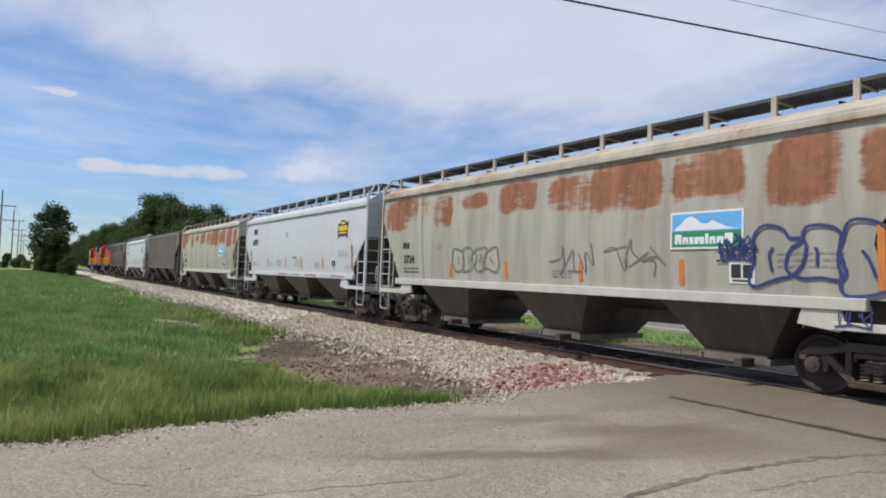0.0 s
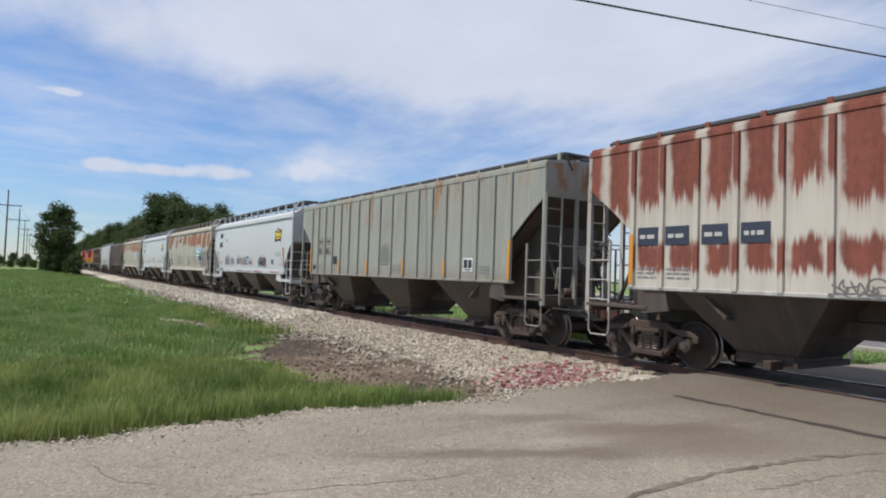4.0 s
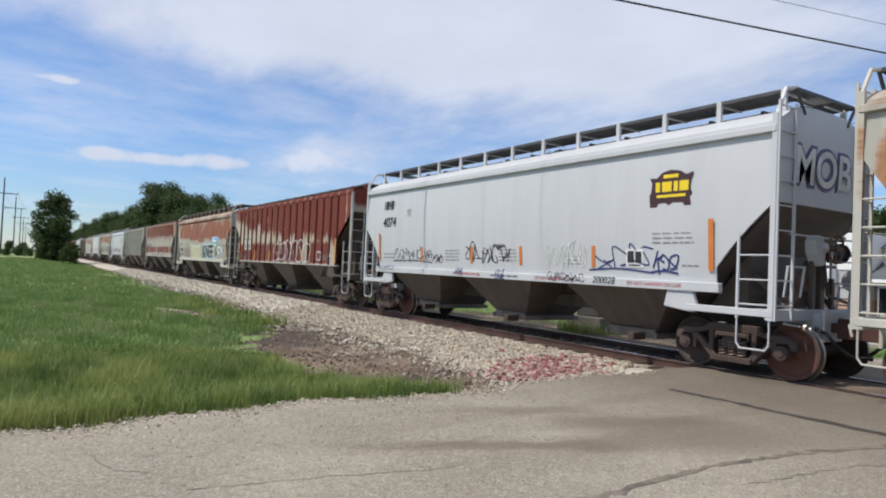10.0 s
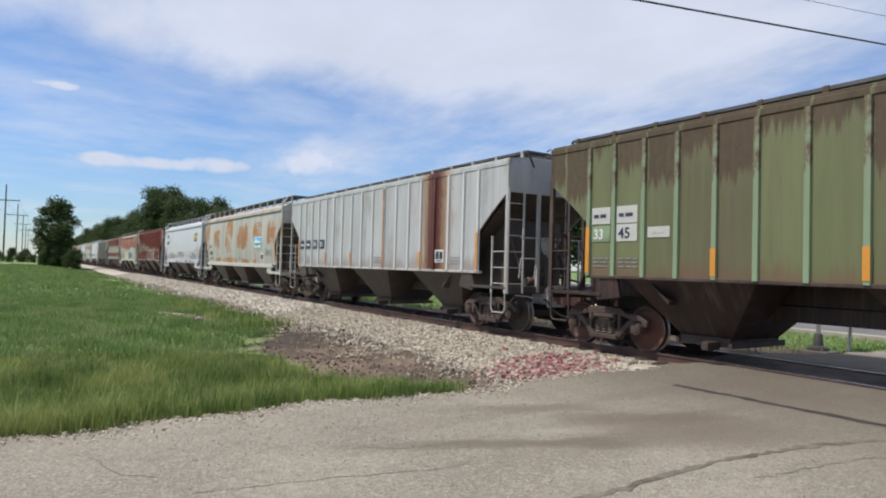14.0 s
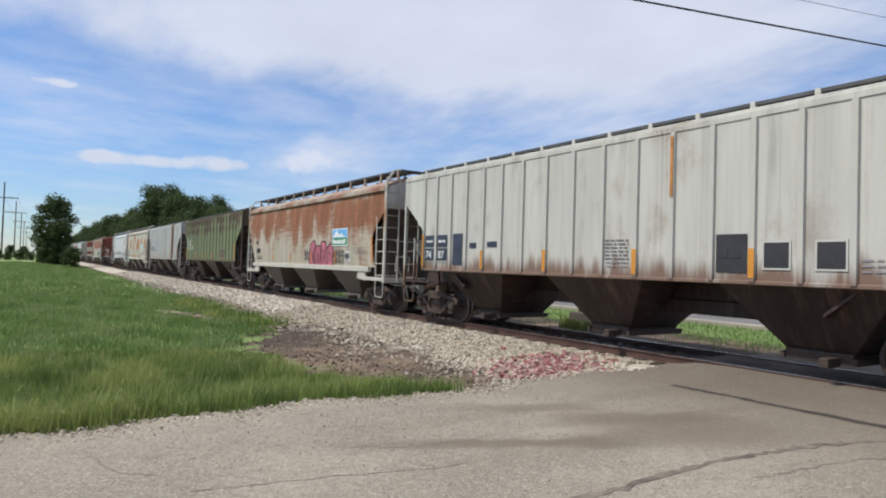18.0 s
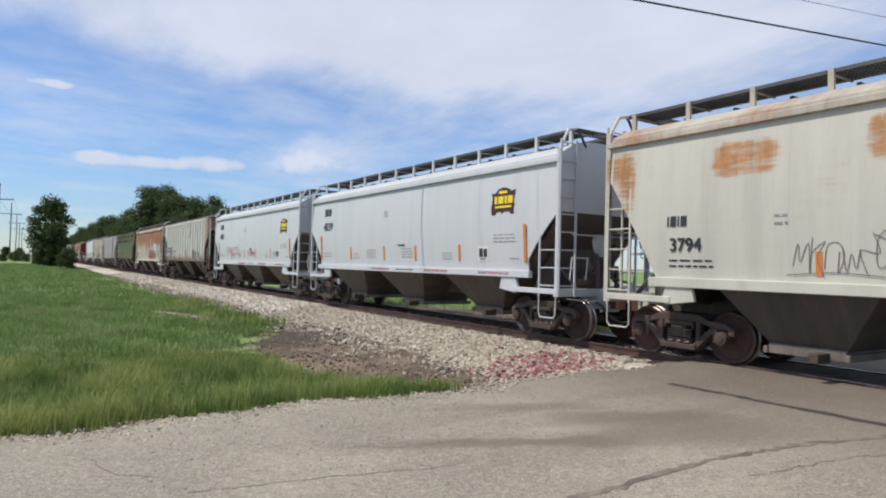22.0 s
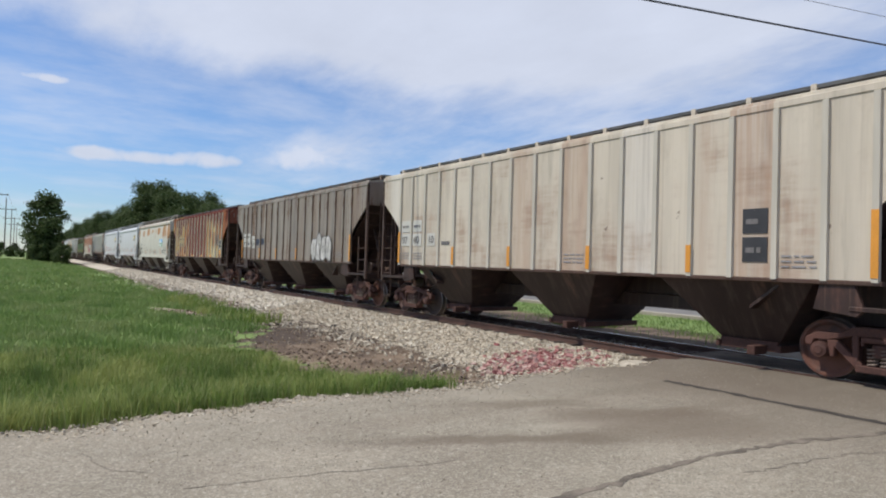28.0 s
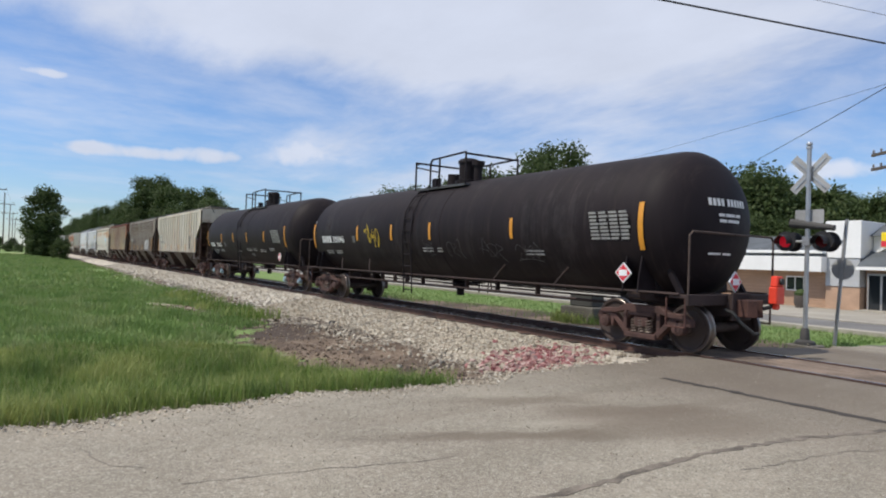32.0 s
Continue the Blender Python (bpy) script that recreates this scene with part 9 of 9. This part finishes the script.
for s, lens in ((1, RED_ON), (-1, RED_OFF)):
    for face in (-1, 1):
        hd = part("lamp_head", Geo().cyl((face * 0.04, s * 0.46, 2.72), (face * 0.20, s * 0.46, 2.72), 0.16, 0.17, 16).spin([(0.17, 0.0), (0.26, 0.0), (0.26, 0.012), (0.17, 0.012)], (face * 0.19, s * 0.46, 2.72), 0, 24), SIGNAL_BLACK, sig, "", None, 0, 40)
        part("lens", Geo().spin([(0.001, face * 0.035), (0.10, face * 0.028), (0.155, 0.0)], (face * 0.205, s * 0.46, 2.72), 0, 20), lens, hd, "lit red lamp" if lens is RED_ON else "dark red lamp", None, 0, 60)
        hood = Geo()
        for i in range(9):
            a, c = radians(-20 + 220 * i / 9), radians(-20 + 220 * (i + 1) / 9)
            q = [(face * 0.2, s * 0.46 + 0.175 * math.cos(a), 2.72 + 0.175 * math.sin(a)), (face * 0.2, s * 0.46 + 0.175 * math.cos(c), 2.72 + 0.175 * math.sin(c)),
                 (face * 0.46, s * 0.46 + 0.165 * math.cos(c), 2.70 + 0.165 * math.sin(c)), (face * 0.46, s * 0.46 + 0.165 * math.cos(a), 2.70 + 0.165 * math.sin(a))]
            hood.add(q, [(0, 1, 2, 3)])
        part("hood", hood, SIGNAL_BLACK, hd)
part("track_count_sign", Geo().box(0.07, 0.08, -0.36, 0.36, 3.20, 3.55), ALU_BACK, sig)
part("upper_arm", Geo().cyl((0, -0.66, 3.06), (0, 0.42, 3.20), 0.07, 0.13, 10), plain("worn_signal_grey", (0.05, 0.047, 0.044), 0.7, 0, 0.3, 6.0), sig)

sp = thing("sign_post", "leaning steel post with the grey back of a round sign", "sign", pose(6.6, 8.35, -0.34, 5.0, -2.0, 0))
part("post", Geo().box(-0.03, 0.03, -0.035, 0.035, 0, 3.35), GALV, sp)
part("sign_disc", Geo().cyl((0.04, 0, 2.05), (0.05, 0, 2.05), 0.28, 0.28, 24), ALU_BACK, sp)
part("sign_arm", Geo().box(-0.02, 0.02, -0.02, 0.5, 2.72, 2.80), GALV, sp)

cab = thing("relay_block", "weathered concrete block with a dark junction box", "concrete block", pose(4.9, 15.6, -0.38, 0, 0, 6))
part("block", Geo().box(-0.5, 0.5, -0.7, 0.7, 0, 0.55), plain("old_block_concrete", (0.115, 0.105, 0.088), 0.95, 0, 0.45, 3.0, bump=0.6), cab, "", None, 0.04)
part("junction_box", Geo().box(-0.3, 0.35, -0.5, 0.45, 0.55, 0.95), plain("junction_dark", (0.06, 0.06, 0.055), 0.7), cab, "", None, 0.03)

# ---------------------------------------------------------------- the shop beyond the street
BRICK = plain("tan_brick", (0.44, 0.29, 0.20), 0.9, 0, 0.15, 6.0)
FASCIA = plain("white_fascia", (0.80, 0.80, 0.78), 0.5, 0, 0.06, 3.0)
SHINGLE = plain("grey_roof", (0.085, 0.095, 0.105), 0.85, 0, 0.25, 5.0)
PANELG = plain("grey_panel", (0.42, 0.43, 0.44), 0.6, 0, 0.1, 3.0)
SHOPGLASS, gn, gl, gb = mat("shop_glass")
gb.inputs["Base Color"].default_value, gb.inputs["Roughness"].default_value = (0.02, 0.025, 0.03, 1), 0.04

shop = thing("shop", "low brick shop with white fascia and grey roof", "building", pose(23.5, 0, -0.25))
shop.scale = (1, 1, 0.87)
wall = part("wall", Geo().box(0, 12, 16.6, 25.5, 0, 2.15), BRICK, shop, "", None, 0.01)
# courses of brick on the wall that shows
brick = Geo().box(-0.012, 0.0, 0, 0.39, 0, 0.085).mesh("brick", BRICK)
for r in range(10):
    for c in range(22):
        part("brick", brick, None, wall, "", pose(0, 16.62 + c * 0.40 + (0.2 if r % 2 else 0), 0.02 + r * 0.21))
part("fascia", Geo().box(-0.9, 12, 16.5, 25.8, 2.15, 3.05), FASCIA, shop, "", None, 0.02)
part("soffit_line", Geo().box(-0.6, 11.8, 16.5, 25.6, 3.06, 3.22), SHINGLE, shop)
part("gutter", Geo().box(-0.8, 11.8, 16.5, 25.7, 3.24, 3.42), FASCIA, shop, "", None, 0.02)
part("roof", Geo().prism([(-0.7, 3.42), (12.0, 3.42), (9.0, 4.5), (3.0, 4.5)], 1, 16.7, 25.6), SHINGLE, shop)
win = part("window", Geo().box(-0.03, 0.05, 17.75, 18.75, 0.95, 1.85), FASCIA, shop)
part("pane", Geo().box(-0.036, -0.03, 17.82, 18.22, 1.02, 1.78), SHOPGLASS, win)
part("pane", Geo().box(-0.036, -0.03, 18.28, 18.68, 1.02, 1.78), SHOPGLASS, win)
part("tower", Geo().box(-0.4, 5, 14.9, 16.58, 3.0, 5.15), FASCIA, shop, "tall white panel of the shop front", None, 0.02)
part("tower_panel", Geo().box(-0.35, 5, 14.95, 16.56, 1.35, 2.99), PANELG, shop, "", None, 0.02)
part("tower_foot", Geo().box(-0.3, 5, 14.95, 16.56, 0, 1.34), BRICK, shop, "", None, 0.02)
front = part("front_wall", Geo().box(0.2, 12, 3.0, 14.9, 0, 2.5), BRICK, shop, "", None, 0.01)
part("awning", Geo().prism([(-0.9, 2.5), (0.6, 3.45), (12.0, 3.45), (12.0, 2.5)], 1, 2.6, 14.88), SHINGLE, shop, "grey sloping awning roof")
part("upper_wall", Geo().box(0.8, 11, 4.0, 14.85, 3.46, 4.3), FASCIA, shop)
part("upper_roof", Geo().prism([(0.4, 4.3), (11.4, 4.3), (9, 5.5), (3, 5.5)], 1, 3.6, 14.86), SHINGLE, shop)
part("awning_edge", Geo().box(-0.95, -0.7, 2.6, 14.88, 2.34, 2.52), FASCIA, shop)
part("rake_board", Geo().prism([(14.85, 3.3), (14.6, 3.3), (13.2, 4.3), (13.45, 4.3)], 0, 0.5, 0.75), FASCIA, shop)
door = part("shop_door", Geo().box(0.10, 0.2, 13.45, 14.80, 0, 2.15), plain("door_frame_grey", (0.55, 0.55, 0.55), 0.4, 0.6, 0.1), shop, "glazed shop door in a metal frame", None, 0.01)
part("pane", Geo().box(0.085, 0.10, 14.22, 14.72, 0.12, 2.05), SHOPGLASS, door)
part("pane", Geo().box(0.085, 0.10, 13.53, 14.12, 0.12, 2.05), SHOPGLASS, door)
for k_ in range(3):
    w_ = part("window", Geo().box(0.12, 0.2, 5.2 + k_ * 2.6, 7.4 + k_ * 2.6, 0.5, 2.2), FASCIA, shop)
    part("pane", Geo().box(0.105, 0.12, 5.3 + k_ * 2.6, 7.3 + k_ * 2.6, 0.6, 2.1), SHOPGLASS, w_)
part("step", Geo().box(-1.2, 0.1, 12.6, 14.8, 0, 0.12), CONCRETE, shop, "", None, 0.02)
sgn = part("shop_sign", Geo().box(-0.35, -0.10, 12.6, 14.05, 3.62, 4.45), plain("sign_yellow", (0.85, 0.62, 0.02), 0.4, 0, 0.05), shop, "yellow and red sign box", None, 0.02)
part("sign_red_band", Geo().box(-0.365, -0.35, 12.62, 14.03, 3.66, 3.98), PLACARD_RED, sgn)


def block_weeds(rs):
    a, r = rs.uniform(0, 6.28), rs.uniform(0.6, 1.2)
    return (4.9 + r * math.cos(a), 15.6 + r * math.sin(a), -0.38, 1.0)


grass_field("weeds", 900, block_weeds, (0.15, 0.5), (0.015, 0.04), BLADES, "weeds grown round the concrete block", 18)
pl = thing("planter", "brown barrel planter with low green plants", "planter", pose(21.9, 17.1, -0.23))
part("barrel", Geo().spin([(0.001, 0.0), (0.26, 0.0), (0.34, 0.30), (0.32, 0.62), (0.27, 0.62), (0.27, 0.5), (0.001, 0.5)], (0, 0, 0), 2, 16), POLE, pl, "", None, 0, 40)
part("plants", Geo().spin([(0.3, 0.6), (0.34, 0.75), (0.2, 0.9), (0.001, 0.95)], (0, 0, 0), 2, 9), LEAF, pl)


# ---------------------------------------------------------------- what moves
def motions():
    for car, s in MOVING:
        walk(car, [(0.0, pose(0, s, 0)), (16.0, pose(0, s + SPEED * 16.0, 0)), (32.0, pose(0, s + SPEED * 32.0, 0))])
    step = 2 / FPS
    turns = [(i * step, math.degrees(-SPEED * i * step / WHEEL_R)) for i in range(481)]
    for ax, y in AXLES:
        walk(ax, [(t, pose(0, y, WHEEL_R, a)) for t, a in turns])


motions()
